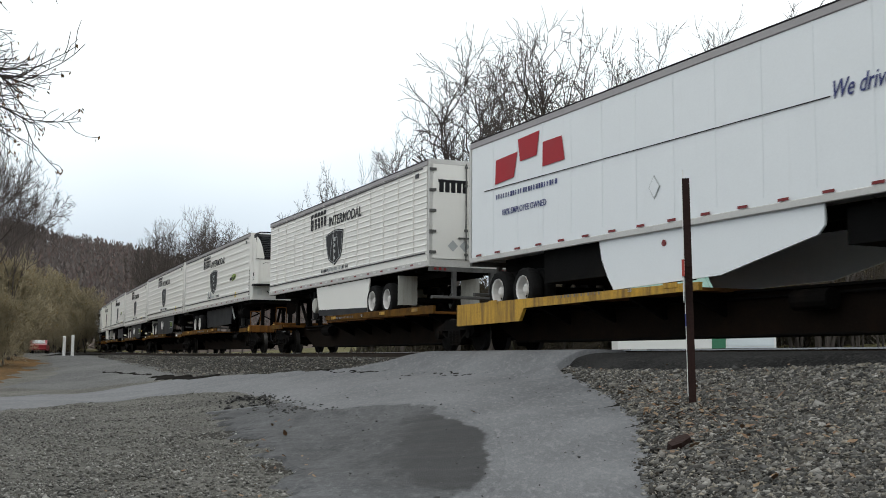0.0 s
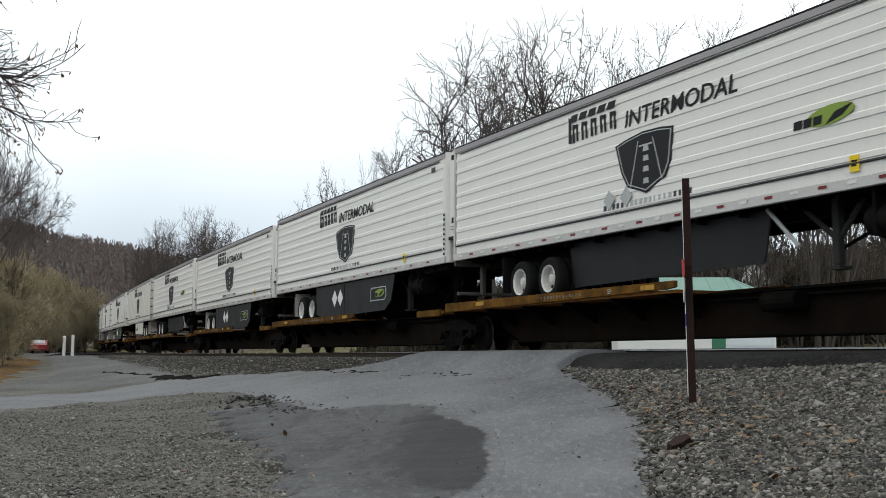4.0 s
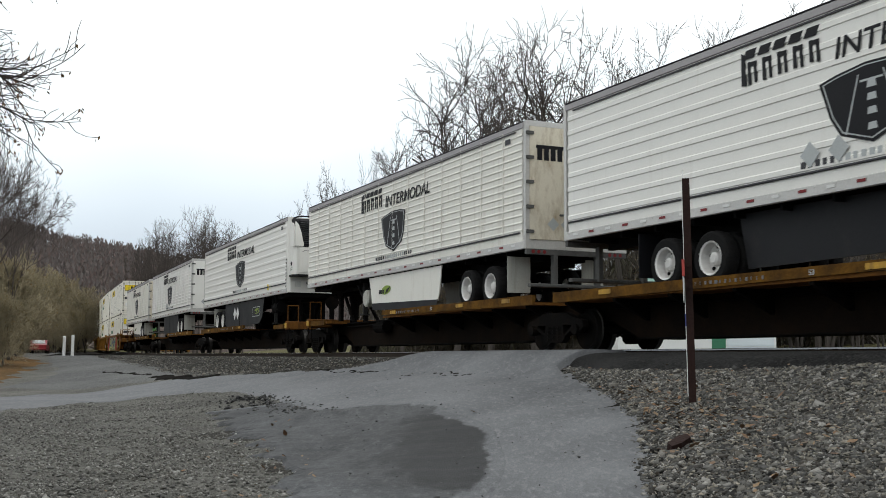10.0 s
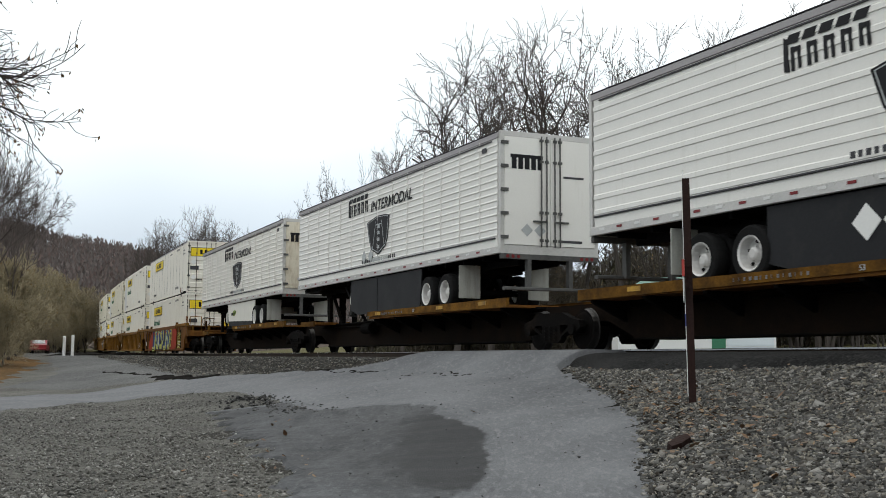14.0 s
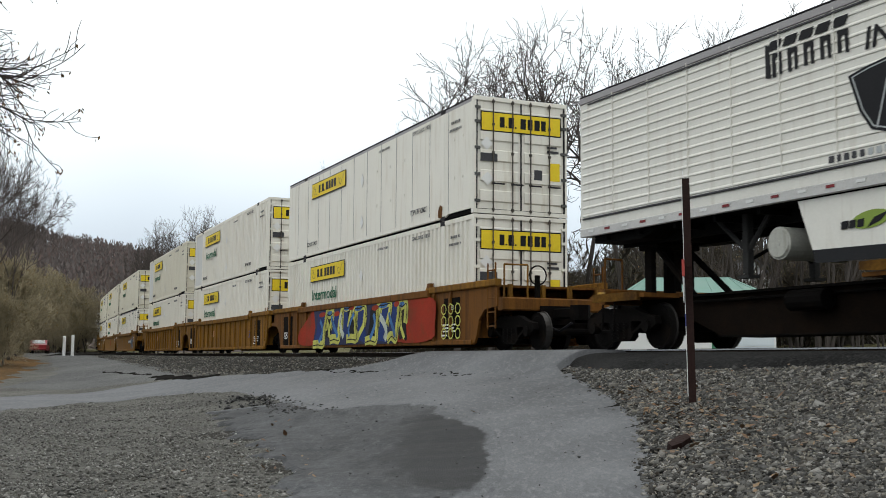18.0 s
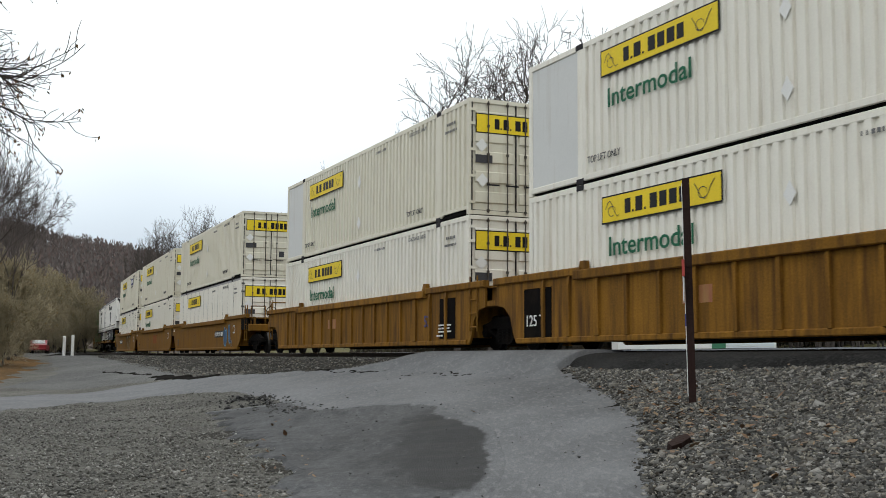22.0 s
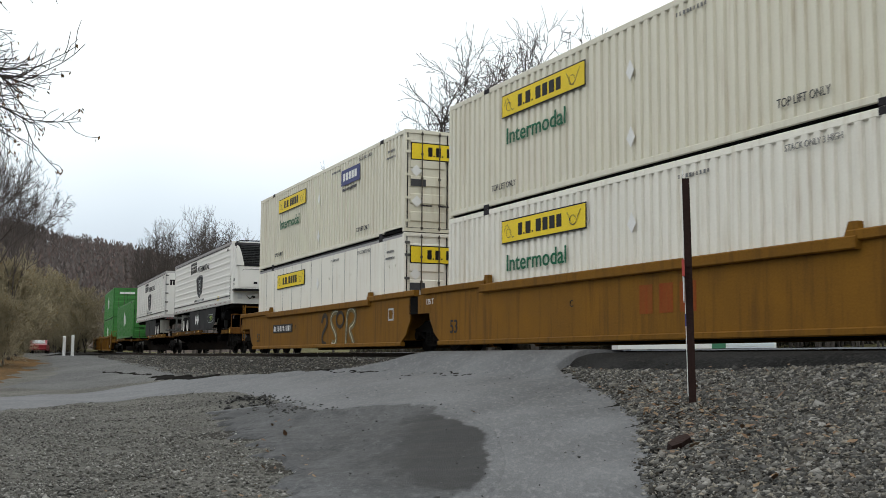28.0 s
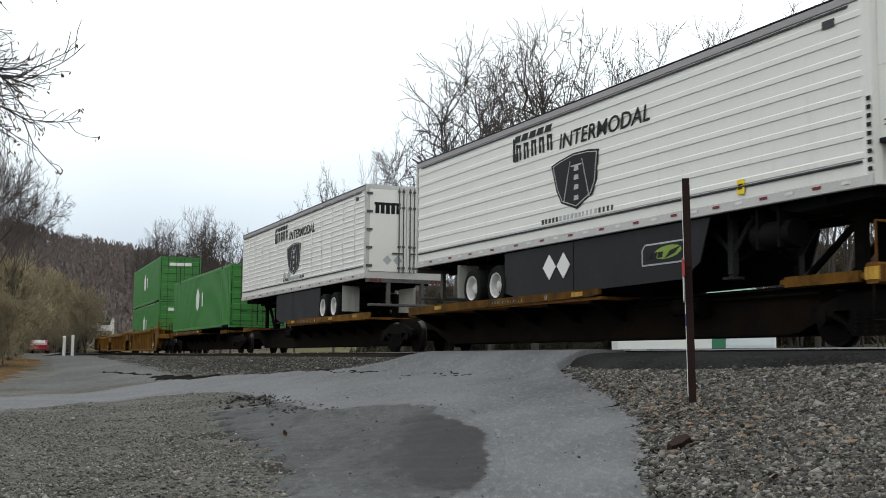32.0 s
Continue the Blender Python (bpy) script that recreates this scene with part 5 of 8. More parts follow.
        for i in range(n):
            c, lean, zt = u0 + w * (i + 0.5), r.uniform(-0.35, 0.35), r.uniform(1.3, 1.5)
            zb, k = r.uniform(0.24, 0.4), r.uniform(0.5, 0.95) * w
            blob = [(c - k * 0.8, zb), (c - k * 0.1, zb + r.uniform(0, 0.2)), (c + k * 0.7, zb - 0.04), (c + k * 0.5 + lean * 0.5, 0.75), (c + k * 0.9 + lean, zt), (c + lean, zt - r.uniform(0, 0.2)), (c - k * 0.6 + lean, zt - 0.05), (c - k * 0.4 + lean * 0.4, 0.7)]
            fill = mats[(1, 4, 1, 1, 4)[i % 5]]
            name = spray[(1, 4, 1, 1, 4)[i % 5]][0]
            part("graffiti", G().prism([(U(a), b) for a, b in rounded(blob)], "y", yy - 0.0015 * (i % 3), yy + 0.004), fill, car, name + " graffiti shape")
            edge = [(U(a), b) for a, b in rounded(blob[3:8] if i % 2 else blob[0:5], False)]
            part("graffiti", G().strip(edge, 0.2 + 0.12 * r.random(), yy - 0.006), mats[2], car, "lime graffiti letter")
            inner = [(a + 0.05, b - 0.03) for a, b in edge]
            part("graffiti", G().strip(inner, 0.035, yy - 0.0095), mats[4], car, "black graffiti outline")
            cap = [(c - k * 0.5 + lean, zt - 0.16), (c - k * 0.2 + lean, zt - 0.02), (c + k * 0.6 + lean, zt - 0.04), (c + k * 0.3 + lean, zt - 0.2)]
            part("graffiti", strip_mesh([rounded(cap)], mats[5 if i % 2 else 0], yy - 0.0085), mats[5 if i % 2 else 0], car, ("blue" if i % 2 else "red") + " graffiti cap")
            bow = [(U(c + 0.5 * k * math.sin(j * 0.4 + i)), zb + 0.08 + j * 0.1) for j in range(8)]
            tint = (5, 2, 5, 3)[i % 4]
            part("graffiti", G().strip(bow, 0.12 + 0.1 * r.random(), yy - 0.0075), mats[tint], car, spray[tint][0] + " graffiti stroke")
        if scrawl == "blue":
            for pts in ([(13.35, 0.95), (13.55, 1.2), (13.7, 0.98), (13.9, 1.0), (14.0, 1.12), (14.05, 0.7), (13.95, 0.4), (13.75, 0.28), (13.6, 0.35), (13.4, 0.45)], [(14.3, 1.16), (14.62, 1.3), (14.68, 1.02), (14.78, 0.86), (14.7, 0.7), (14.95, 0.48), (14.72, 0.42), (14.5, 0.5), (14.42, 0.8)]):
                part("graffiti", strip_mesh([rounded(pts, True, 1)], mats[0], yy), mats[0], car, "dull blue graffiti letter")
                part("graffiti", G().strip([(U(p), q) for p, q in rounded(pts + pts[:1], False, 1)], 0.05, yy - 0.006), mats[1], car, "pale blue graffiti outline")
            part("graffiti", G().strip([(U(15.0), 0.28), (U(15.15), 0.55), (U(15.3), 0.25)], 0.04, yy - 0.006), mats[1], car, "pale blue graffiti stroke")
        if scrawl == "pale":
            hook = [(7.0, 0.95), (7.15, 1.2), (7.4, 1.2), (7.5, 0.95), (7.3, 0.75), (7.05, 0.55), (7.1, 0.3), (7.4, 0.25)]
            ess = [(8.35, 1.28), (8.0, 1.3), (7.75, 1.1), (7.85, 0.85), (8.1, 0.65), (8.25, 0.42), (8.1, 0.24), (7.85, 0.3)]
            arr = [(8.95, 0.24), (9.0, 0.8), (9.05, 1.3), (9.45, 1.34), (9.68, 1.15), (9.55, 0.85), (9.15, 0.72), (9.4, 0.45), (9.55, 0.24)]
            oh = [(8.5 + 0.3 * math.cos(j * 0.7), 1.02 + 0.24 * math.sin(j * 0.7)) for j in range(10)]
            for pts, m1, wide in ((hook, 1, 0.14), (oh, 1, 0.1), (ess, 0, 0.2), (arr, 0, 0.2), (ess, 2, 0.04), (arr, 2, 0.04)):
                part("graffiti", G().strip([(U(9.1 + (p - 7.0) * 1.3), q) for p, q in rounded(pts, False)], wide * 1.1, yy - 0.006 - 0.003 * m1), mats[m1], car, spray[m1][0] + " graffiti stroke")
        if scrawl == "big":
            for k in range(9):
                uu = 14.9 + 0.42 * (k % 3)
                zz = 0.42 + 0.3 * (k // 3)
                part("graffiti", G().strip([(U(uu + 0.15 * math.cos(j * 0.9)), zz + 0.13 * math.sin(j * 0.9)) for j in range(8)], 0.035, yy - 0.004), mats[2], car, "lime graffiti loop")
    return car

# ================= ground and its surfaces =================
def soil(name, a, b, c, scale=1.0, rough=0.9, bump=0.5, wet=0.0, spec=0.12, stones=30.0, grain=1.0):
    """Earth, gravel or asphalt: three tints by noise and cells, in world metres."""
    mt = bpy.data.materials.new(name)
    mt.use_nodes = True
    n, l = mt.node_tree.nodes, mt.node_tree.links
    bs, tc = n["Principled BSDF"], n.new("ShaderNodeTexCoord")
    bs.inputs["Specular IOR Level"].default_value = spec
    n1, n2, vo = n.new("ShaderNodeTexNoise"), n.new("ShaderNodeTexNoise"), n.new("ShaderNodeTexVoronoi")
    n1.inputs["Scale"].default_value, n1.inputs["Detail"].default_value = 0.35 * scale, 8
    n2.inputs["Scale"].default_value, n2.inputs["Detail"].default_value = 9 * scale, 6
    n2.inputs["Roughness"].default_value = 0.7
    vo.inputs["Scale"].default_value = stones
    mp = n.new("ShaderNodeMapping")
    mp.inputs["Scale"].default_value = (1.0, grain, 1.0)
    l.new(tc.outputs["Object"], mp.inputs[0])
    l.new(tc.outputs["Object"], n1.inputs["Vector"])
    for t in (n2, vo):
        l.new(mp.outputs[0], t.inputs["Vector"])
    r1, r2 = n.new("ShaderNodeValToRGB"), n.new("ShaderNodeValToRGB")
    r1.color_ramp.elements[0].position, r1.color_ramp.elements[1].position = 0.38, 0.66
    r1.color_ramp.elements[0].color, r1.color_ramp.elements[1].color = (*a, 1), (*b, 1)
    r2.color_ramp.elements[0].position, r2.color_ramp.elements[1].position = 0.5, 0.72
    r2.color_ramp.elements[0].color, r2.color_ramp.elements[1].color = (0, 0, 0, 1), (1, 1, 1, 1)
    l.new(n1.outputs["Fac"], r1.inputs[0])
    l.new(n2.outputs["Fac"], r2.inputs[0])
    mx = n.new("ShaderNodeMix")
    mx.data_type = "RGBA"
    mx.inputs["B"].default_value = (*c, 1)
    l.new(r2.outputs[0], mx.inputs["Factor"])
    l.new(r1.outputs[0], mx.inputs["A"])
    hs, mr = n.new("ShaderNodeVectorMath"), n.new("ShaderNodeMapRange")
    hs.operation = "SCALE"
    mr.inputs["To Min"].default_value, mr.inputs["To Max"].default_value = (0.62, 1.38) if grain == 1 else (0.86, 1.14)
    l.new(vo.outputs["Color"], mr.inputs["Value"])
    l.new(mx.outputs["Result"], hs.inputs[0])
    l.new(mr.outputs[0], hs.inputs["Scale"])
    l.new(hs.outputs[0], bs.inputs["Base Color"])
    rm = n.new("ShaderNodeMapRange")
    rm.inputs["To Min"].default_value, rm.inputs["To Max"].default_value = rough - 0.25 * wet - 0.05, rough + 0.06
    l.new(n1.outputs["Fac"], rm.inputs["Value"])
    l.new(rm.outputs[0], bs.inputs["Roughness"])
    bp, ad = n.new("ShaderNodeBump"), n.new("ShaderNodeMath")
    ad.operation = "ADD"
    l.new(vo.outputs["Distance"], ad.inputs[0])
    l.new(n2.outputs["Fac"], ad.inputs[1])
    l.new(ad.outputs[0], bp.inputs["Height"])
    bp.inputs["Strength"].default_value, bp.inputs["Distance"].default_value = bump, 0.03
    l.new(bp.outputs[0], bs.inputs["Normal"])
    return mt


GRAVEL = soil("wet_gravel", (0.076, 0.074, 0.066), (0.14, 0.136, 0.123), (0.195, 0.19, 0.172), 1.3, 0.85, 0.9, 0.3, stones=38)
LANE_GRAVEL = soil("pale_lane_gravel", (0.075, 0.076, 0.076), (0.12, 0.12, 0.118), (0.15, 0.148, 0.142), 0.8, 0.8, 0.6, 0.4)
ASPHALT = soil("damp_asphalt", (0.072, 0.075, 0.081), (0.124, 0.128, 0.135), (0.168, 0.171, 0.176), 1.5, 0.72, 0.12, 0.5, 0.22, stones=48, grain=0.3)
BALLAST_BED = soil("ballast_bed", (0.02, 0.018, 0.015), (0.04, 0.037, 0.032), (0.06, 0.055, 0.047), 1.3, 0.9, 1.0, 0.1, stones=14)
LITTER = soil("leaf_litter", (0.085, 0.055, 0.026), (0.13, 0.075, 0.03), (0.18, 0.10, 0.035), 1.5, 0.95, 0.8, 0.0)
FIELD = soil("dull_grass", (0.06, 0.058, 0.024), (0.10, 0.09, 0.038), (0.13, 0.11, 0.05), 1.5, 0.95, 0.6, 0.0)
STEEL = paint("rail_steel", (0.03, 0.023, 0.018), 0.8, metal=0.0, spec=0.1, var=0.25, bump=0.04)
STEEL_TOP = paint("shiny_rail_head", (0.42, 0.42, 0.42), 0.25, metal=1.0, var=0.1, bump=0)
TIMBER = paint("creosoted_timber", (0.055, 0.043, 0.034), 0.85, var=0.3, fine=50, bump=0.1, rnd=0.3)


def sheet(name, X, Y, Z, mat, smooth_it=True):
    """A grid of points as one sheet."""
    r, c = X.shape
    me = bpy.data.meshes.new(name)
    i = np.arange(r * c).reshape(r, c)
    f = np.stack([i[:-1, :-1], i[:-1, 1:], i[1:, 1:], i[1:, :-1]], -1).reshape(-1, 4)
    me.vertices.add(r * c)
    me.vertices.foreach_set("co", np.stack([X, Y, Z], -1).astype(np.float32).ravel())
    me.loops.add(f.size)
    me.loops.foreach_set("vertex_index", f.astype(np.int32).ravel())
    me.polygons.add(len(f))
    me.polygons.foreach_set("loop_start", np.arange(0, f.size, 4, dtype=np.int32))
    me.update(calc_edges=True)
    me.polygons.foreach_set("use_smooth", np.full(len(f), smooth_it))
    me.materials.append(mat)
    me.validate()
    return me


ang = np.radians(np.concatenate([np.arange(40, 140, 0.4), np.arange(140, 401, 5.0)]))
rad = np.concatenate([[0.0, 0.4], 1.5 * 1.026 ** np.arange(0, 288)])
A, R = np.meshgrid(ang, rad)
GX, GY = R * np.cos(A), R * np.sin(A)
ground = solo("ground", sheet("ground", GX, GY, level(GX, GY), GRAVEL), None, "damp grey gravel and earth beside the track", "ground", kind="structure")


def patch(name, x0, x1, y0, y1, step, sdf, mat, label, category, up=0.035, slope=0.12, kind="structure", sink=0.06):
    """A thin layer on the ground: raised where sdf > 0, dipping under it at its ragged edge."""
    X, Y = np.meshgrid(np.arange(x0, x1, step), np.arange(y0, y1, step))
    Z = level(X, Y)
    d = sdf(X, Y)
    me = sheet(name, X, Y, Z + np.clip(d * slope, -sink, up), mat)
    bm = bmesh.new()
    bm.from_mesh(me)
    dd = (d * slope).ravel()
    bmesh.ops.delete(bm, geom=[v for v in bm.verts if dd[v.index] < -sink * 1.5], context="VERTS")
    bm.to_mesh(me)
    bm.free()
    return solo(name, me, None, label, category, kind=kind)


def poly_sdf(poly, X, Y):
    """Signed distance to a polygon, positive inside."""
    P = np.array(poly, float)
    d, inside = np.full(X.shape, 1e9), np.zeros(X.shape, bool)
    for (ax, ay), (bx, by) in zip(P, np.roll(P, -1, 0)):
        ex, ey = bx - ax, by - ay
        t = np.clip(((X - ax) * ex + (Y - ay) * ey) / (ex * ex + ey * ey + 1e-9), 0, 1)
        d = np.minimum(d, np.hypot(X - ax - t * ex, Y - ay - t * ey))
        cross = ((ay > Y) != (by > Y)) & (X < (bx - ax) * (Y - ay) / (by - ay + 1e-12) + ax)
        inside ^= cross
    return np.where(inside, d, -d)


def dress_ground():
    """Field beyond the track, leaf litter on the wooded bank, ballast by the rails: by where a face lies."""
    me = ground.data
    for mt in (BALLAST_BED, FIELD, LITTER):
        me.materials.append(mt)
    n = len(me.polygons)
    c = np.empty(n * 3)
    me.polygons.foreach_get("center", c)
    x, y = c.reshape(-1, 3)[:, 0], c.reshape(-1, 3)[:, 1]
    s, q = along(x, y)
    w = 0.5 * wob(x, y, 5.0, 4, 0.8)
    idx = np.zeros(n, np.int32)
    edge = np.where(s > -12, 9.0, 4.2)
    idx[(q > -4.0 + w) & (q < edge + w)] = 1
    idx[q <= -4.0 + w] = 2
    idx[(q > 13.5 + 0.8 * w) & (s < -45 + 3 * w)] = 3
    idx[(np.hypot(x, y) > 170) & (idx != 2)] = 2
    me.polygons.foreach_set("material_index", idx)


dress_ground()
ROAD = [(2.0, -14.0), (1.85, 3.0), (1.80, 9.3), (1.88, 10.1), (1.97, 10.9), (2.12, 11.4), (2.22, 12.4), (2.40, 13.2), (2.39, 13.85), (2.44, 15.5), (2.40, 17.1), (2.25, 18.6), (2.1, 19.8), (2.75, 20.6), (4.2, 22.3), (9.0, 30.0), (22, 50), (17, 52), (4.5, 33.5), (0.8, 28.9), (-0.4, 27.3), (-1.14, 27.4), (-2.05, 28.7), (-3.84, 31.6), (-6.4, 35.4), (-9.2, 38.4), (-11.4, 39.1), (-12.8, 37.5), (-13.6, 34.2), (-19, 30), (-30, 24), (-26, 18), (-10.4, 26.7), (-9.9, 31.2), (-8.5, 32.4), (-6.7, 30.6), (-5.4, 28.8), (-4.07, 25.7), (-3.1, 23.1), (-2.46, 20.6), (-2.2, 17.0), (-1.7, 14.0), (-1.2, 11.0), (-1.0, 8.0), (-1.2, 3.0), (-1.6, -14.0)]
road = patch("road", -34, 23, -13, 53, 0.13, lambda X, Y: poly_sdf(ROAD, X, Y) + 0.12 * vnoise(X, Y, 1.5, 5, 5), ASPHALT, "worn damp grey asphalt climbing to the level crossing", "road")
LANE = [(-9.6, 41), (-12.5, 50), (-20, 68), (-33, 104), (-46, 140), (-56, 172), (-58, 172), (-49, 140), (-36.5, 105), (-24.5, 70), (-18, 53), (-16.5, 42)]
lane = patch("lane", -62, -8, 40, 172, 0.5, lambda X, Y: poly_sdf(LANE, X, Y) + 0.3 * wob(X, Y, 4.0, 4, 0.9), LANE_GRAVEL, "pale gravelly lane running along the track", "road", slope=0.1)


def crossing_lift():
    """Pull the road up to rail level where it passes over the track."""
    me = road.data
    n = len(me.vertices)
    c = np.empty(n * 3)
    me.vertices.foreach_get("co", c)
    c = c.reshape(-1, 3)
    s, q = along(c[:, 0], c[:, 1])
    zt = np.interp(s, SS, TZ)
    w = smooth(3.6, 1.9, abs(q))
    inside = poly_sdf(ROAD, c[:, 0], c[:, 1]) > 0.05
    target = zt - 0.012
    c[:, 2] = np.where(inside, c[:, 2] * (1 - w) + target * w, c[:, 2] - 0.3 * w)
    slot = (abs(abs(q) - 0.755) < 0.13)
    c[:, 2] = np.where(slot, c[:, 2] - 0.06, c[:, 2])
    me.vertices.foreach_set("co", c.ravel())
    me.update()


crossing_lift()
OLD = [(-5.2, 23.4), (-3.1, 23.1), (-2.46, 20.6), (-1.75, 19.6), (-1.25, 19.6), (-0.53, 18.95), (-0.05, 17.95), (-0.12, 17.1), (0.18, 16.0), (0.5, 14.5), (0.51, 13.1), (0.5, 12.0), (0.4, 10.9), (0.3, 10.35), (0.0, 9.9), (-0.3, 9.0), (-0.5, 7.0), (-4.0, 7.0)]
WET = [(-0.45, 17.5), (-0.1, 17.0), (0.18, 16.0), (0.3, 15.8), (0.5, 14.5), (0.51, 13.1), (0.5, 12.0), (0.4, 10.9), (0.3, 10.35), (-0.02, 10.4), (-0.33, 10.9), (-0.6, 12.7), (-0.6, 14.8)]


def soaked(mt):
    """The same asphalt, darkened where the sheet's own dampness says that it is wet."""
    n, l = mt.node_tree.nodes, mt.node_tree.links
    bs = n["Principled BSDF"]
    src = bs.inputs["Base Color"].links[0].from_socket
    at, no, ad, mr, vm, tc = (n.new("ShaderNode" + k) for k in ("Attribute", "TexNoise", "Math", "MapRange", "VectorMath", "TexCoord"))
    at.attribute_name = "dampness"
    no.inputs["Scale"].default_value, no.inputs["Detail"].default_value, no.inputs["Roughness"].default_value = 16.0, 8, 0.8
    l.new(tc.outputs["Object"], no.inputs["Vector"])
    ad.operation, ad.inputs[1].default_value = "MULTIPLY_ADD", 1.3
    l.new(no.outputs["Fac"], ad.inputs[0])
    l.new(at.outputs["Fac"], ad.inputs[2])
    mr.inputs["From Min"].default_value, mr.inputs["From Max"].default_value = 0.74, 1.60
    mr.inputs["To Min"].default_value, mr.inputs["To Max"].default_value = 1.0, 0.2
    l.new(ad.outputs[0], mr.inputs["Value"])
    vm.operation = "SCALE"
    l.new(src, vm.inputs[0])
    l.new(mr.outputs[0], vm.inputs["Scale"])
    l.new(vm.outputs[0], bs.inputs["Base Color"])
    return mt


def damp_sheet():
    mat = soaked(soil("soaked_asphalt", (0.072, 0.075, 0.081), (0.124, 0.128, 0.135), (0.168, 0.171, 0.176), 1.5, 0.74, 0.14, 0.5, 0.16, stones=48, grain=0.3))
    left = lambda X, Y: (X - np.interp(Y, [7.0, 9.9, 12.05, 15.15, 17.6, 20.0, 23.4], [-1.2, -1.4, -1.75, -2.4, -3.1, -3.8, -4.7])) * 0.9 + 0.42 * vnoise(X, Y, 1.5, 6, 3)
    ob = patch("damp_patch", -5.4, 1.6, 7, 23.8, 0.05, lambda X, Y: np.minimum(poly_sdf(OLD, X, Y) + 0.3, left(X, Y)), mat, "older dark asphalt, wet and stained, ending in a ragged edge", "road patch", up=0.041, slope=0.3)
    me = ob.data
    c = np.empty(len(me.vertices) * 3)
    me.vertices.foreach_get("co", c)
    X, Y = c.reshape(-1, 3)[:, 0], c.reshape(-1, 3)[:, 1]
    dd = poly_sdf(OLD, X, Y) + 0.09 * vnoise(X * 1.6, Y * 0.7, 3.5, 6, 3)
    dw = poly_sdf(WET, X, Y) + 0.13 * vnoise(X * 2.0, Y * 0.8, 3.0, 6, 8)
    fade = smooth(0.05, -0.45, X)
    west = smooth(-1.0, -0.35, X) * smooth(8.8, 10.6, Y + 0.5 * vnoise(X, Y, 1.4, 4, 1)) * smooth(19.4, 16.5, Y)
    wet = np.maximum(smooth(-0.03 - 0.15 * fade, 0.04 + 0.35 * fade, dw), 0.34 * west * (1 + 0.5 * vnoise(X, Y, 2.2, 5, 12)))
    dry = smooth(12.2, 10.3, Y + 0.9 * vnoise(X * 0.5, Y * 1.6, 1.6, 5, 21)) * (0.75 + 0.5 * vnoise(X * 0.6, Y * 3.0, 3.0, 5, 31))
    v = (0.74 + 0.17 * vnoise(X, Y * 0.25, 9.0, 4, 14) - 0.40 * np.clip(dry, 0, 1) * (1 - wet) + 0.20 * vnoise(X * 1.4, Y * 0.45, 0.9, 6, 6) + 0.44 * wet * (1 + 0.15 * vnoise(X, Y, 2.5, 5, 2))) * smooth(-0.025, 0.03, dd)
    layer = me.attributes.new("dampness", "FLOAT", "POINT")
    layer.data.foreach_set("value", np.clip(v, 0, 1.1).astype(np.float32))


damp_sheet()
MUD = soil("black_mud", (0.010, 0.0095, 0.009), (0.02, 0.019, 0.018), (0.032, 0.03, 0.028), 2.0, 0.95, 0.3, 0.0, 0.0)


def line_sdf(pts, X, Y, half):
    d = np.full(X.shape, 1e9)
    for (ax, ay), (bx, by) in zip(pts, pts[1:]):
        ex, ey = bx - ax, by - ay
        t = np.clip(((X - ax) * ex + (Y - ay) * ey) / (ex * ex + ey * ey + 1e-9), 0, 1)
        d = np.minimum(d, np.hypot(X - ax - t * ex, Y - ay - t * ey))
    return half - d


def rut(pts, half, name="muddy_rut", label="black muddy rut in the broken asphalt edge", step=0.06, rag=0.6, mat=MUD, up=0.055):
    xs, ys = [q[0] for q in pts], [q[1] for q in pts]
    sd = xs[0] * 3.1
    return patch(name, min(xs) - 0.6, max(xs) + 0.6, min(ys) - 0.6, max(ys) + 0.6, step, lambda X, Y: line_sdf(pts, X + 0.1 * wob(X, Y, sd, 3, 2.0), Y + 0.1 * wob(X, Y, sd + 2, 3, 2.0), half) + half * rag * vnoise(X, Y, 5.0, 4, sd % 9), mat, label, name.replace("_", " "), up=up, slope=0.6, sink=0.05)


rut([(-4.5, 25.6), (-3.8, 24.4), (-3.3, 22.9), (-2.75, 21.3), (-2.42, 20.55)], 0.045, "asphalt_crumble", "crumbled black edge of the newer asphalt", 0.035, 1.1)
rut([(-15.3, 50.9), (-12.95, 46.9), (-11.2, 43.5)], 0.13, rag=0.5)
rut([(-10.7, 42.2), (-8.55, 37.9), (-7.4, 36.5)], 0.26, rag=0.35)
for k, pts in enumerate(([(-0.15, 23.4), (0.74, 22.0), (1.4, 20.6), (2.2, 19.5)], [(-3.41, 30.6), (-1.93, 27.2), (-1.07, 26.0)], [(-2.56, 20.9), (-2.0, 19.4), (-1.55, 18.0)], [(2.36, 14.9), (1.9, 14.6), (1.4, 14.9)], [(-2.42, 20.5), (-1.75, 19.6), (-1.25, 19.55), (-0.53, 18.9), (-0.08, 17.95)], [(1.0, 21.5), (0.2, 22.6), (-0.9, 24.6)], [(2.4, 13.3), (2.0, 12.9), (1.7, 12.9)])):
    rut(pts, (0.085, 0.085, 0.06, 0.05, 0.07, 0.075, 0.05)[k], "crack", "dark crack in the asphalt", 0.035, 0.8)

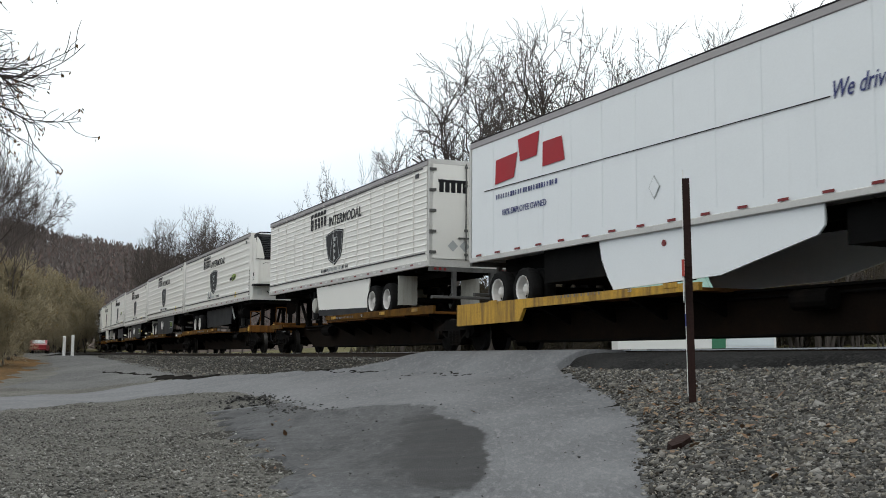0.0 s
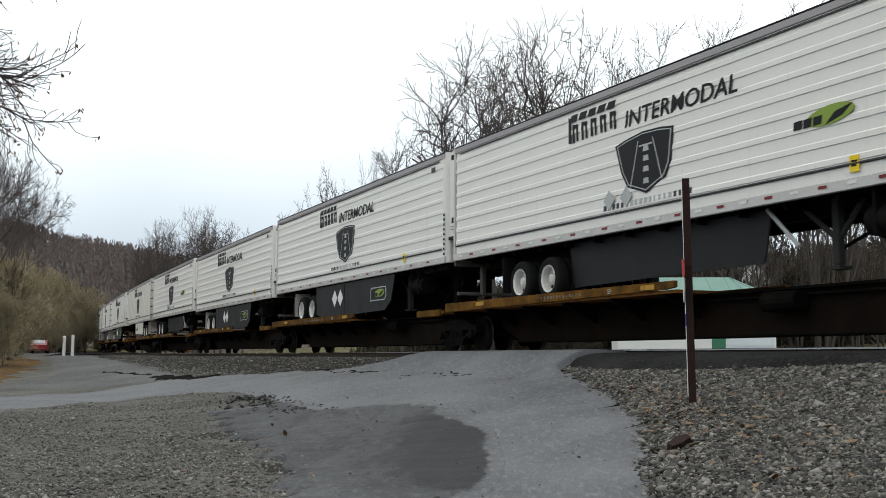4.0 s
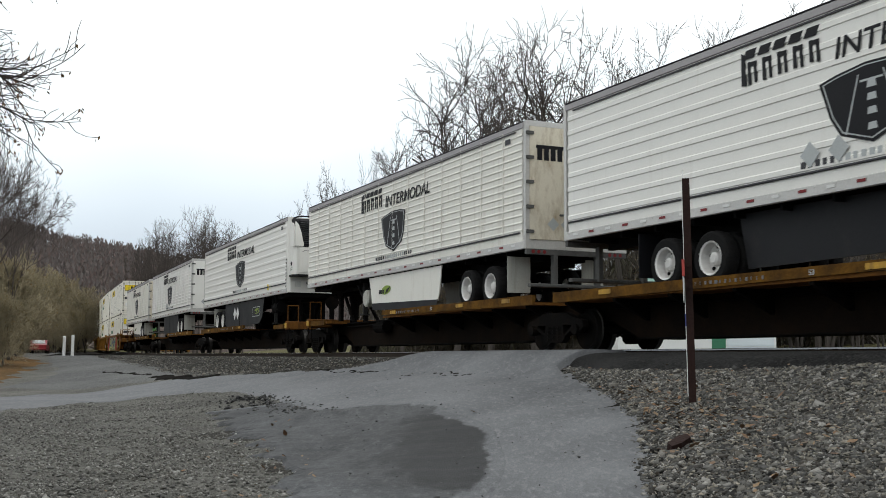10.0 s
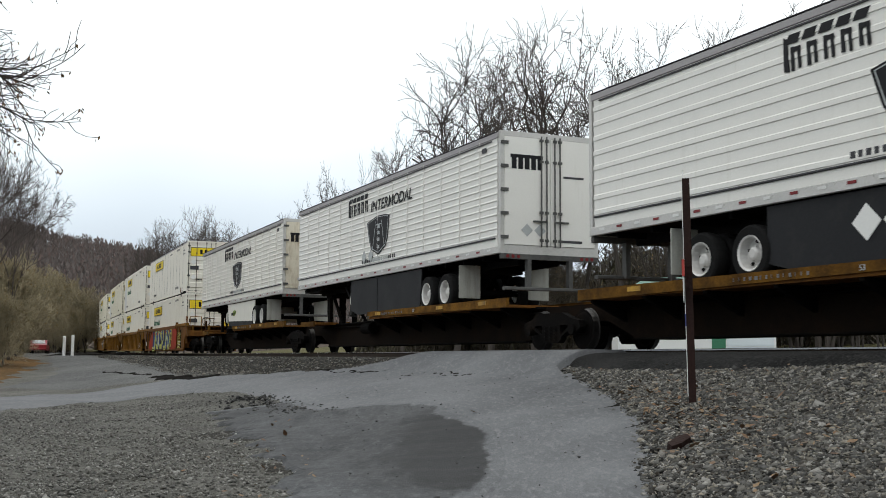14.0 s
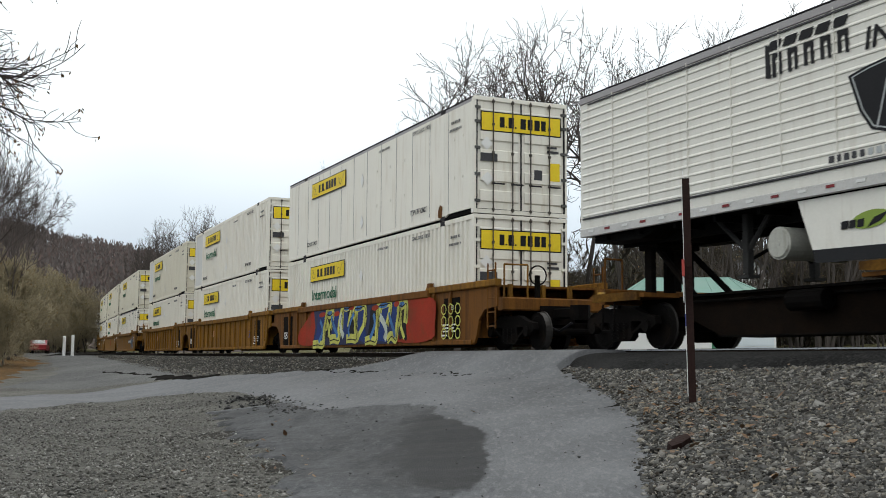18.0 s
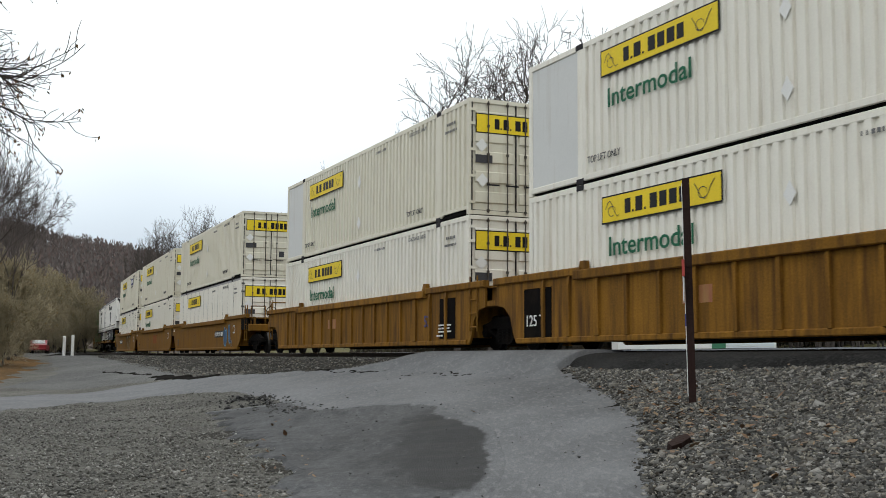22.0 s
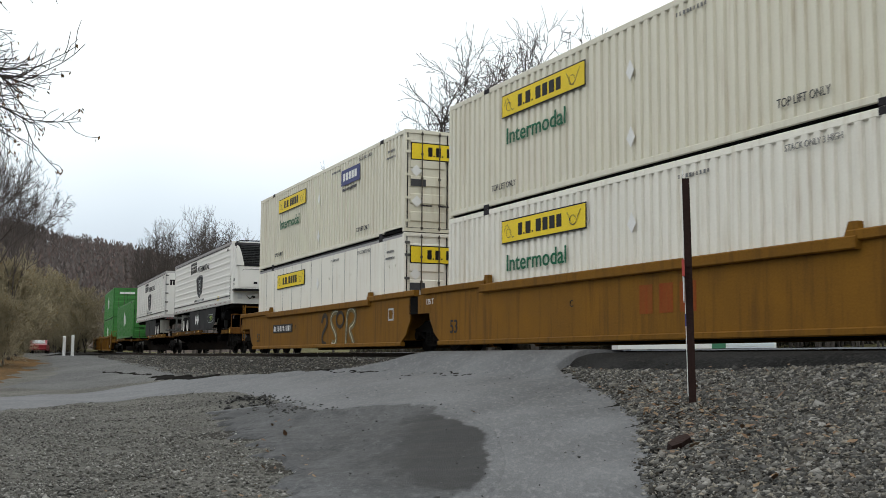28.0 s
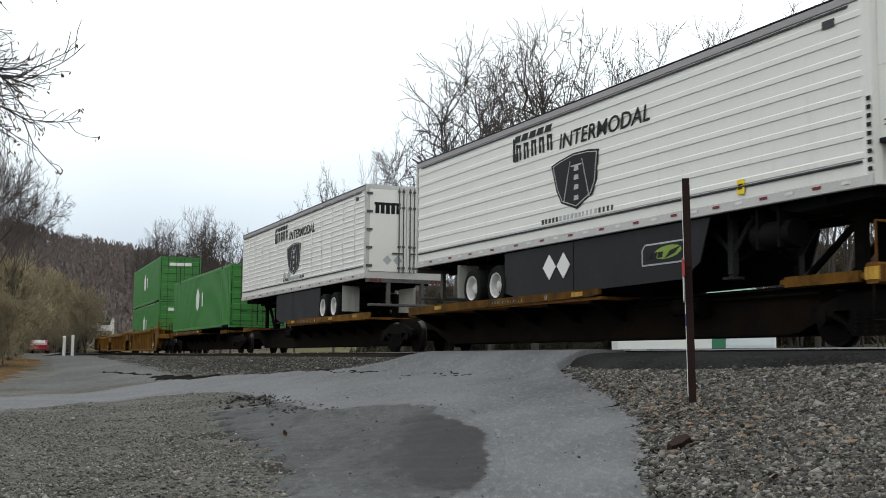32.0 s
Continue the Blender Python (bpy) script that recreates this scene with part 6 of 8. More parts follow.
APRON = [(2.1, 20.3), (2.5, 18.9), (2.9, 18.1), (3.4, 17.1), (4.1, 15.8), (4.95, 14.6), (5.6, 13.6), (6.6, 11.9), (9.4, 5.6), (14.4, -5.0), (15.6, -5.4), (10.6, 5.6), (8.2, 11.2), (6.0, 16.0), (4.2, 19.8), (3.4, 21.6), (2.6, 20.9)]
TAR = soil("oily_asphalt", (0.012, 0.012, 0.012), (0.026, 0.026, 0.026), (0.05, 0.049, 0.047), 2.2, 0.9, 0.6, 0.2, 0.06, stones=40)
apron = patch("dark_apron", 1.5, 16.5, -5.8, 22.5, 0.1, lambda X, Y: poly_sdf(APRON, X, Y) + 0.22 * vnoise(X, Y, 1.8, 5, 11), TAR, "black oily asphalt strip beside the rail", "road patch", up=0.035, slope=0.09)



def apron_lift():
    """The strip beside the rail lies just under the rail's head."""
    me = apron.data
    c = np.empty(len(me.vertices) * 3)
    me.vertices.foreach_get("co", c)
    c = c.reshape(-1, 3)
    s, q = along(c[:, 0], c[:, 1])
    w = smooth(3.4, 1.6, abs(q)) * smooth(0.0, 0.3, poly_sdf(APRON, c[:, 0], c[:, 1]))
    c[:, 2] = c[:, 2] * (1 - w) + (np.interp(s, SS, TZ) - 0.07) * w
    me.vertices.foreach_set("co", c.ravel())
    me.update()


apron_lift()
BANK = [(-37, 92), (-28, 74), (-23, 65), (-19.2, 50), (-16.5, 40.5), (-16.2, 36), (-26, 36), (-50, 60), (-60, 92)]
leaf_bank = patch("leaf_bank", -60, -14, 35, 95, 0.35, lambda X, Y: poly_sdf(BANK, X, Y) + 0.5 * wob(X, Y, 6.0, 5, 1.1), LITTER, "orange-brown leaf litter on the lane's verge", "leaf litter", up=0.08, slope=0.12)


def stack_rails():
    """Rails, ties and bed of the track."""
    for nm, q0 in (("rail_near", 0.755), ("rail_far", -0.755)):
        prof = [(-0.07, -0.18), (0.07, -0.18), (0.07, -0.165), (0.012, -0.14), (0.012, -0.045), (0.036, -0.03), (0.036, -0.006), (0.026, 0.0), (-0.026, 0.0), (-0.036, -0.006), (-0.036, -0.03), (-0.012, -0.045), (-0.012, -0.14), (-0.07, -0.165)]
        st = list(np.arange(-260, 60, 2.0))
        g, n = G(), len(prof)
        for s in st:
            g.v += [tuple(on_track(s, q0 + a, b)) for a, b in prof]
        for i in range(len(st) - 1):
            for j in range(n):
                g.f.append((i * n + j, i * n + (j + 1) % n, (i + 1) * n + (j + 1) % n, (i + 1) * n + j))
        me = g.mesh(nm, STEEL)
        me.materials.append(STEEL_TOP)
        for p in me.polygons:
            if p.index % n in (5, 6, 7, 8, 9):
                p.material_index = 1
        solo(nm, me, None, "steel rail, brown web and shiny head", "rail", kind="structure")
    tie = G().box(-0.115, 0.115, -1.3, 1.3, -0.36, -0.182, 0.012).mesh("tie", TIMBER)
    bed = thing("track_ties", "dark creosoted timber ties in ballast", "railway ties", kind="structure")
    for i, s in enumerate(np.arange(-200, 40, 0.53)):
        if -32 < s < -24 or -11 < s < 25:
            m = ride(float(s), 0.3)
            part("tie", tie, TIMBER, bed, at=m)


stack_rails()


def stones(name, n, pick, size, mat, label, seed):
    """Loose stones strewn where pick allows, one mesh."""
    rs = np.random.RandomState(seed)
    X, Y = pick(rs, n)
    Z = level(X, Y)
    n = len(X)
    base = np.array([(1, 0, -.3), (.3, .9, -.2), (-.8, .5, -.3), (-.7, -.6, -.25), (.3, -.9, -.3), (.1, .1, .75), (.5, .35, .45), (-.35, -.2, .6)])
    V = base[None] * (1 + 0.3 * rs.randn(n, 8, 1)) * (size * np.exp(0.4 * rs.randn(n)))[:, None, None]
    a = rs.rand(n) * 6.283
    ca, sa = np.cos(a)[:, None], np.sin(a)[:, None]
    tilt = 0.5 * rs.randn(n)[:, None]
    vx, vy, vz = V[..., 0], V[..., 1], V[..., 2]
    vy, vz = vy * np.cos(tilt) - vz * np.sin(tilt), vy * np.sin(tilt) + vz * np.cos(tilt)
    V = np.stack([vx * ca - vy * sa + X[:, None], vx * sa + vy * ca + Y[:, None], vz * 0.8 + Z[:, None] + size * (0.1 + 0.9 * rs.rand(n))[:, None]], -1)
    tri = np.array([(0, 1, 6), (1, 5, 6), (0, 6, 4), (1, 2, 5), (2, 3, 7), (2, 7, 5), (3, 4, 7), (4, 6, 7), (6, 5, 7), (0, 4, 1), (1, 4, 3), (1, 3, 2)])
    F = (tri[None] + (np.arange(n) * 8)[:, None, None]).reshape(-1, 3)
    me = bpy.data.meshes.new(name)
    me.vertices.add(n * 8)
    me.vertices.foreach_set("co", V.astype(np.float32).ravel())
    me.loops.add(F.size)
    me.loops.foreach_set("vertex_index", F.astype(np.int32).ravel())
    me.polygons.add(len(F))
    me.polygons.foreach_set("loop_start", np.arange(0, F.size, 3, dtype=np.int32))
    me.update(calc_edges=True)
    me.materials.append(mat)
    return solo(name, me, None, label, "stones", kind="stuff")


def stone_mat(name, cols, rough=0.75):
    mt = bpy.data.materials.new(name)
    mt.use_nodes = True
    n, l = mt.node_tree.nodes, mt.node_tree.links
    ge, cr, tc, no, mx = n.new("ShaderNodeNewGeometry"), n.new("ShaderNodeValToRGB"), n.new("ShaderNodeTexCoord"), n.new("ShaderNodeTexNoise"), n.new("ShaderNodeMix")
    el = cr.color_ramp.elements
    el[0].color, el[1].color = (*cols[0], 1), (*cols[-1], 1)
    for i, c in enumerate(cols[1:-1]):
        el.new((i + 1) / (len(cols) - 1)).color = (*c, 1)
    l.new(ge.outputs["Random Per Island"], cr.inputs[0])
    no.inputs["Scale"].default_value = 60
    l.new(tc.outputs["Object"], no.inputs["Vector"])
    mx.data_type, mx.blend_type = "RGBA", "OVERLAY"
    mx.inputs["Factor"].default_value = 0.6
    l.new(cr.outputs[0], mx.inputs["A"])
    l.new(no.outputs["Fac"], mx.inputs["B"])
    l.new(mx.outputs["Result"], n["Principled BSDF"].inputs["Base Color"])
    n["Principled BSDF"].inputs["Roughness"].default_value = rough
    return mt


BALLAST = stone_mat("ballast_stone", [(0.009, 0.009, 0.008), (0.022, 0.021, 0.019), (0.085, 0.084, 0.078), (0.02, 0.016, 0.012), (0.27, 0.262, 0.24), (0.04, 0.032, 0.022), (0.014, 0.014, 0.013), (0.11, 0.107, 0.096), (0.024, 0.022, 0.018), (0.22, 0.2, 0.16), (0.045, 0.044, 0.04)])
PEBBLE = stone_mat("gravel_stone", [(0.028, 0.027, 0.024), (0.09, 0.088, 0.08), (0.16, 0.157, 0.142), (0.05, 0.045, 0.036), (0.28, 0.275, 0.255), (0.11, 0.105, 0.092), (0.04, 0.038, 0.032)])


def pick_ballast(rs, n):
    X, Y = rs.uniform(0, 8, n * 14), rs.uniform(6.5, 23, n * 14)
    s, q = along(X, Y)
    ok = (poly_sdf(ROAD, X, Y) < -0.05 + 0.12 * rs.randn(n * 14)) & (poly_sdf(APRON, X, Y) < 0.05) & (X > 0.2) & (q > 0.92) & (np.abs(X / Y) < 0.42)
    return X[ok][:n], Y[ok][:n]


def pick_gravel(rs, n):
    Y = 8 + 24 * rs.rand(n * 3) ** 1.5
    X = -Y * rs.uniform(0.0, 0.42, n * 3)
    ok = (poly_sdf(ROAD, X, Y) < -0.1 + 0.12 * rs.randn(n * 3)) & (vnoise(X, Y, 0.9, 4, 4) + 0.6 * rs.randn(n * 3) > 0.0) & (X - np.interp(Y, [7.0, 12.05, 15.15, 20.0, 23.4], [-1.2, -1.75, -2.4, -3.8, -4.7]) < 0.35 * rs.randn(n * 3))
    return X[ok][:n], Y[ok][:n]


def pick_shoulder(rs, n):
    s, q = rs.uniform(-75, -13, n * 2), rs.uniform(1.25, 5.0, n * 2)
    P = np.array([on_track(a, b)[:2] for a, b in zip(s[:n], q[:n])])
    ok = poly_sdf(ROAD, P[:, 0], P[:, 1]) < -0.1
    return P[ok, 0], P[ok, 1]


stones("ballast_stones", 62000, pick_ballast, 0.021, BALLAST, "grey and brown crushed ballast stones", 3)
stones("gravel_stones", 26000, pick_gravel, 0.0145, PEBBLE, "small wet grey gravel stones", 4)
stones("shoulder_stones", 26000, pick_shoulder, 0.024, BALLAST, "grey ballast stones on the track shoulder", 5)


def pick_road(rs, n):
    X, Y = rs.uniform(-4, 2.6, n * 3), rs.uniform(9, 26, n * 3)
    ok = poly_sdf(ROAD, X, Y) > 0.1
    return X[ok][:n], Y[ok][:n]


stones("road_grit", 300, pick_road, 0.011, stone_mat("grit", [(0.015, 0.015, 0.015), (0.04, 0.04, 0.04), (0.1, 0.1, 0.095)]), "scattered dark grit on the asphalt", 12).location.z = 0.045


def pick_crumbs(rs, n):
    t = rs.rand(n)
    X = np.interp(t, [0, 0.3, 0.55, 0.8, 1], [-4.9, -3.8, -3.3, -2.75, -2.3]) + rs.normal(0, 0.16, n) - 0.5 * rs.rand(n) ** 3
    Y = np.interp(t, [0, 0.3, 0.55, 0.8, 1], [26.2, 24.4, 22.9, 21.3, 20.5]) + rs.normal(0, 0.5, n)
    return X, Y


stones("asphalt_crumbs", 330, pick_crumbs, 0.036, stone_mat("broken_asphalt", [(0.012, 0.012, 0.012), (0.02, 0.019, 0.018), (0.045, 0.044, 0.042), (0.016, 0.016, 0.016), (0.09, 0.088, 0.084)]), "crumbled black lumps along the asphalt edge", 15).location.z = 0.01
LEAF = stone_mat("fallen_leaf", [(0.15, 0.075, 0.028), (0.11, 0.055, 0.025), (0.19, 0.12, 0.06), (0.08, 0.04, 0.02), (0.22, 0.16, 0.09)], 0.7)


def litter(name, n, pick, size, label, seed, lift=0.03):
    rs = np.random.RandomState(seed)
    X, Y = pick(rs, n)
    Z = level(X, Y) + lift
    g = G()
    for x, y, z in zip(X, Y, Z):
        a, k = rs.rand() * 6.28, size * math.exp(0.3 * rs.randn())
        u, w = Vector((math.cos(a), math.sin(a), 0.3 * rs.randn())) * k, Vector((-math.sin(a), math.cos(a), 0.3 * rs.randn())) * k * 0.6
        c = Vector((x, y, z + 0.02))
        g.add([c - u, c + w * 0.9 - u * 0.2, c + u, c - w - u * 0.1], [(0, 1, 2, 3)])
    return solo(name, g.mesh(name, LEAF, False), None, label, "leaves", kind="stuff")


def pick_leaves(rs, n):
    x = np.concatenate([rs.normal(2.9, 0.45, n // 2), rs.uniform(-3, 6, n // 2)])
    y = np.concatenate([rs.normal(13.0, 2.0, n // 2), rs.uniform(9, 22, n // 2)])
    d = poly_sdf(ROAD, x, y)
    ok = (d < 0.05) | (rs.rand(len(x)) < 0.03)
    return x[ok], y[ok]


litter("fallen_leaves", 900, pick_leaves, 0.034, "scattered brown and orange fallen leaves", 6, 0.045)


# ================= trees =================
BARK = paint("grey_bark", (0.055, 0.046, 0.04), 0.9, var=0.3, fine=20, bump=0.15, rnd=0.2)
TWIG = paint("brown_twigs", (0.06, 0.048, 0.042), 0.9, var=0.25, bump=0.0, rnd=0.15)
SCRUB = paint("olive_scrub_twigs", (0.25, 0.212, 0.135), 0.9, var=0.3, bump=0.0, rnd=0.25)
THICKET = paint("brown_thicket_twigs", (0.055, 0.045, 0.032), 0.9, var=0.3, bump=0.0, rnd=0.25)
DRY = stone_mat("dry_leaves", [(0.12, 0.07, 0.035), (0.16, 0.085, 0.04), (0.09, 0.05, 0.03), (0.2, 0.12, 0.05)], 0.8)
OLIVE = stone_mat("olive_leaves", [(0.16, 0.14, 0.055), (0.2, 0.155, 0.06), (0.24, 0.16, 0.06), (0.13, 0.115, 0.045), (0.27, 0.17, 0.06)], 0.85)


def limb(g, p, d, length, r, depth, rs, out, up=0.25, ratio=0.72, kids=3, bendy=0.18, fine=0.006):
    """One limb of bent segments, and the limbs that spring from it."""
    seg = 4 if depth > 1 else 3
    sides = 6 if r > 0.06 else 4 if r > 0.02 else 3
    pts, dirs = [Vector(p)], []
    for i in range(seg):
        d = (d + Vector(rs.normal(0, bendy, 3)) + Vector((0, 0, up * 0.25))).normalized()
        pts.append(pts[-1] + d * length / seg)
        dirs.append(d.copy())
    for i in range(seg):
        g.cyl(pts[i], pts[i + 1], max(fine, r * (1 - 0.7 * i / seg)), max(fine * 0.8, r * (1 - 0.7 * (i + 1) / seg)), sides, False)
    if depth <= 0:
        out.append(pts[-1])
        return
    n = kids + int(rs.rand() * 2)
    for k in range(n):
        t = 0.3 + 0.7 * (k + rs.rand()) / n
        i = min(seg - 1, int(t * seg))
        q = pts[i].lerp(pts[i + 1], t * seg - i)
        side = Vector(rs.normal(0, 1, 3))
        side = (side - dirs[i] * side.dot(dirs[i])).normalized()
        spread = 0.55 + 0.35 * rs.rand()
        nd = (dirs[i] * math.cos(spread) + side * math.sin(spread) + Vector((0, 0, up * 0.4))).normalized()
        limb(g, q, nd, length * ratio * (1.05 - 0.45 * t) * (0.8 + 0.4 * rs.rand()), r * (1 - 0.65 * t) * 0.62 + 0.003, depth - 1, rs, out, up, ratio, kids, bendy, fine)


def tree_meshes(height, seed, fork=0.3, depth=4, kids=3, up=0.3, thick=0.018, leaves=0, leafmat=None, leaf=0.09, spread=0.45, stems=1, bare_to=0.25, fine=0.006, bendy=0.18, reach=0.5, twig=None):
    rs = np.random.RandomState(seed)
    tr, cr, tips = G(), G(), []
    for st in range(stems):
        p = Vector((rs.normal(0, 0.35), rs.normal(0, 0.35), 0)) if stems > 1 else Vector((0, 0, 0))
        d = Vector((rs.normal(0, 0.06 + 0.1 * (stems > 1)), rs.normal(0, 0.06 + 0.1 * (stems > 1)), 1)).normalized()
        hh, r0 = height * (0.85 + 0.2 * rs.rand() if stems > 1 else 1.0), height * thick
        seg = 9
        for i in range(seg):
            d2 = (d + Vector(rs.normal(0, 0.06, 3)) + Vector((0, 0, 0.08))).normalized()
            q = p + d2 * hh * 0.9 / seg
            ra, rb = r0 * (1 - 0.93 * i / seg) + 0.01, r0 * (1 - 0.93 * (i + 1) / seg) + 0.01
            tr.cyl(p - Vector((0, 0, 0.4 if i == 0 else 0)), q, ra * (1.25 if i == 0 else 1), rb, 8 if i < 5 else 5, False)
            if (i + 1) / seg > bare_to:
                for k in range(2 + int(rs.rand() * 1.6)):
                    a = rs.rand() * 6.283
                    nd = Vector((math.cos(a) * math.sin(spread * 1.7), math.sin(a) * math.sin(spread * 1.7), math.cos(spread * 1.7))).normalized()
                    ln = hh * (reach * (1 - 0.62 * (i + 1) / seg)) * (0.75 + 0.5 * rs.rand())
                    limb(cr, p.lerp(q, rs.rand()), nd, ln, rb * 0.55 + 0.01, depth - 2, rs, tips, up, 0.66, kids, bendy, fine)
            p, d = q, d2
    lf = None
    if leaves:
        lf = G()
        for _ in range(leaves):
            c = tips[int(rs.rand() * len(tips))] + Vector(rs.normal(0, 0.12, 3))
            u, w = Vector(rs.normal(0, 1, 3)).normalized() * leaf, Vector(rs.normal(0, 1, 3)).normalized() * leaf * 0.7
            lf.add([c - u, c + w, c + u, c - w], [(0, 1, 2, 3)])
    return tr.mesh("trunk", BARK), cr.mesh("crown", twig or TWIG, False), lf.mesh("leaves", leafmat, False) if lf else None


def fork_meshes(height, seed, fork=0.42, levels=6, spread=0.36, ratio=0.77, up=0.05, thick=0.013, fine=0.010, bend_by=0.13, leaves=0, leafmat=None, leaf=0.05, sprays=3, limbs=4, twig=None):
    """A tree whose trunk divides into ascending limbs that fork again and again into fine twigs."""
    rs = np.random.RandomState(seed)
    tr, cr, tips = G(), G(), []

    def shoot(p, d, ln, r, lev):
        seg = 3 if lev > 1 else 2
        for i in range(seg):
            d = (d + Vector(rs.normal(0, bend_by, 3)) + Vector((0, 0, up))).normalized()
            q = p + d * ln / seg
            cr.cyl(p, q, max(fine, r * (1 - 0.3 * i / seg)), max(fine * 0.85, r * (1 - 0.3 * (i + 1) / seg)), 5 if r > 0.05 else 3, False)
            if lev <= levels - 2:
                for _ in range(sprays if lev <= 1 else 1 if lev <= 3 else 0):
                    side = Vector(rs.normal(0, 1, 3))
                    side = (side - d * side.dot(d)).normalized()
                    e = (d * 0.75 + side * 0.65 + Vector((0, 0, up))).normalized()
                    m = p.lerp(q, rs.rand())
                    l2 = ln * (0.45 + 0.4 * rs.rand())
                    m2 = m + e * l2 * 0.5
                    e2 = (e + Vector(rs.normal(0, 0.25, 3))).normalized()
                    cr.cyl(m, m2, fine, fine * 0.9, 3, False)
                    cr.cyl(m2, m2 + e2 * l2 * 0.5, fine * 0.9, fine * 0.7, 3, False)
                    tips.append(m2 + e2 * l2 * 0.5)
            p = q
        if lev <= 0:
            tips.append(p)
            return
        n = 2 + (rs.rand() < 0.3)
        a0 = rs.rand() * 6.283
        for k in range(n):
            o = d.orthogonal().normalized()
            o = (o * math.cos(a0 + 6.283 * k / n) + d.cross(o) * math.sin(a0 + 6.283 * k / n))
            ang_k = spread * (0.6 + 0.8 * rs.rand())
            shoot(p, (d * math.cos(ang_k) + o * math.sin(ang_k)).normalized(), ln * ratio * (0.8 + 0.4 * rs.rand()), r * 0.66, lev - 1)

    p, d, r0, seg = Vector((0, 0, -0.4)), Vector((0, 0, 1)), height * thick, 5
    for i in range(seg):
        d = (d + Vector(rs.normal(0, 0.05, 3))).normalized()
        q = p + d * (height * fork + 0.4) / seg
        tr.cyl(p, q, r0 * (1 - 0.09 * i) * (1.3 if i == 0 else 1), r0 * (1 - 0.09 * (i + 1)), 8, False)
        p = q
    for k in range(limbs):
        a = 6.283 * (k + 0.6 * rs.rand()) / limbs
        t = spread * (0.5 + 0.9 * rs.rand()) * (0.25 if k == 0 else 1)
        shoot(p, Vector((math.cos(a) * math.sin(t), math.sin(a) * math.sin(t), math.cos(t))), height * 0.17 * (0.85 + 0.3 * rs.rand()), r0 * 0.5, levels)
    lf = None
    if leaves:
        lf = G()
        low = sorted(tips, key=lambda v: v.z)[:max(20, len(tips) // 3)]
        for _ in range(leaves):
            c = low[int(rs.rand() ** 1.5 * len(low))] + Vector(rs.normal(0, 0.1, 3))
            u, w = Vector(rs.normal(0, 1, 3)).normalized() * leaf, Vector(rs.normal(0, 1, 3)).normalized() * leaf * 0.7
            lf.add([c - u, c + w, c + u, c - w], [(0, 1, 2, 3)])
    top = max(v[2] for v in cr.v)
    return (tr.mesh("trunk", BARK), cr.mesh("crown", twig or TWIG, False), lf.mesh("leaves", leafmat, False) if lf else None), top


def bough(g, p, d, ln, r, fine, rs, curl=0.16, lift=0.05, seg=5):
    """One crooked, tapering bough; gives its joints and directions."""
    pts, dirs = [p.copy()], []
    turn = Vector(rs.normal(0, curl, 3))
    for i in range(seg):
        if i == seg // 2:
            turn = -0.8 * turn + Vector(rs.normal(0, curl * 0.6, 3))
        d = (d + turn * 0.6 + Vector(rs.normal(0, curl * 0.6, 3)) + Vector((0, 0, lift))).normalized()
        q = pts[-1] + d * ln / seg
        g.cyl(pts[-1], q, max(fine, r * (1 - 0.4 * i / seg)), max(fine * 0.8, r * (1 - 0.4 * (i + 1) / seg)), 6 if r > 0.06 else 4 if r > 0.025 else 3, False)
        pts.append(q)
        dirs.append(d.copy())
    return pts, dirs


def aside(d, angle, rs):
    v = Vector(rs.normal(0, 1, 3))
    v = (v - d * v.dot(d)).normalized()
    return (d * math.cos(angle) + v * math.sin(angle)).normalized()


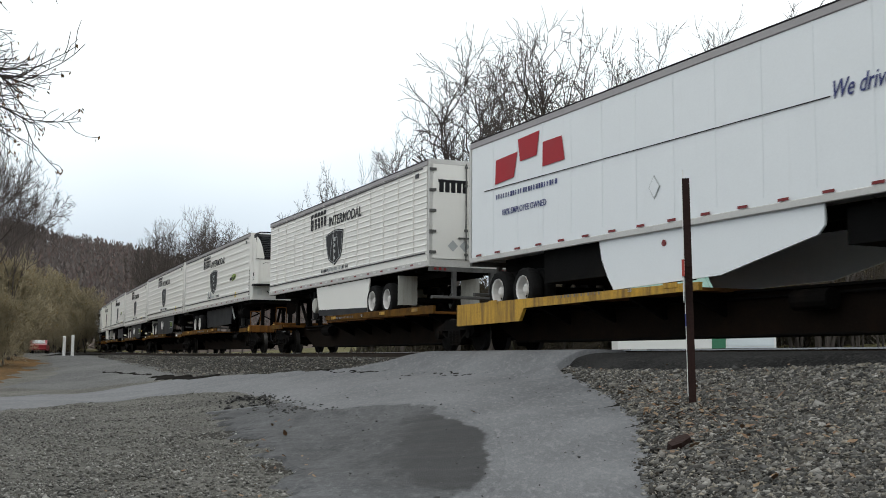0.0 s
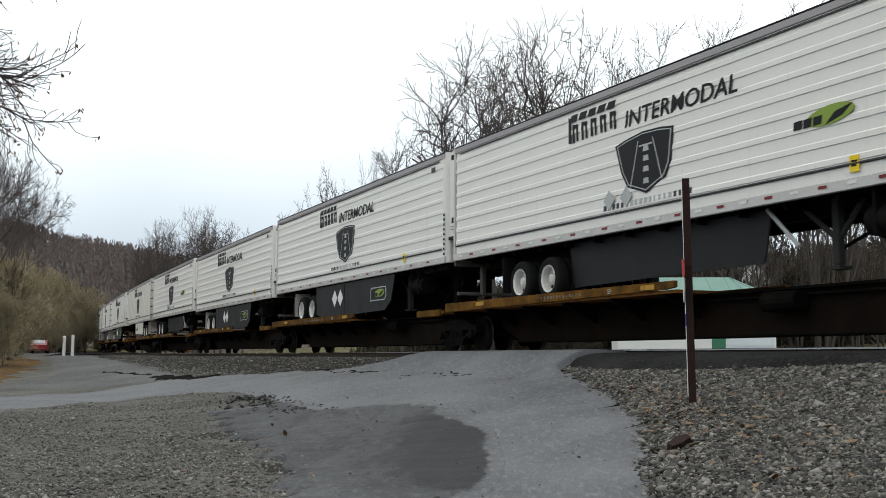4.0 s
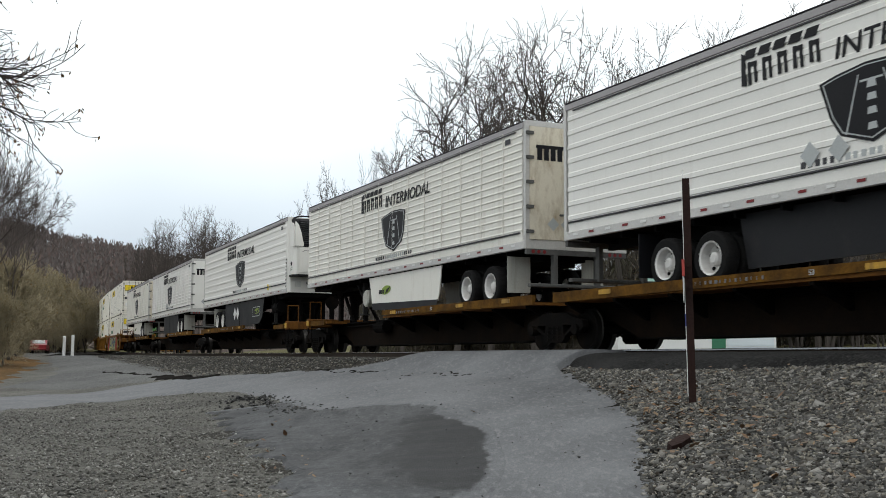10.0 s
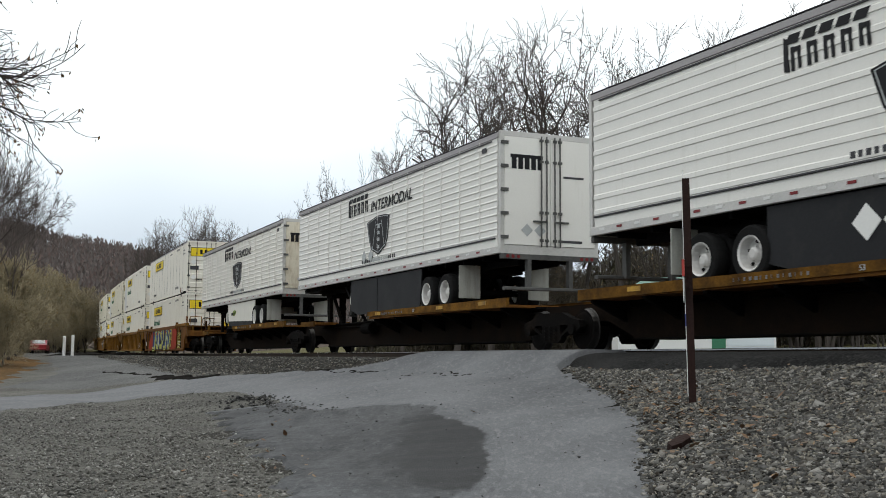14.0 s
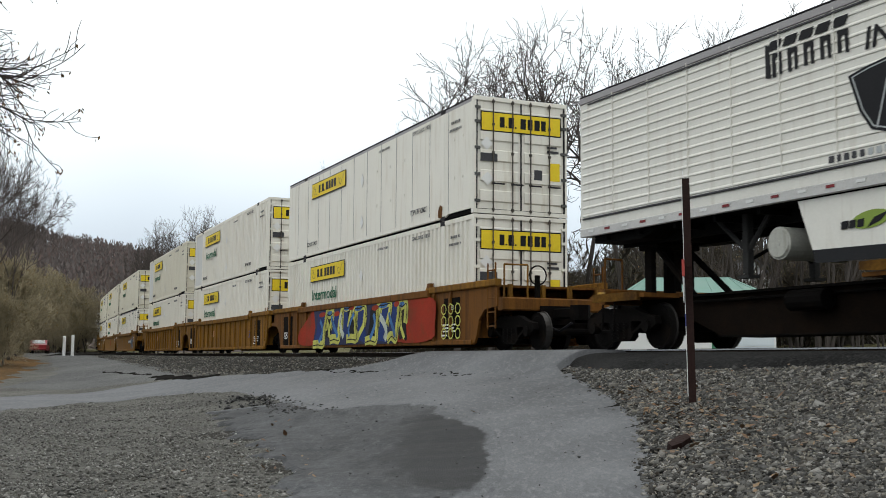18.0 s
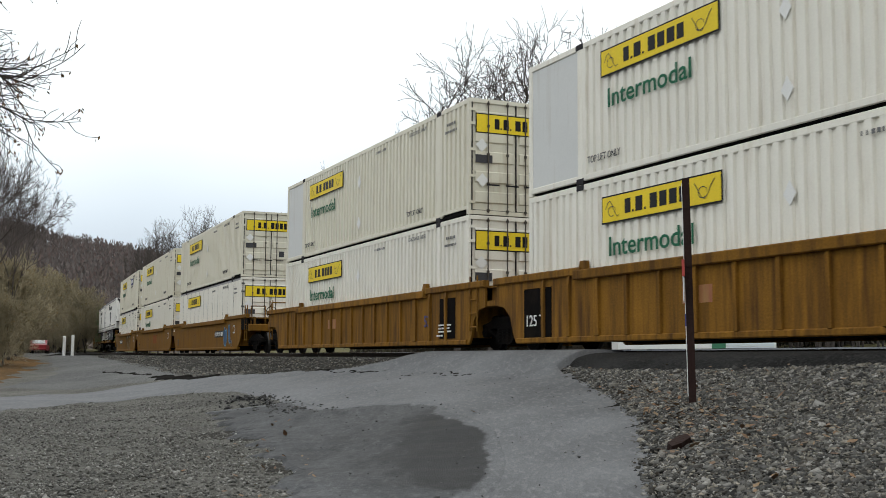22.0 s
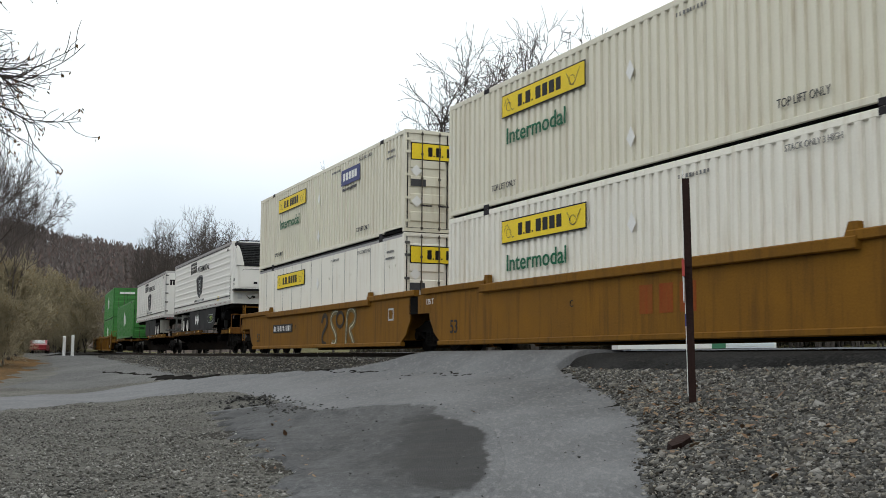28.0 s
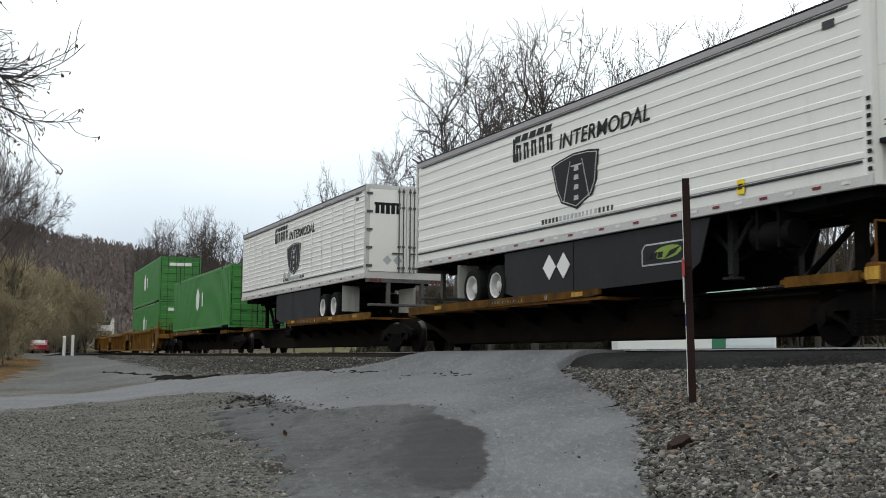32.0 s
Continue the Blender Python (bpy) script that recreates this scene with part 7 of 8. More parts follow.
def crown_meshes(height, seed, radii, lean=0.0, fork=0.45, limbs=6, levels=4, fine=0.015, trunk=0.24, lift=0.03, curl=0.23):
    """A broad crown: crooked limbs that divide within a rounded outline."""
    rs = np.random.RandomState(seed)
    tr, cr = G(), G()
    mid = Vector((lean, 0, height - radii[1]))

    def out_of(q):
        return (((q.x - mid.x) ** 2 + (q.y - mid.y) ** 2) / radii[0] ** 2) ** 1.8 + (max(0.0, q.z - mid.z) / radii[1]) ** 3.6 > 1.0

    def grow(p, d, ln, r, lev):
        pts, dirs = bough(cr, p, d, ln, r, fine, rs, curl, lift, 5 if lev > 1 else 3)
        gone = out_of(pts[-1])
        if lev <= 0:
            return
        for k in range(3 if lev < 3 else 2):
            i = 1 + int(rs.rand() * (len(dirs) - 1))
            if not out_of(pts[i]):
                grow(pts[i], aside(dirs[i], 0.6 + 0.4 * rs.rand(), rs), ln * (0.38 + 0.3 * rs.rand()), r * 0.42, min(lev - 2, 1) if lev > 1 else 0)
        if gone:
            return
        for k in range(2 + (rs.rand() < 0.35)):
            grow(pts[-1], aside(dirs[-1], 0.28 + 0.38 * rs.rand(), rs), ln * 0.76 * (0.8 + 0.4 * rs.rand()), r * 0.62, lev - 1)

    p, d = Vector((0, 0, -0.4)), Vector((0, 0, 1))
    for i in range(6):
        d = (d + Vector((lean * 0.03, 0, 0)) + Vector(rs.normal(0, 0.06, 3))).normalized()
        q = p + d * (height * fork + 0.4) / 6
        tr.cyl(p, q, trunk * (1 - 0.08 * i) * (1.3 if i == 0 else 1), trunk * (1 - 0.08 * (i + 1)), 9, False)
        if i > 2:
            grow(q, aside(d, 0.9 + 0.3 * rs.rand(), rs), height * 0.11, trunk * 0.25, 2)
        p = q
    for k in range(limbs):
        a = 6.283 * (k + 0.5 * rs.rand()) / limbs
        t = (0.2 + 0.55 * rs.rand()) * (0.3 if k == 0 else 1)
        grow(p, Vector((math.cos(a) * math.sin(t), math.sin(a) * math.sin(t), math.cos(t))), height * 0.155 * (0.8 + 0.4 * rs.rand()), trunk * 0.52, levels)
    top = float(np.percentile([v[2] for v in cr.v], 98.5))
    return (tr.mesh("trunk", BARK), cr.mesh("crown", TWIG, False), None), top


def clump_meshes(height, seed, stems=6, fan=0.16, fine=0.0115, thick=0.085):
    """Several slender stems from one stool, with short rising side shoots."""
    rs = np.random.RandomState(seed)
    tr, cr = G(), G()
    for k in range(stems):
        a, t = 6.283 * (k + 0.5 * rs.rand()) / stems, fan * (0.35 + 0.9 * rs.rand())
        p, d = Vector((0.25 * math.cos(a), 0.25 * math.sin(a), -0.3)), Vector((math.cos(a) * math.sin(t), math.sin(a) * math.sin(t), math.cos(t)))
        hh, r0, n = height * (0.78 + 0.24 * rs.rand()), thick * (0.6 + 0.6 * rs.rand()), 14
        for i in range(n):
            d = (d + Vector(rs.normal(0, 0.05, 3)) + Vector((0, 0, 0.025))).normalized()
            q = p + d * hh / n
            (tr if i < 7 else cr).cyl(p, q, max(fine, r0 * (1 - 0.88 * i / n)), max(fine, r0 * (1 - 0.88 * (i + 1) / n)), 6 if i < 7 else 4, False)
            for _ in range(0 if i < 3 else 1 if i < 5 else 3):
                ln = hh * (0.07 + 0.12 * rs.rand()) * (1 - 0.35 * i / n)
                pts, dirs = bough(cr, p.lerp(q, rs.rand()), aside(d, 0.45 + 0.35 * rs.rand(), rs), ln, max(fine, r0 * 0.28 * (1 - 0.7 * i / n)), fine, rs, 0.12, 0.12, 4)
                for m in (1, 2, 3, 1, 2, 3):
                    sub, sd = bough(cr, pts[m], aside(dirs[m], 0.5 + 0.3 * rs.rand(), rs), ln * (0.25 + 0.3 * rs.rand()), fine, fine * 0.9, rs, 0.15, 0.1, 2)
            p = q
    top = float(np.percentile([v[2] for v in cr.v], 98.5))
    return (tr.mesh("trunk", BARK), cr.mesh("crown", TWIG, False), None), top


def overhang_meshes(height, seed, reach, fine=0.007):
    """A tree at the roadside whose long boughs hang out to one side (+x) with a few brown leaves left."""
    rs = np.random.RandomState(seed)
    tr, cr, lf = G(), G(), G()
    p = Vector((0, 0, -0.4))
    for i in range(8):
        q = p + Vector((0.1 * rs.randn(), 0.1 * rs.randn(), (height + 0.4) / 8))
        tr.cyl(p, q, 0.2 * (1 - 0.09 * i), 0.2 * (1 - 0.09 * (i + 1)), 9, False)
        p = q
    tips = []
    for k in range(34):
        z = height * (0.52 + 0.46 * (k + rs.rand()) / 34)
        far = reach * (0.66 + 0.3 * rs.rand())
        d = Vector((1, rs.normal(0, 0.28), 0.26 + 0.12 * rs.randn())).normalized()
        pts, dirs = bough(cr, Vector((0, 0, z)), d, far, 0.026, fine * 1.3, rs, 0.07, -0.055, 12)
        for i in range(4, 12):
            for m in range(3):
                ln = far * (0.12 + 0.13 * rs.rand())
                sub, sd = bough(cr, pts[i].lerp(pts[i + 1], rs.rand()), aside(dirs[i], 0.45 + 0.35 * rs.rand(), rs), ln, 0.010, fine, rs, 0.12, 0.05, 5)
                for n in range(1, 5):
                    tw, td = bough(cr, sub[n], aside(sd[n], 0.5 + 0.4 * rs.rand(), rs), ln * (0.25 + 0.25 * rs.rand()), fine, fine * 0.8, rs, 0.2, 0.04, 3)
                    tips.append(tw[-1])
                tips.append(sub[-1])
    tips.sort(key=lambda v: v.z)
    for _ in range(2600):
        c = tips[int(rs.rand() ** 1.5 * len(tips))] + Vector((rs.normal(0, 0.03), rs.normal(0, 0.03), -0.05 * rs.rand()))
        u, w = Vector((rs.normal(0, 0.5), rs.normal(0, 0.5), -1)).normalized() * 0.036, Vector(rs.normal(0, 1, 3)).normalized() * 0.02
        lf.add([c - u, c + w - u * 0.2, c + u, c - w + u * 0.2], [(0, 1, 2, 3)])
    return (tr.mesh("trunk", BARK), cr.mesh("crown", TWIG, False), lf.mesh("leaves", DRY, False)), height


FORKED = {"crown_0": crown_meshes(19.4, 5, (3.7, 6.2), 0.6, limbs=7, levels=5), "crown_1": crown_meshes(18.0, 12, (3.0, 5.8), 0.3, trunk=0.2, limbs=7, levels=5), "crown_2": crown_meshes(17.0, 23, (2.6, 5.4), -0.2, trunk=0.17, fork=0.48, limbs=6, levels=5)}
for _i in range(4):
    FORKED["clump_%d" % _i] = clump_meshes(18.0, 91 + _i, (5, 4, 9, 6)[_i], (0.10, 0.08, 0.22, 0.13)[_i])
FORKED["overhang"] = overhang_meshes(9.5, 33, 4.9)
FORKED["bank"] = fork_meshes(11, 77, fork=0.25, spread=0.36, up=0.04, levels=6, fine=0.008, limbs=4, sprays=1)


def forked(kind, px, d, py, turn, label, group, wide=1.0):
    """A forked tree on the bearing px, d metres off, whose top stands at height angle py."""
    x, y = (px - 784) / 1990 * d, d
    z = level1(x, y)
    (tk, cr, lf), top = FORKED[kind]
    k = (CAM_Z + (640 - py) / 1990 * d - z) / top
    ob = thing("tree", label, "tree", group, m=Matrix.Translation((x, y, z)) @ pose(0, 0, 0, 0, 0, turn) @ Matrix.Diagonal((k * wide, k * wide, k, 1)))
    part("trunk", tk, BARK, ob)
    part("crown", cr, TWIG, ob)
    if lf:
        part("leaves", lf, DRY, ob, "brown leaves still clinging")


KINDS = {}


def tree(kind, x, y, turn, scale, label, make, group="", name="tree", category="tree"):
    if kind not in KINDS:
        KINDS[kind] = make()
    tk, cr, lf = KINDS[kind]
    ob = thing(name, label, category, group, m=Matrix.Translation((x, y, level1(x, y))) @ pose(0, 0, 0, 0, 0, turn) @ Matrix.Scale(scale, 4))
    part("trunk", tk, BARK, ob) if name == "tree" else part("stem", tk, BARK, ob, kind="stuff")
    part("crown", cr, TWIG, ob)
    if lf:
        part("leaves", lf, OLIVE, ob)
    return ob


def at_view(px, d):
    """A place d metres off whose bearing is px across the 1568 of the view."""
    return (px - 784) / 1990 * d, d


for i, (k, px, d, py, turn, wide) in enumerate((("crown_0", 945, 62, 34, 0, 1.0), ("crown_1", 808, 66, 104, 40, 1.0), ("crown_2", 714, 72, 232, 100, 0.9), ("crown_2", 1110, 70, 76, 200, 1.0), ("crown_1", 872, 78, 96, 190, 1.0), ("crown_2", 1030, 80, 92, 20, 1.0), ("crown_2", 660, 84, 306, 250, 0.7), ("crown_1", 592, 100, 316, 310, 0.6), ("crown_2", 522, 112, 350, 20, 0.6))):
    forked(k, px, d, py, turn, "tall leafless tree with crooked grey-brown limbs beyond the track", "bare trees beyond the track", wide)
for i, (k, px, d, py, turn) in enumerate(((0, 1186, 68, 66, 10), (1, 1248, 64, 74, 80), (3, 1268, 72, 60, 200), (1, 1320, 60, 66, 300), (0, 1345, 74, 72, 120), (2, 1455, 63, 40, 30), (3, 1408, 76, 66, 250), (1, 1516, 66, 70, 170), (0, 1560, 70, 60, 60), (2, 1640, 66, 50, 140), (3, 1720, 70, 60, 280))):
    forked("clump_%d" % k, px, d, py, turn, "slender leafless tree with several upright stems beyond the track", "slender trees beyond the track")
for i, (px, py) in enumerate(((255, 425), (268, 410), (283, 404), (297, 402), (312, 412), (328, 402), (345, 378), (352, 388), (382, 386), (393, 402), (370, 415), (240, 440), (410, 425), (432, 420))):
    forked("crown_%d" % (i % 3), px, 150 + 20 * math.sin(i * 1.3), py, i * 71, "distant leafless tree against the sky", "distant trees by the line", 0.7)
forked("overhang", -545, 18, -410, 0, "roadside tree with long overhanging boughs and a few brown leaves", "trees on the bank")
for i, (px, d, py, a, wide) in enumerate(((-20, 46, 262, 40, 0.8), (-65, 52, 235, 150, 0.8), (20, 66, 325, 220, 0.6), (30, 84, 360, 300, 0.55))):
    forked("bank", px, d, py, a, "grey-brown leafless tree on the bank", "trees on the bank", wide)


def brush(i, px, d, sc, label="tangled olive-brown leafless shrub on the bank", group="shrubs on the bank"):
    x, y = at_view(px, d)
    if along([x], [y])[1][0] < 3.2 and px < 400:
        return
    sd = 41 + i % 3
    far = group.startswith("thicket")
    tree(("thicket_%d" if far else "brush_%d") % (i % 3), x, y, i * 83, sc, label, lambda: tree_meshes(5.0, sd, depth=5, kids=4, up=0.4, thick=0.010, spread=0.5, stems=4, bare_to=0.05, leaves=500 if far else 1500, leafmat=OLIVE, leaf=0.05, fine=0.010, bendy=0.25, twig=THICKET if far else SCRUB), group, "shrub", "shrub")


for i in range(9):
    brush(i, -75 + i * 11, 58 + 9 * (i % 3), 1.0 + 0.25 * math.sin(i * 1.9))
for i in range(14):
    brush(i, -30 + i * 11 + 4 * math.sin(i * 5.1), 88 + 5 * (i % 4) + (40 if i > 6 else 0), 1.15 + 0.3 * math.sin(i * 2.9))
for i in range(18):
    brush(i, 8 + i * 8.5, 140 + 7 * (i % 4), 1.7 + 0.5 * math.sin(i * 1.7) - 0.035 * i)
for i in range(14):
    brush(i, 20 + i * 9.5, 168 + 6 * (i % 3), 2.4 + 0.5 * math.sin(i * 2.3) - 0.07 * i)


def hillside():
    """Wooded ridge far behind: one sheet, with a fuzz of tree crowns."""
    px = np.linspace(-900, 2600, 90)
    d0, d1 = 330.0, 640.0
    T = np.linspace(0, 1, 24)
    PX, TT = np.meshgrid(px, T)
    D = d0 + (d1 - d0) * TT
    top = np.interp(px, [-900, 0, 60, 130, 200, 240, 330, 500, 800, 1500, 2600], [95, 74, 68, 63, 59, 57, 50, 42, 34, 30, 30])
    X = (PX - 784) / 1990 * D
    base = level(X[:1], D[:1])[0].min() - 2
    Z = base + top[None] * TT ** 0.8 * (1 + 0.03 * wob(X, D, 2.0, 3, 0.03))
    wood = soil("far_woods_floor", (0.085, 0.07, 0.06), (0.10, 0.082, 0.072), (0.12, 0.092, 0.078), 0.05, 0.95, 0.3, stones=0.3)
    solo("hillside", sheet("hillside", X, D, Z, wood), None, "far wooded ridge in late autumn brown and grey", "hillside", kind="structure")
    rs = np.random.RandomState(8)
    g = G()
    for _ in range(4600):
        t = rs.rand() ** 0.7
        p = rs.uniform(-200, 900)
        d = d0 + (d1 - d0) * t
        x = (p - 784) / 1990 * d
        z = base + np.interp(p, px, top) * t ** 0.8
        h, w = 7 + 4 * rs.rand(), 2.0 + 1.6 * rs.rand()
        for j in range(11):
            c = Vector((x + rs.normal(0, w * 0.55), d + rs.normal(0, w * 0.5), z + h * (0.35 + 0.6 * rs.rand())))
            u, v = Vector((rs.normal(0, 0.3), rs.normal(0, 0.3), 1)) * (0.5 + 0.9 * rs.rand()), Vector((rs.normal(0, 1), rs.normal(0, 1), 0.3)).normalized() * (0.25 + 0.5 * rs.rand())
            g.add([c - u, c + v, c + u, c - v], [(0, 1, 2, 3)])
        g.add([(x - 0.15, d, z), (x + 0.15, d, z), (x + 0.1, d, z + h), (x - 0.1, d, z + h)], [(0, 1, 2, 3)])
    # distance haze is in these tones: crowns greyed and kept low in red
    solo("far_woods", g.mesh("far_woods", stone_mat("hazed_crowns", [(0.11, 0.096, 0.09), (0.13, 0.112, 0.106), (0.10, 0.086, 0.08), (0.135, 0.108, 0.098), (0.14, 0.098, 0.088), (0.12, 0.108, 0.105)], 0.95), False), None, "brown leafless woods on the far ridge, greyed with painted haze", "woods", kind="stuff")


hillside()
# low woods straight behind the trees beyond the track
for i in range(22):
    brush(i, 770 + i * 12, 84 + 5 * (i % 3), 1.1 + 0.25 * math.sin(i * 2.4), "brown leafless thicket beyond the track", "thicket beyond the track")
for i in range(34):
    brush(i, 1000 + i * 18 + 8 * math.sin(i * 4.4), 78 + 22 * math.sin(i * 2.9) ** 2, 1.25 + 0.35 * math.sin(i * 2.2), "brown leafless thicket beyond the track", "thicket beyond the track")
for i in range(22):
    brush(i, 1120 + i * 22 + 9 * math.sin(i * 3.1), 100 + 8 * (i % 3), 1.7 + 0.5 * math.sin(i * 1.9), "brown leafless thicket beyond the track", "thicket beyond the track")


def undergrowth():
    """Brown brushwood under the trees beyond the track."""
    rs = np.random.RandomState(19)
    g = G()
    for _ in range(2600):
        p, d = rs.uniform(640, 1750), rs.uniform(80, 125)
        x = (p - 784) / 1990 * d
        z = 0.9 + 10.5 * rs.rand() ** 1.7 * (0.45 + 0.55 * smooth(900, 1150, p))
        for j in range(9):
            c = Vector((x + rs.normal(0, 0.7), d + rs.normal(0, 0.7), z + rs.normal(0, 0.6)))
            u, v = Vector((rs.normal(0, 0.5), rs.normal(0, 0.5), 1)).normalized() * (0.3 + 0.5 * rs.rand()), Vector((rs.normal(0, 1), rs.normal(0, 1), 0.2)).normalized() * (0.035 + 0.1 * rs.rand())
            g.add([c - u, c + v, c + u, c - v], [(0, 1, 2, 3)])
    solo("brushwood", g.mesh("brushwood", stone_mat("brushwood_twigs", [(0.034, 0.028, 0.019), (0.045, 0.037, 0.025), (0.027, 0.023, 0.017), (0.045, 0.044, 0.021), (0.036, 0.029, 0.021)], 0.95), False), None, "dense brown leafless brushwood under the trees beyond the track", "brushwood", kind="stuff")


undergrowth()

# ================= small fixed things =================
RUST = paint("rusty_post_steel", (0.022, 0.011, 0.009), 0.8, spec=0.15, var=0.3, dirt=(0.012, 0.008, 0.007), amount=0.5, bump=0.1)
WHITE_WALL = paint("white_siding", (0.72, 0.73, 0.73), 0.6, var=0.05, bump=0.01)
ROOF_GREEN = paint("green_metal_roof", (0.13, 0.25, 0.205), 0.45, var=0.08, bump=0.01)
DOOR_GREEN = paint("green_door_paint", (0.03, 0.16, 0.085), 0.5, var=0.1, bump=0)
RED_PAINT = paint("red_car_paint", (0.19, 0.010, 0.014), 0.3, var=0.05, bump=0)
GLASS = paint("dark_window_glass", (0.05, 0.06, 0.065), 0.08, var=0.05, bump=0)
PVC = paint("white_plastic_pipe", (0.78, 0.78, 0.77), 0.45, var=0.05, bump=0)


def sign_post():
    x, y = 3.05, 13.8
    z = level1(x, y)
    H = 2.78
    ob = thing("sign_post", "rusty steel sign post with a narrow sign, standing in ballast", "sign post", m=Matrix.Translation((x, y, z)) @ pose(0, 0, 0, 0, -0.9, -12.4))
    part("post", G().prism([(-0.045, -0.03), (0.045, -0.03), (0.045, 0.03), (0.03, 0.03), (0.03, -0.015), (-0.03, -0.015), (-0.03, 0.03), (-0.045, 0.03)], "z", -0.4, H), RUST, ob, "rusty channel post")
    part("sign_blade", G().box(-0.072, -0.060, -0.25, 0.25, 1.25, 1.72), INK_WHITE, ob, "sign plate seen from its edge")
    part("red_band", G().box(-0.078, -0.046, -0.26, 0.0, 1.55, 1.75), paint("faded_sign_red", (0.35, 0.04, 0.03), 0.6), ob)
    part("marker_strip", G().box(-0.056, -0.047, -0.02, 0.02, 0.1, 2.72), INK_WHITE, ob, "thin white marker strip")
    part("blue_tag", G().box(-0.06, -0.046, -0.035, 0.0, 0.95, 1.1), INK_BLUE, ob)
    part("wire", G().cyl((-0.03, 0, H), (-0.035, 0, H + 0.11), 0.006, n=5), INK_WHITE, ob)
    for k in range(4):
        part("bolt", G().cyl((0, -0.03, 1.3 + k * 0.13), (0, -0.045, 1.3 + k * 0.13), 0.014, n=6), RUST, ob)


sign_post()


def pipe_posts():
    for px, hh in ((117, 1.35), (132, 1.42)):
        x, y = at_view(px, 78)
        z = level1(x, y)
        ob = thing("marker_post", "white plastic marker post beside the lane", "marker post", "pair of white posts", m=Matrix.Translation((x, y, z)))
        part("pipe", G().cyl((0, 0, -0.3), (0, 0, hh), 0.105, n=14), PVC, ob)
        part("cap", G().cyl((0, 0, hh), (0, 0, hh + 0.05), 0.115, 0.09, n=14), PVC, ob)
    x, y = at_view(134, 80)
    patch("asphalt_heap", x - 4, x + 6, y - 4, y + 4, 0.3, lambda X, Y: 1.4 - np.hypot((X - x - 0.5) / 2.2, (Y - y) / 0.8) + 0.1 * wob(X, Y, 1, 4, 2), MUD, "low dark strip of spilled asphalt at the lane's edge", "heap", up=0.16, slope=0.2)


pipe_posts()


def red_car():
    x, y = at_view(74, 122)
    car = thing("car", "small red hatchback parked by the lane under the trees", "car", m=Matrix.Translation((x, y, level1(x, y))) @ pose(0, 0, 0, 0, 0, 105))
    prof = [(-2.05, 0.35), (2.0, 0.35), (2.08, 0.62), (1.95, 0.82), (1.05, 0.95), (0.45, 1.42), (-1.1, 1.45), (-1.75, 1.02), (-2.08, 0.9)]
    part("body", G().prism(prof, "y", -0.84, 0.84), RED_PAINT, car)
    part("rear_window", G().add([(-1.73, -0.7, 1.07), (-1.73, 0.7, 1.07), (-1.16, 0.6, 1.42), (-1.16, -0.6, 1.42)], [(0, 1, 2, 3)]), INK_PALE, car)
    part("windscreen", G().add([(1.06, -0.7, 0.98), (1.06, 0.7, 0.98), (0.5, 0.62, 1.4), (0.5, -0.62, 1.4)], [(0, 1, 2, 3)]), GLASS, car)
    for sy in (-0.848, 0.848):
        part("side_window", G().prism([(-1.4, 1.0), (0.85, 0.98), (0.4, 1.34), (-1.05, 1.36)], "y", sy - 0.008, sy + 0.008), GLASS, car)
        part("tail_lamp", G().box(-2.09, -2.0, sy - 0.14 if sy > 0 else sy, sy if sy > 0 else sy + 0.14, 0.72, 0.92), REFLECT, car)
        for xw in (-1.3, 1.3):
            part("wheel", G().lathe([(-0.09, 0.2), (-0.09, 0.29), (0.09, 0.29), (0.09, 0.2)], sy * 0.93, xw, 0.3, 16), TYRE, car)
    part("bumper", G().box(-2.14, -2.0, -0.8, 0.8, 0.4, 0.58, 0.03), RED_PAINT, car)


red_car()


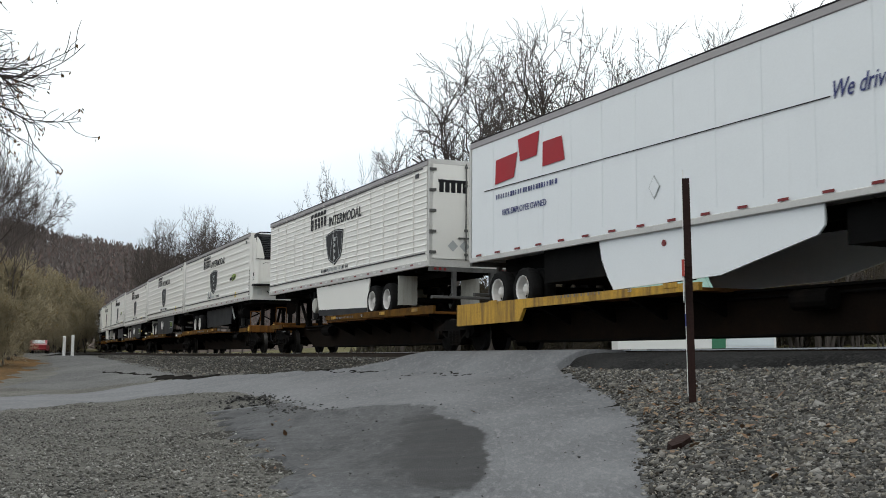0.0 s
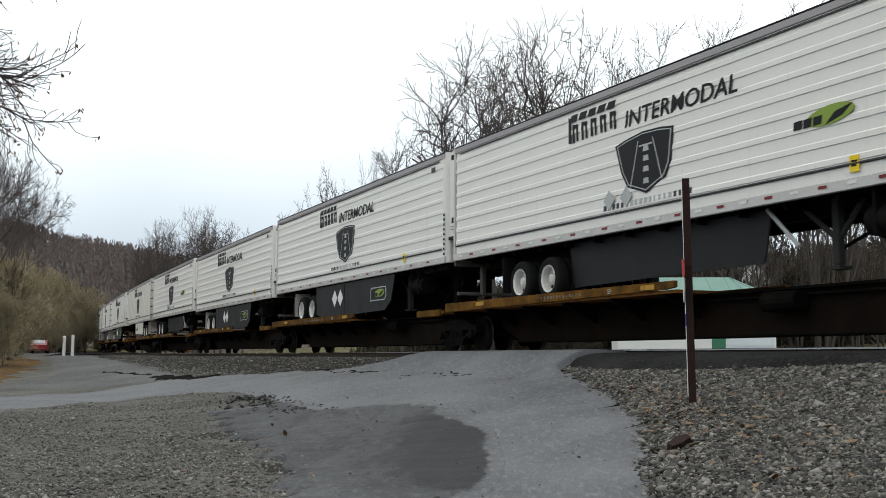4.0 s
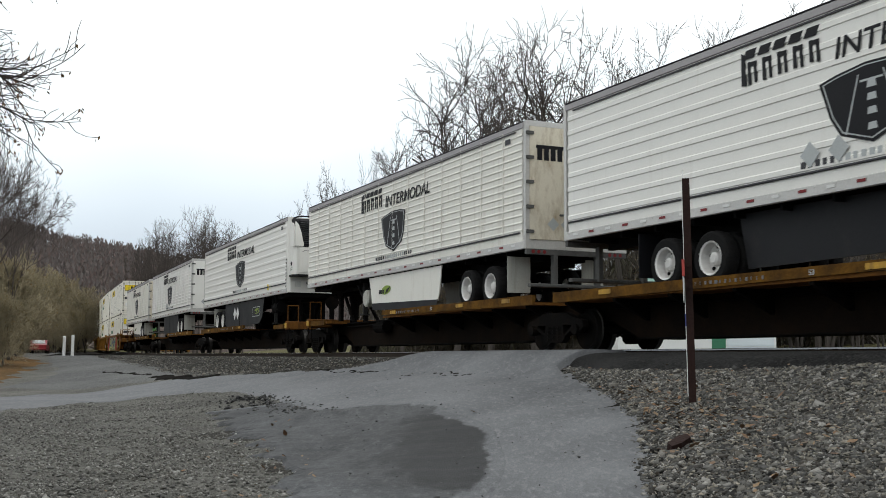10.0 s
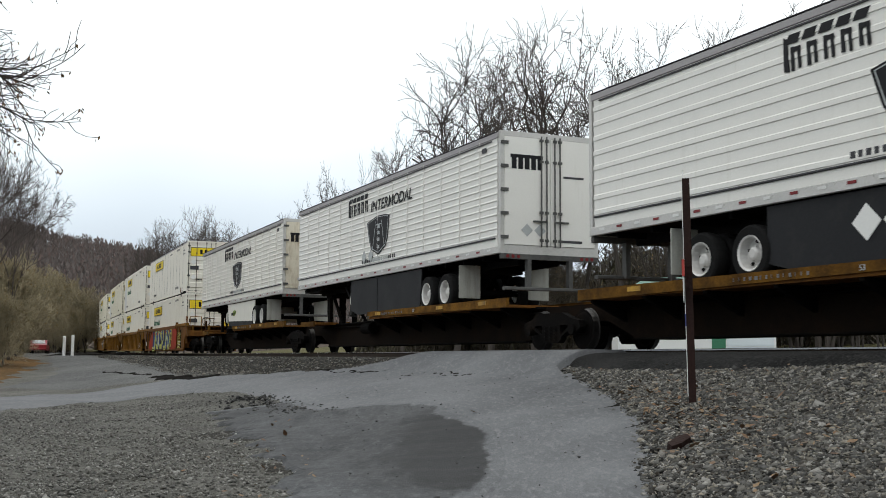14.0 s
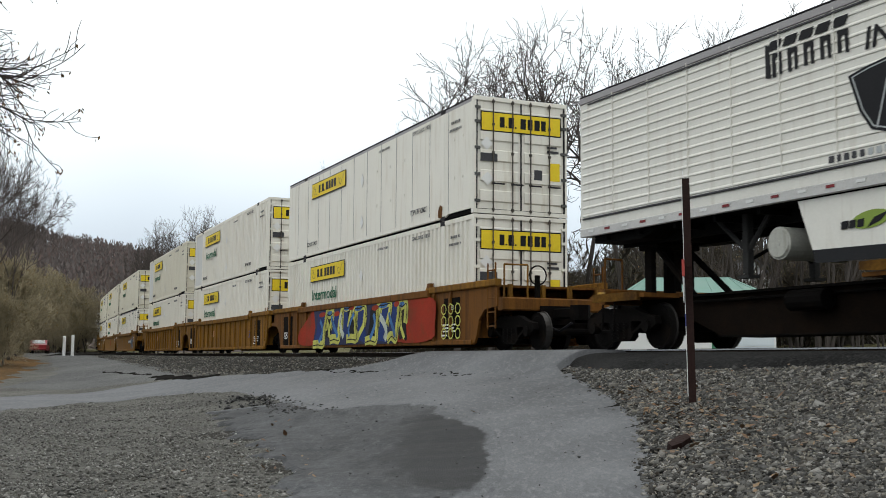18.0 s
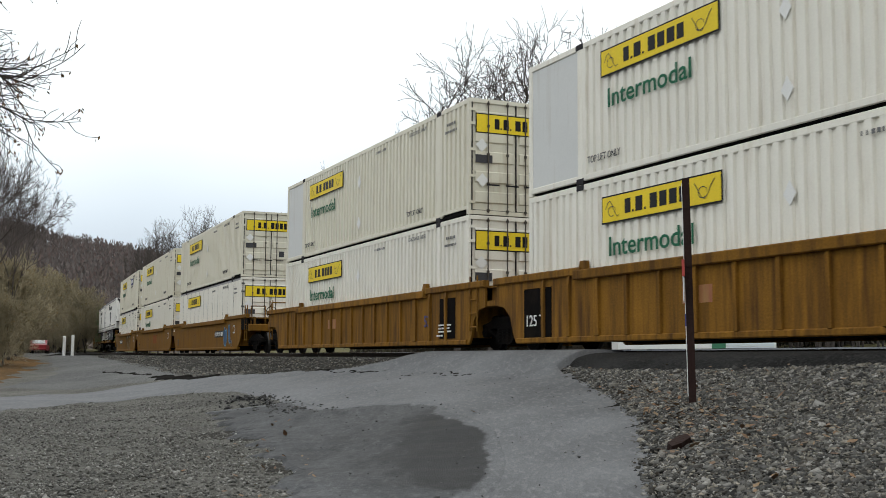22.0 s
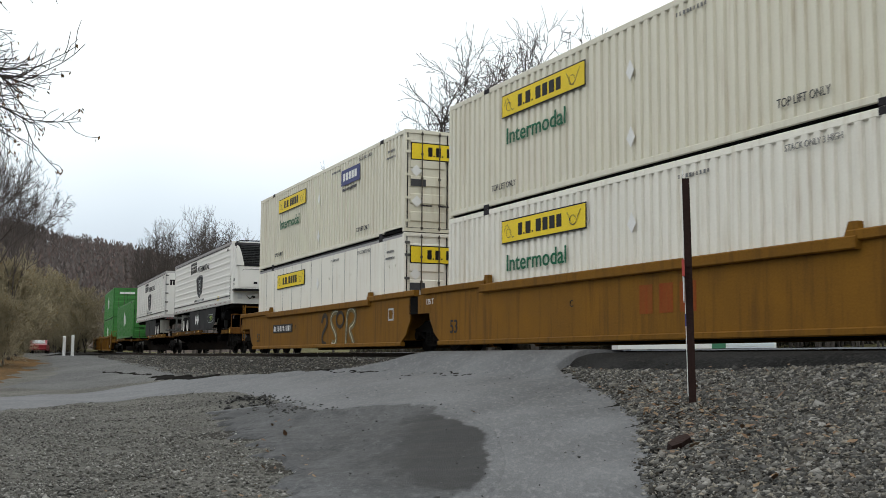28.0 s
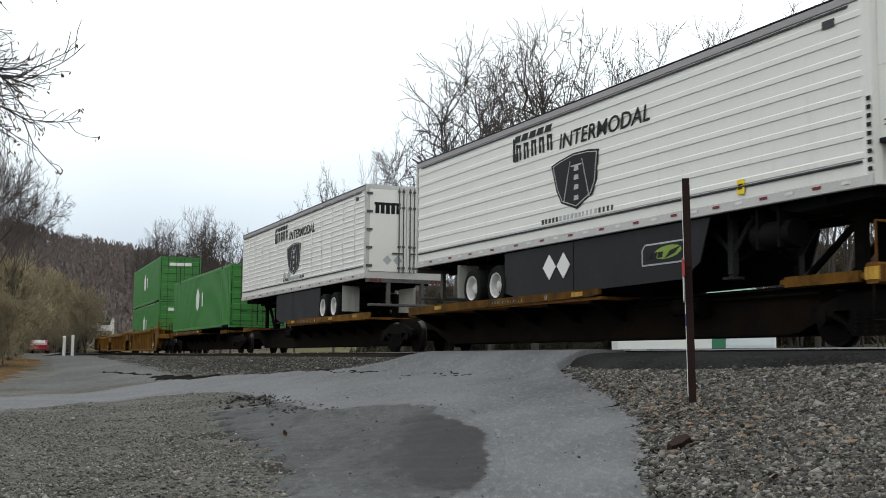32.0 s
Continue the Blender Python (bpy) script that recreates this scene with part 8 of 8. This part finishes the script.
def depot():
    """Low white building with a green metal roof beyond the track."""
    x, y = at_view(1230, 50)
    z = level1(x, y)
    b = thing("shed", "low white shed with a pale green metal roof, green door", "shed", m=Matrix.Translation((x, y, z + 0.05)) @ pose(0, 0, 0, 0, 0, -6))
    part("wall", G().box(-3.4, 3.5, 0, 0.15, -0.6, 3.2).box(-3.4, 3.5, 5.9, 6.05, -0.6, 3.2).box(-3.4, -3.25, 0.15, 5.9, -0.6, 3.2).box(3.35, 3.5, 0.15, 5.9, -0.6, 3.2), WHITE_WALL, b)
    eave = [(-3.75, -0.4, 3.12), (3.85, -0.4, 3.12), (3.85, 6.45, 3.12), (-3.75, 6.45, 3.12)]
    ridge = [(-1.9, 3.0, 4.4), (2.0, 3.0, 4.4)]
    for pts in ([eave[0], eave[1], ridge[1], ridge[0]], [eave[2], eave[3], ridge[0], ridge[1]], [eave[1], eave[2], ridge[1]], [eave[3], eave[0], ridge[0]]):
        n = len(pts)
        g = G().add(pts + [(x, y, z - 0.07) for x, y, z in pts], [tuple(range(n)), tuple(range(2 * n - 1, n - 1, -1))] + [(i, (i + 1) % n, n + (i + 1) % n, n + i) for i in range(n)])
        part("roof_slope", g, ROOF_GREEN, b, "pale green metal roof")
    for i in range(9):
        xx = -3.5 + i * 0.88
        top = max(-1.9, min(2.0, xx))
        part("roof_rib", G().cyl((xx, -0.39, 3.13), (top * 0.96, 2.98, 4.4), 0.02, n=4), ROOF_GREEN, b)
    part("door", G().box(0.72, 1.32, -0.03, 0.02, -0.55, 1.6), DOOR_GREEN, b)
    for i in range(4):
        part("garage_panel", G().box(1.38, 3.4, -0.03, 0.02, -0.55 + i * 0.56, -0.02 + i * 0.56), paint("pale_blue_door", (0.62, 0.68, 0.72), 0.5, var=0.05), b)
    part("wall_lamp", G().box(-2.0, -1.5, -0.06, 0.02, -0.3, -0.18), INK_GREY, b)


depot()


def far_bits():
    x, y = at_view(1430, 47)
    solo("fence_post", G().box(-0.06, 0.06, -0.06, 0.06, -0.4, 1.1, 0.01), PVC, "white wooden fence post beyond the track", "fence post", m=Matrix.Translation((x, y, level1(x, y))))
    x, y = at_view(541, 62)
    solo("mile_marker", G().box(-0.13, 0.13, -0.03, 0.03, -0.4, 0.65, 0.01), PVC, "small white marker board beside the track", "marker board", m=Matrix.Translation((x, y, level1(x, y))))
    x, y = 2.35, 11.3
    g = G().prism([(-0.19, -0.03), (-0.05, -0.06), (0.15, -0.05), (0.19, 0.02), (0.1, 0.06), (-0.14, 0.05)], "z", -0.03, 0.07)
    solo("broken_brick", g, RUST, "rusty brown lump lying in the ballast", "debris", m=Matrix.Translation((x, y, level1(x, y) + 0.03)) @ pose(0, 0, 0, 12, -14, 48))


far_bits()


def far_house():
    """A small white house among the trees behind the shed."""
    x, y = at_view(1336, 92)
    z = level1(x, y)
    b = thing("house", "small white clapboard house among bare trees", "house", m=Matrix.Translation((x, y, z)) @ pose(0, 0, 0, 0, 0, 24))
    part("wall", G().prism([(-1.7, -0.5), (1.7, -0.5), (1.7, 5.6), (0, 7.0), (-1.7, 5.6)], "y", 0.0, 7.0), WHITE_WALL, b)
    for sx in (-1, 1):
        part("roof_slope", G().prism([(sx * 2.05, 5.3), (sx * 2.05, 5.45), (0, 7.2), (0, 7.03)], "y", -0.35, 7.3), INK_GREY, b, "dark shingle roof")
    part("window", G().box(-0.45, 0.45, -0.03, 0.03, 3.6, 4.8), GLASS, b)


far_house()

# ================= the train =================
MOVERS = []


def load(ob, left, deck=0.0):
    MOVERS.append((ob, left + HALF, deck))


PRIME_F = trailer(eco="skirt", diamonds="skirt", label="white ribbed refrigerated trailer with dark shield emblem and charcoal skirt")
PRIME_B = trailer(eco="body", diamonds="body", skirt="beam", label="white ribbed refrigerated trailer with shield emblem and green mark")
PRIME_R = trailer(rev=True, old=True, axles=(13.05, 14.35), skirt="white", seams=True, label="aged white ribbed trailer riding backwards, doors ahead, white skirt")
PRIME_N = trailer(rev=True, axles=(11.75, 12.95), skirt="dark", seams=True, diamonds="body", label="clean white ribbed trailer riding backwards, doors ahead, charcoal skirt")
I4 = Matrix.Identity(4)
load(dry_van(), 132.92, -0.07)
load(trailer(rev=True, axles=(11.75, 13.0), skirt="white", eco="plain", seams=True, label="white ribbed trailer riding backwards, clean doors ahead, white skirt"), 114.2)
load(PRIME_B, 94.7)
load(PRIME_F, 78.0)
load(copy_thing(PRIME_F, I4), 61.1, -0.09)
load(copy_thing(PRIME_B, I4), 43.8)
load(PRIME_R, 25.9)
load(copy_thing(PRIME_F, I4), 7.0)
load(PRIME_N, -13.1)
load(trailer(rev=True, old=True, axles=(11.5, 12.75), skirt="white", seams=True, label="aged white ribbed trailer riding backwards, stained doors ahead, axles set forward"), -31.4)
load(copy_thing(PRIME_F, I4), -174.3)
load(copy_thing(PRIME_N, I4), -194.5)
load(copy_thing(PRIME_F, I4), -346.0)

BASE, UP = 0.42, 3.325
C_PLATE = container(plate=True, words_on=False, label="white smooth-plated container with yellow sign, rust by a post")
C_CORR = container(label="white corrugated container with yellow sign and green lettering")
C_CREAM = container(cream=True, label="stained cream corrugated container with yellow sign and green lettering")
C_BARE = container(plain_end=True, label="white corrugated container with a plain end panel and yellow sign")
C_BARE_CREAM = container(plain_end=True, cream=True, label="cream corrugated container with a plain end panel and yellow sign")
C_LOW = container(plate=True, lower=True, words_on=False, label="white smooth-plated container with yellow sign in the well")
C_NAVY = container(cream=True, extra="navy", label="cream corrugated container with yellow sign and a navy sign")
C_GREEN = container(green=True, signs=False, words_on=False, end_logo=False, label="dark green corrugated container with pale emblem")
load(C_PLATE, -52.5, UP)
load(C_CORR, -52.5, BASE)
load(C_BARE, -71.75, UP)
load(copy_thing(C_CORR, I4), -71.75, BASE)
load(C_BARE_CREAM, -90.95, UP)
load(copy_thing(C_CORR, I4), -90.95, BASE)
load(C_CREAM, -114.6, UP)
load(C_LOW, -114.6, BASE)
load(copy_thing(C_CREAM, I4), -133.6, UP)
load(copy_thing(C_CORR, I4), -133.6, BASE)
load(C_NAVY, -152.75, UP)
load(copy_thing(C_LOW, I4), -152.75, BASE)
load(C_GREEN, -213.2, 1.17)
load(copy_thing(C_GREEN, I4), -236.0, BASE)
load(copy_thing(C_GREEN, I4), -236.0, UP)


def spine(left, tail, head, te=False, he=False, rev=False, **k):
    load(spine_car(rev, tail - left, head - left, te, he, **k), left)


def well(left, tail, head, te=False, he=False, **k):
    load(well_car(tail - left, head - left, te, he, **k), left)


spine(132.7, 131.5, 150.4, he=True, bright=True)
spine(114.2, 115.2, 131.5, te=True, rev=True)
spine(94.7, 94.3, 110.4, he=True)
spine(78.0, 77.5, 94.3)
spine(61.1, 60.5, 77.5)
spine(43.8, 42.9, 60.5)
spine(25.9, 26.2, 42.9, te=True, rev=True)
spine(7.0, 5.0, 22.7, he=True)
spine(-13.1, -14.2, 5.0, rev=True)
spine(-31.4, -30.4, -14.2, te=True, rev=True)
well(-52.5, -54.1, -34.9, he=True, scrawl="big")
well(-71.75, -73.3, -54.1)
well(-90.95, -92.7, -73.3, te=True)
well(-114.6, -116.0, -96.5, he=True, ribbed=False, scrawl="blue")
well(-133.6, -135.1, -116.0, ribbed=False, scrawl="logo")
well(-152.75, -154.9, -135.1, te=True, ribbed=False, scrawl="pale")
spine(-174.3, -176.3, -158.6, he=True)
spine(-194.5, -195.9, -176.3, rev=True)
spine(-213.2, -214.9, -195.9, te=True)
well(-236.0, -237.6, -218.3, he=True, ribbed=True)
well(-257.0, -258.6, -237.6, ribbed=True)
well(-278.0, -279.6, -258.6, te=True, ribbed=True)
well(-301.0, -302.6, -283.3, he=True, te=True, ribbed=True)
spine(-346.0, -347.0, -328.0, te=True, he=True)


def motions():
    """The train rolls past at a steady pace; its wheels roll on the rails."""
    for ob, middle, deck in MOVERS:
        rows = []
        for i in range(41):
            t = 0.8 * i
            rows.append((t, ride(middle + run(t)) @ Matrix.Translation((0, 0, deck))))
        walk(ob, rows)
    for dx, sets in ROLLING.items():
        rows = []
        for i in range(481):
            t = 2 * i / FPS
            a = run(t) / R_WHEEL
            rows.append((t, Matrix.Translation((dx, 0, R_WHEEL)) @ Matrix.Rotation(a, 4, "Y")))
        walk(sets[0], rows)
        keys = sets[0].animation_data
        for ob in sets[1:]:
            ob.rotation_mode = "QUATERNION"
            ob.animation_data_create()
            ob.animation_data.action = keys.action
            ob.animation_data.action_slot = keys.action_slot


motions()
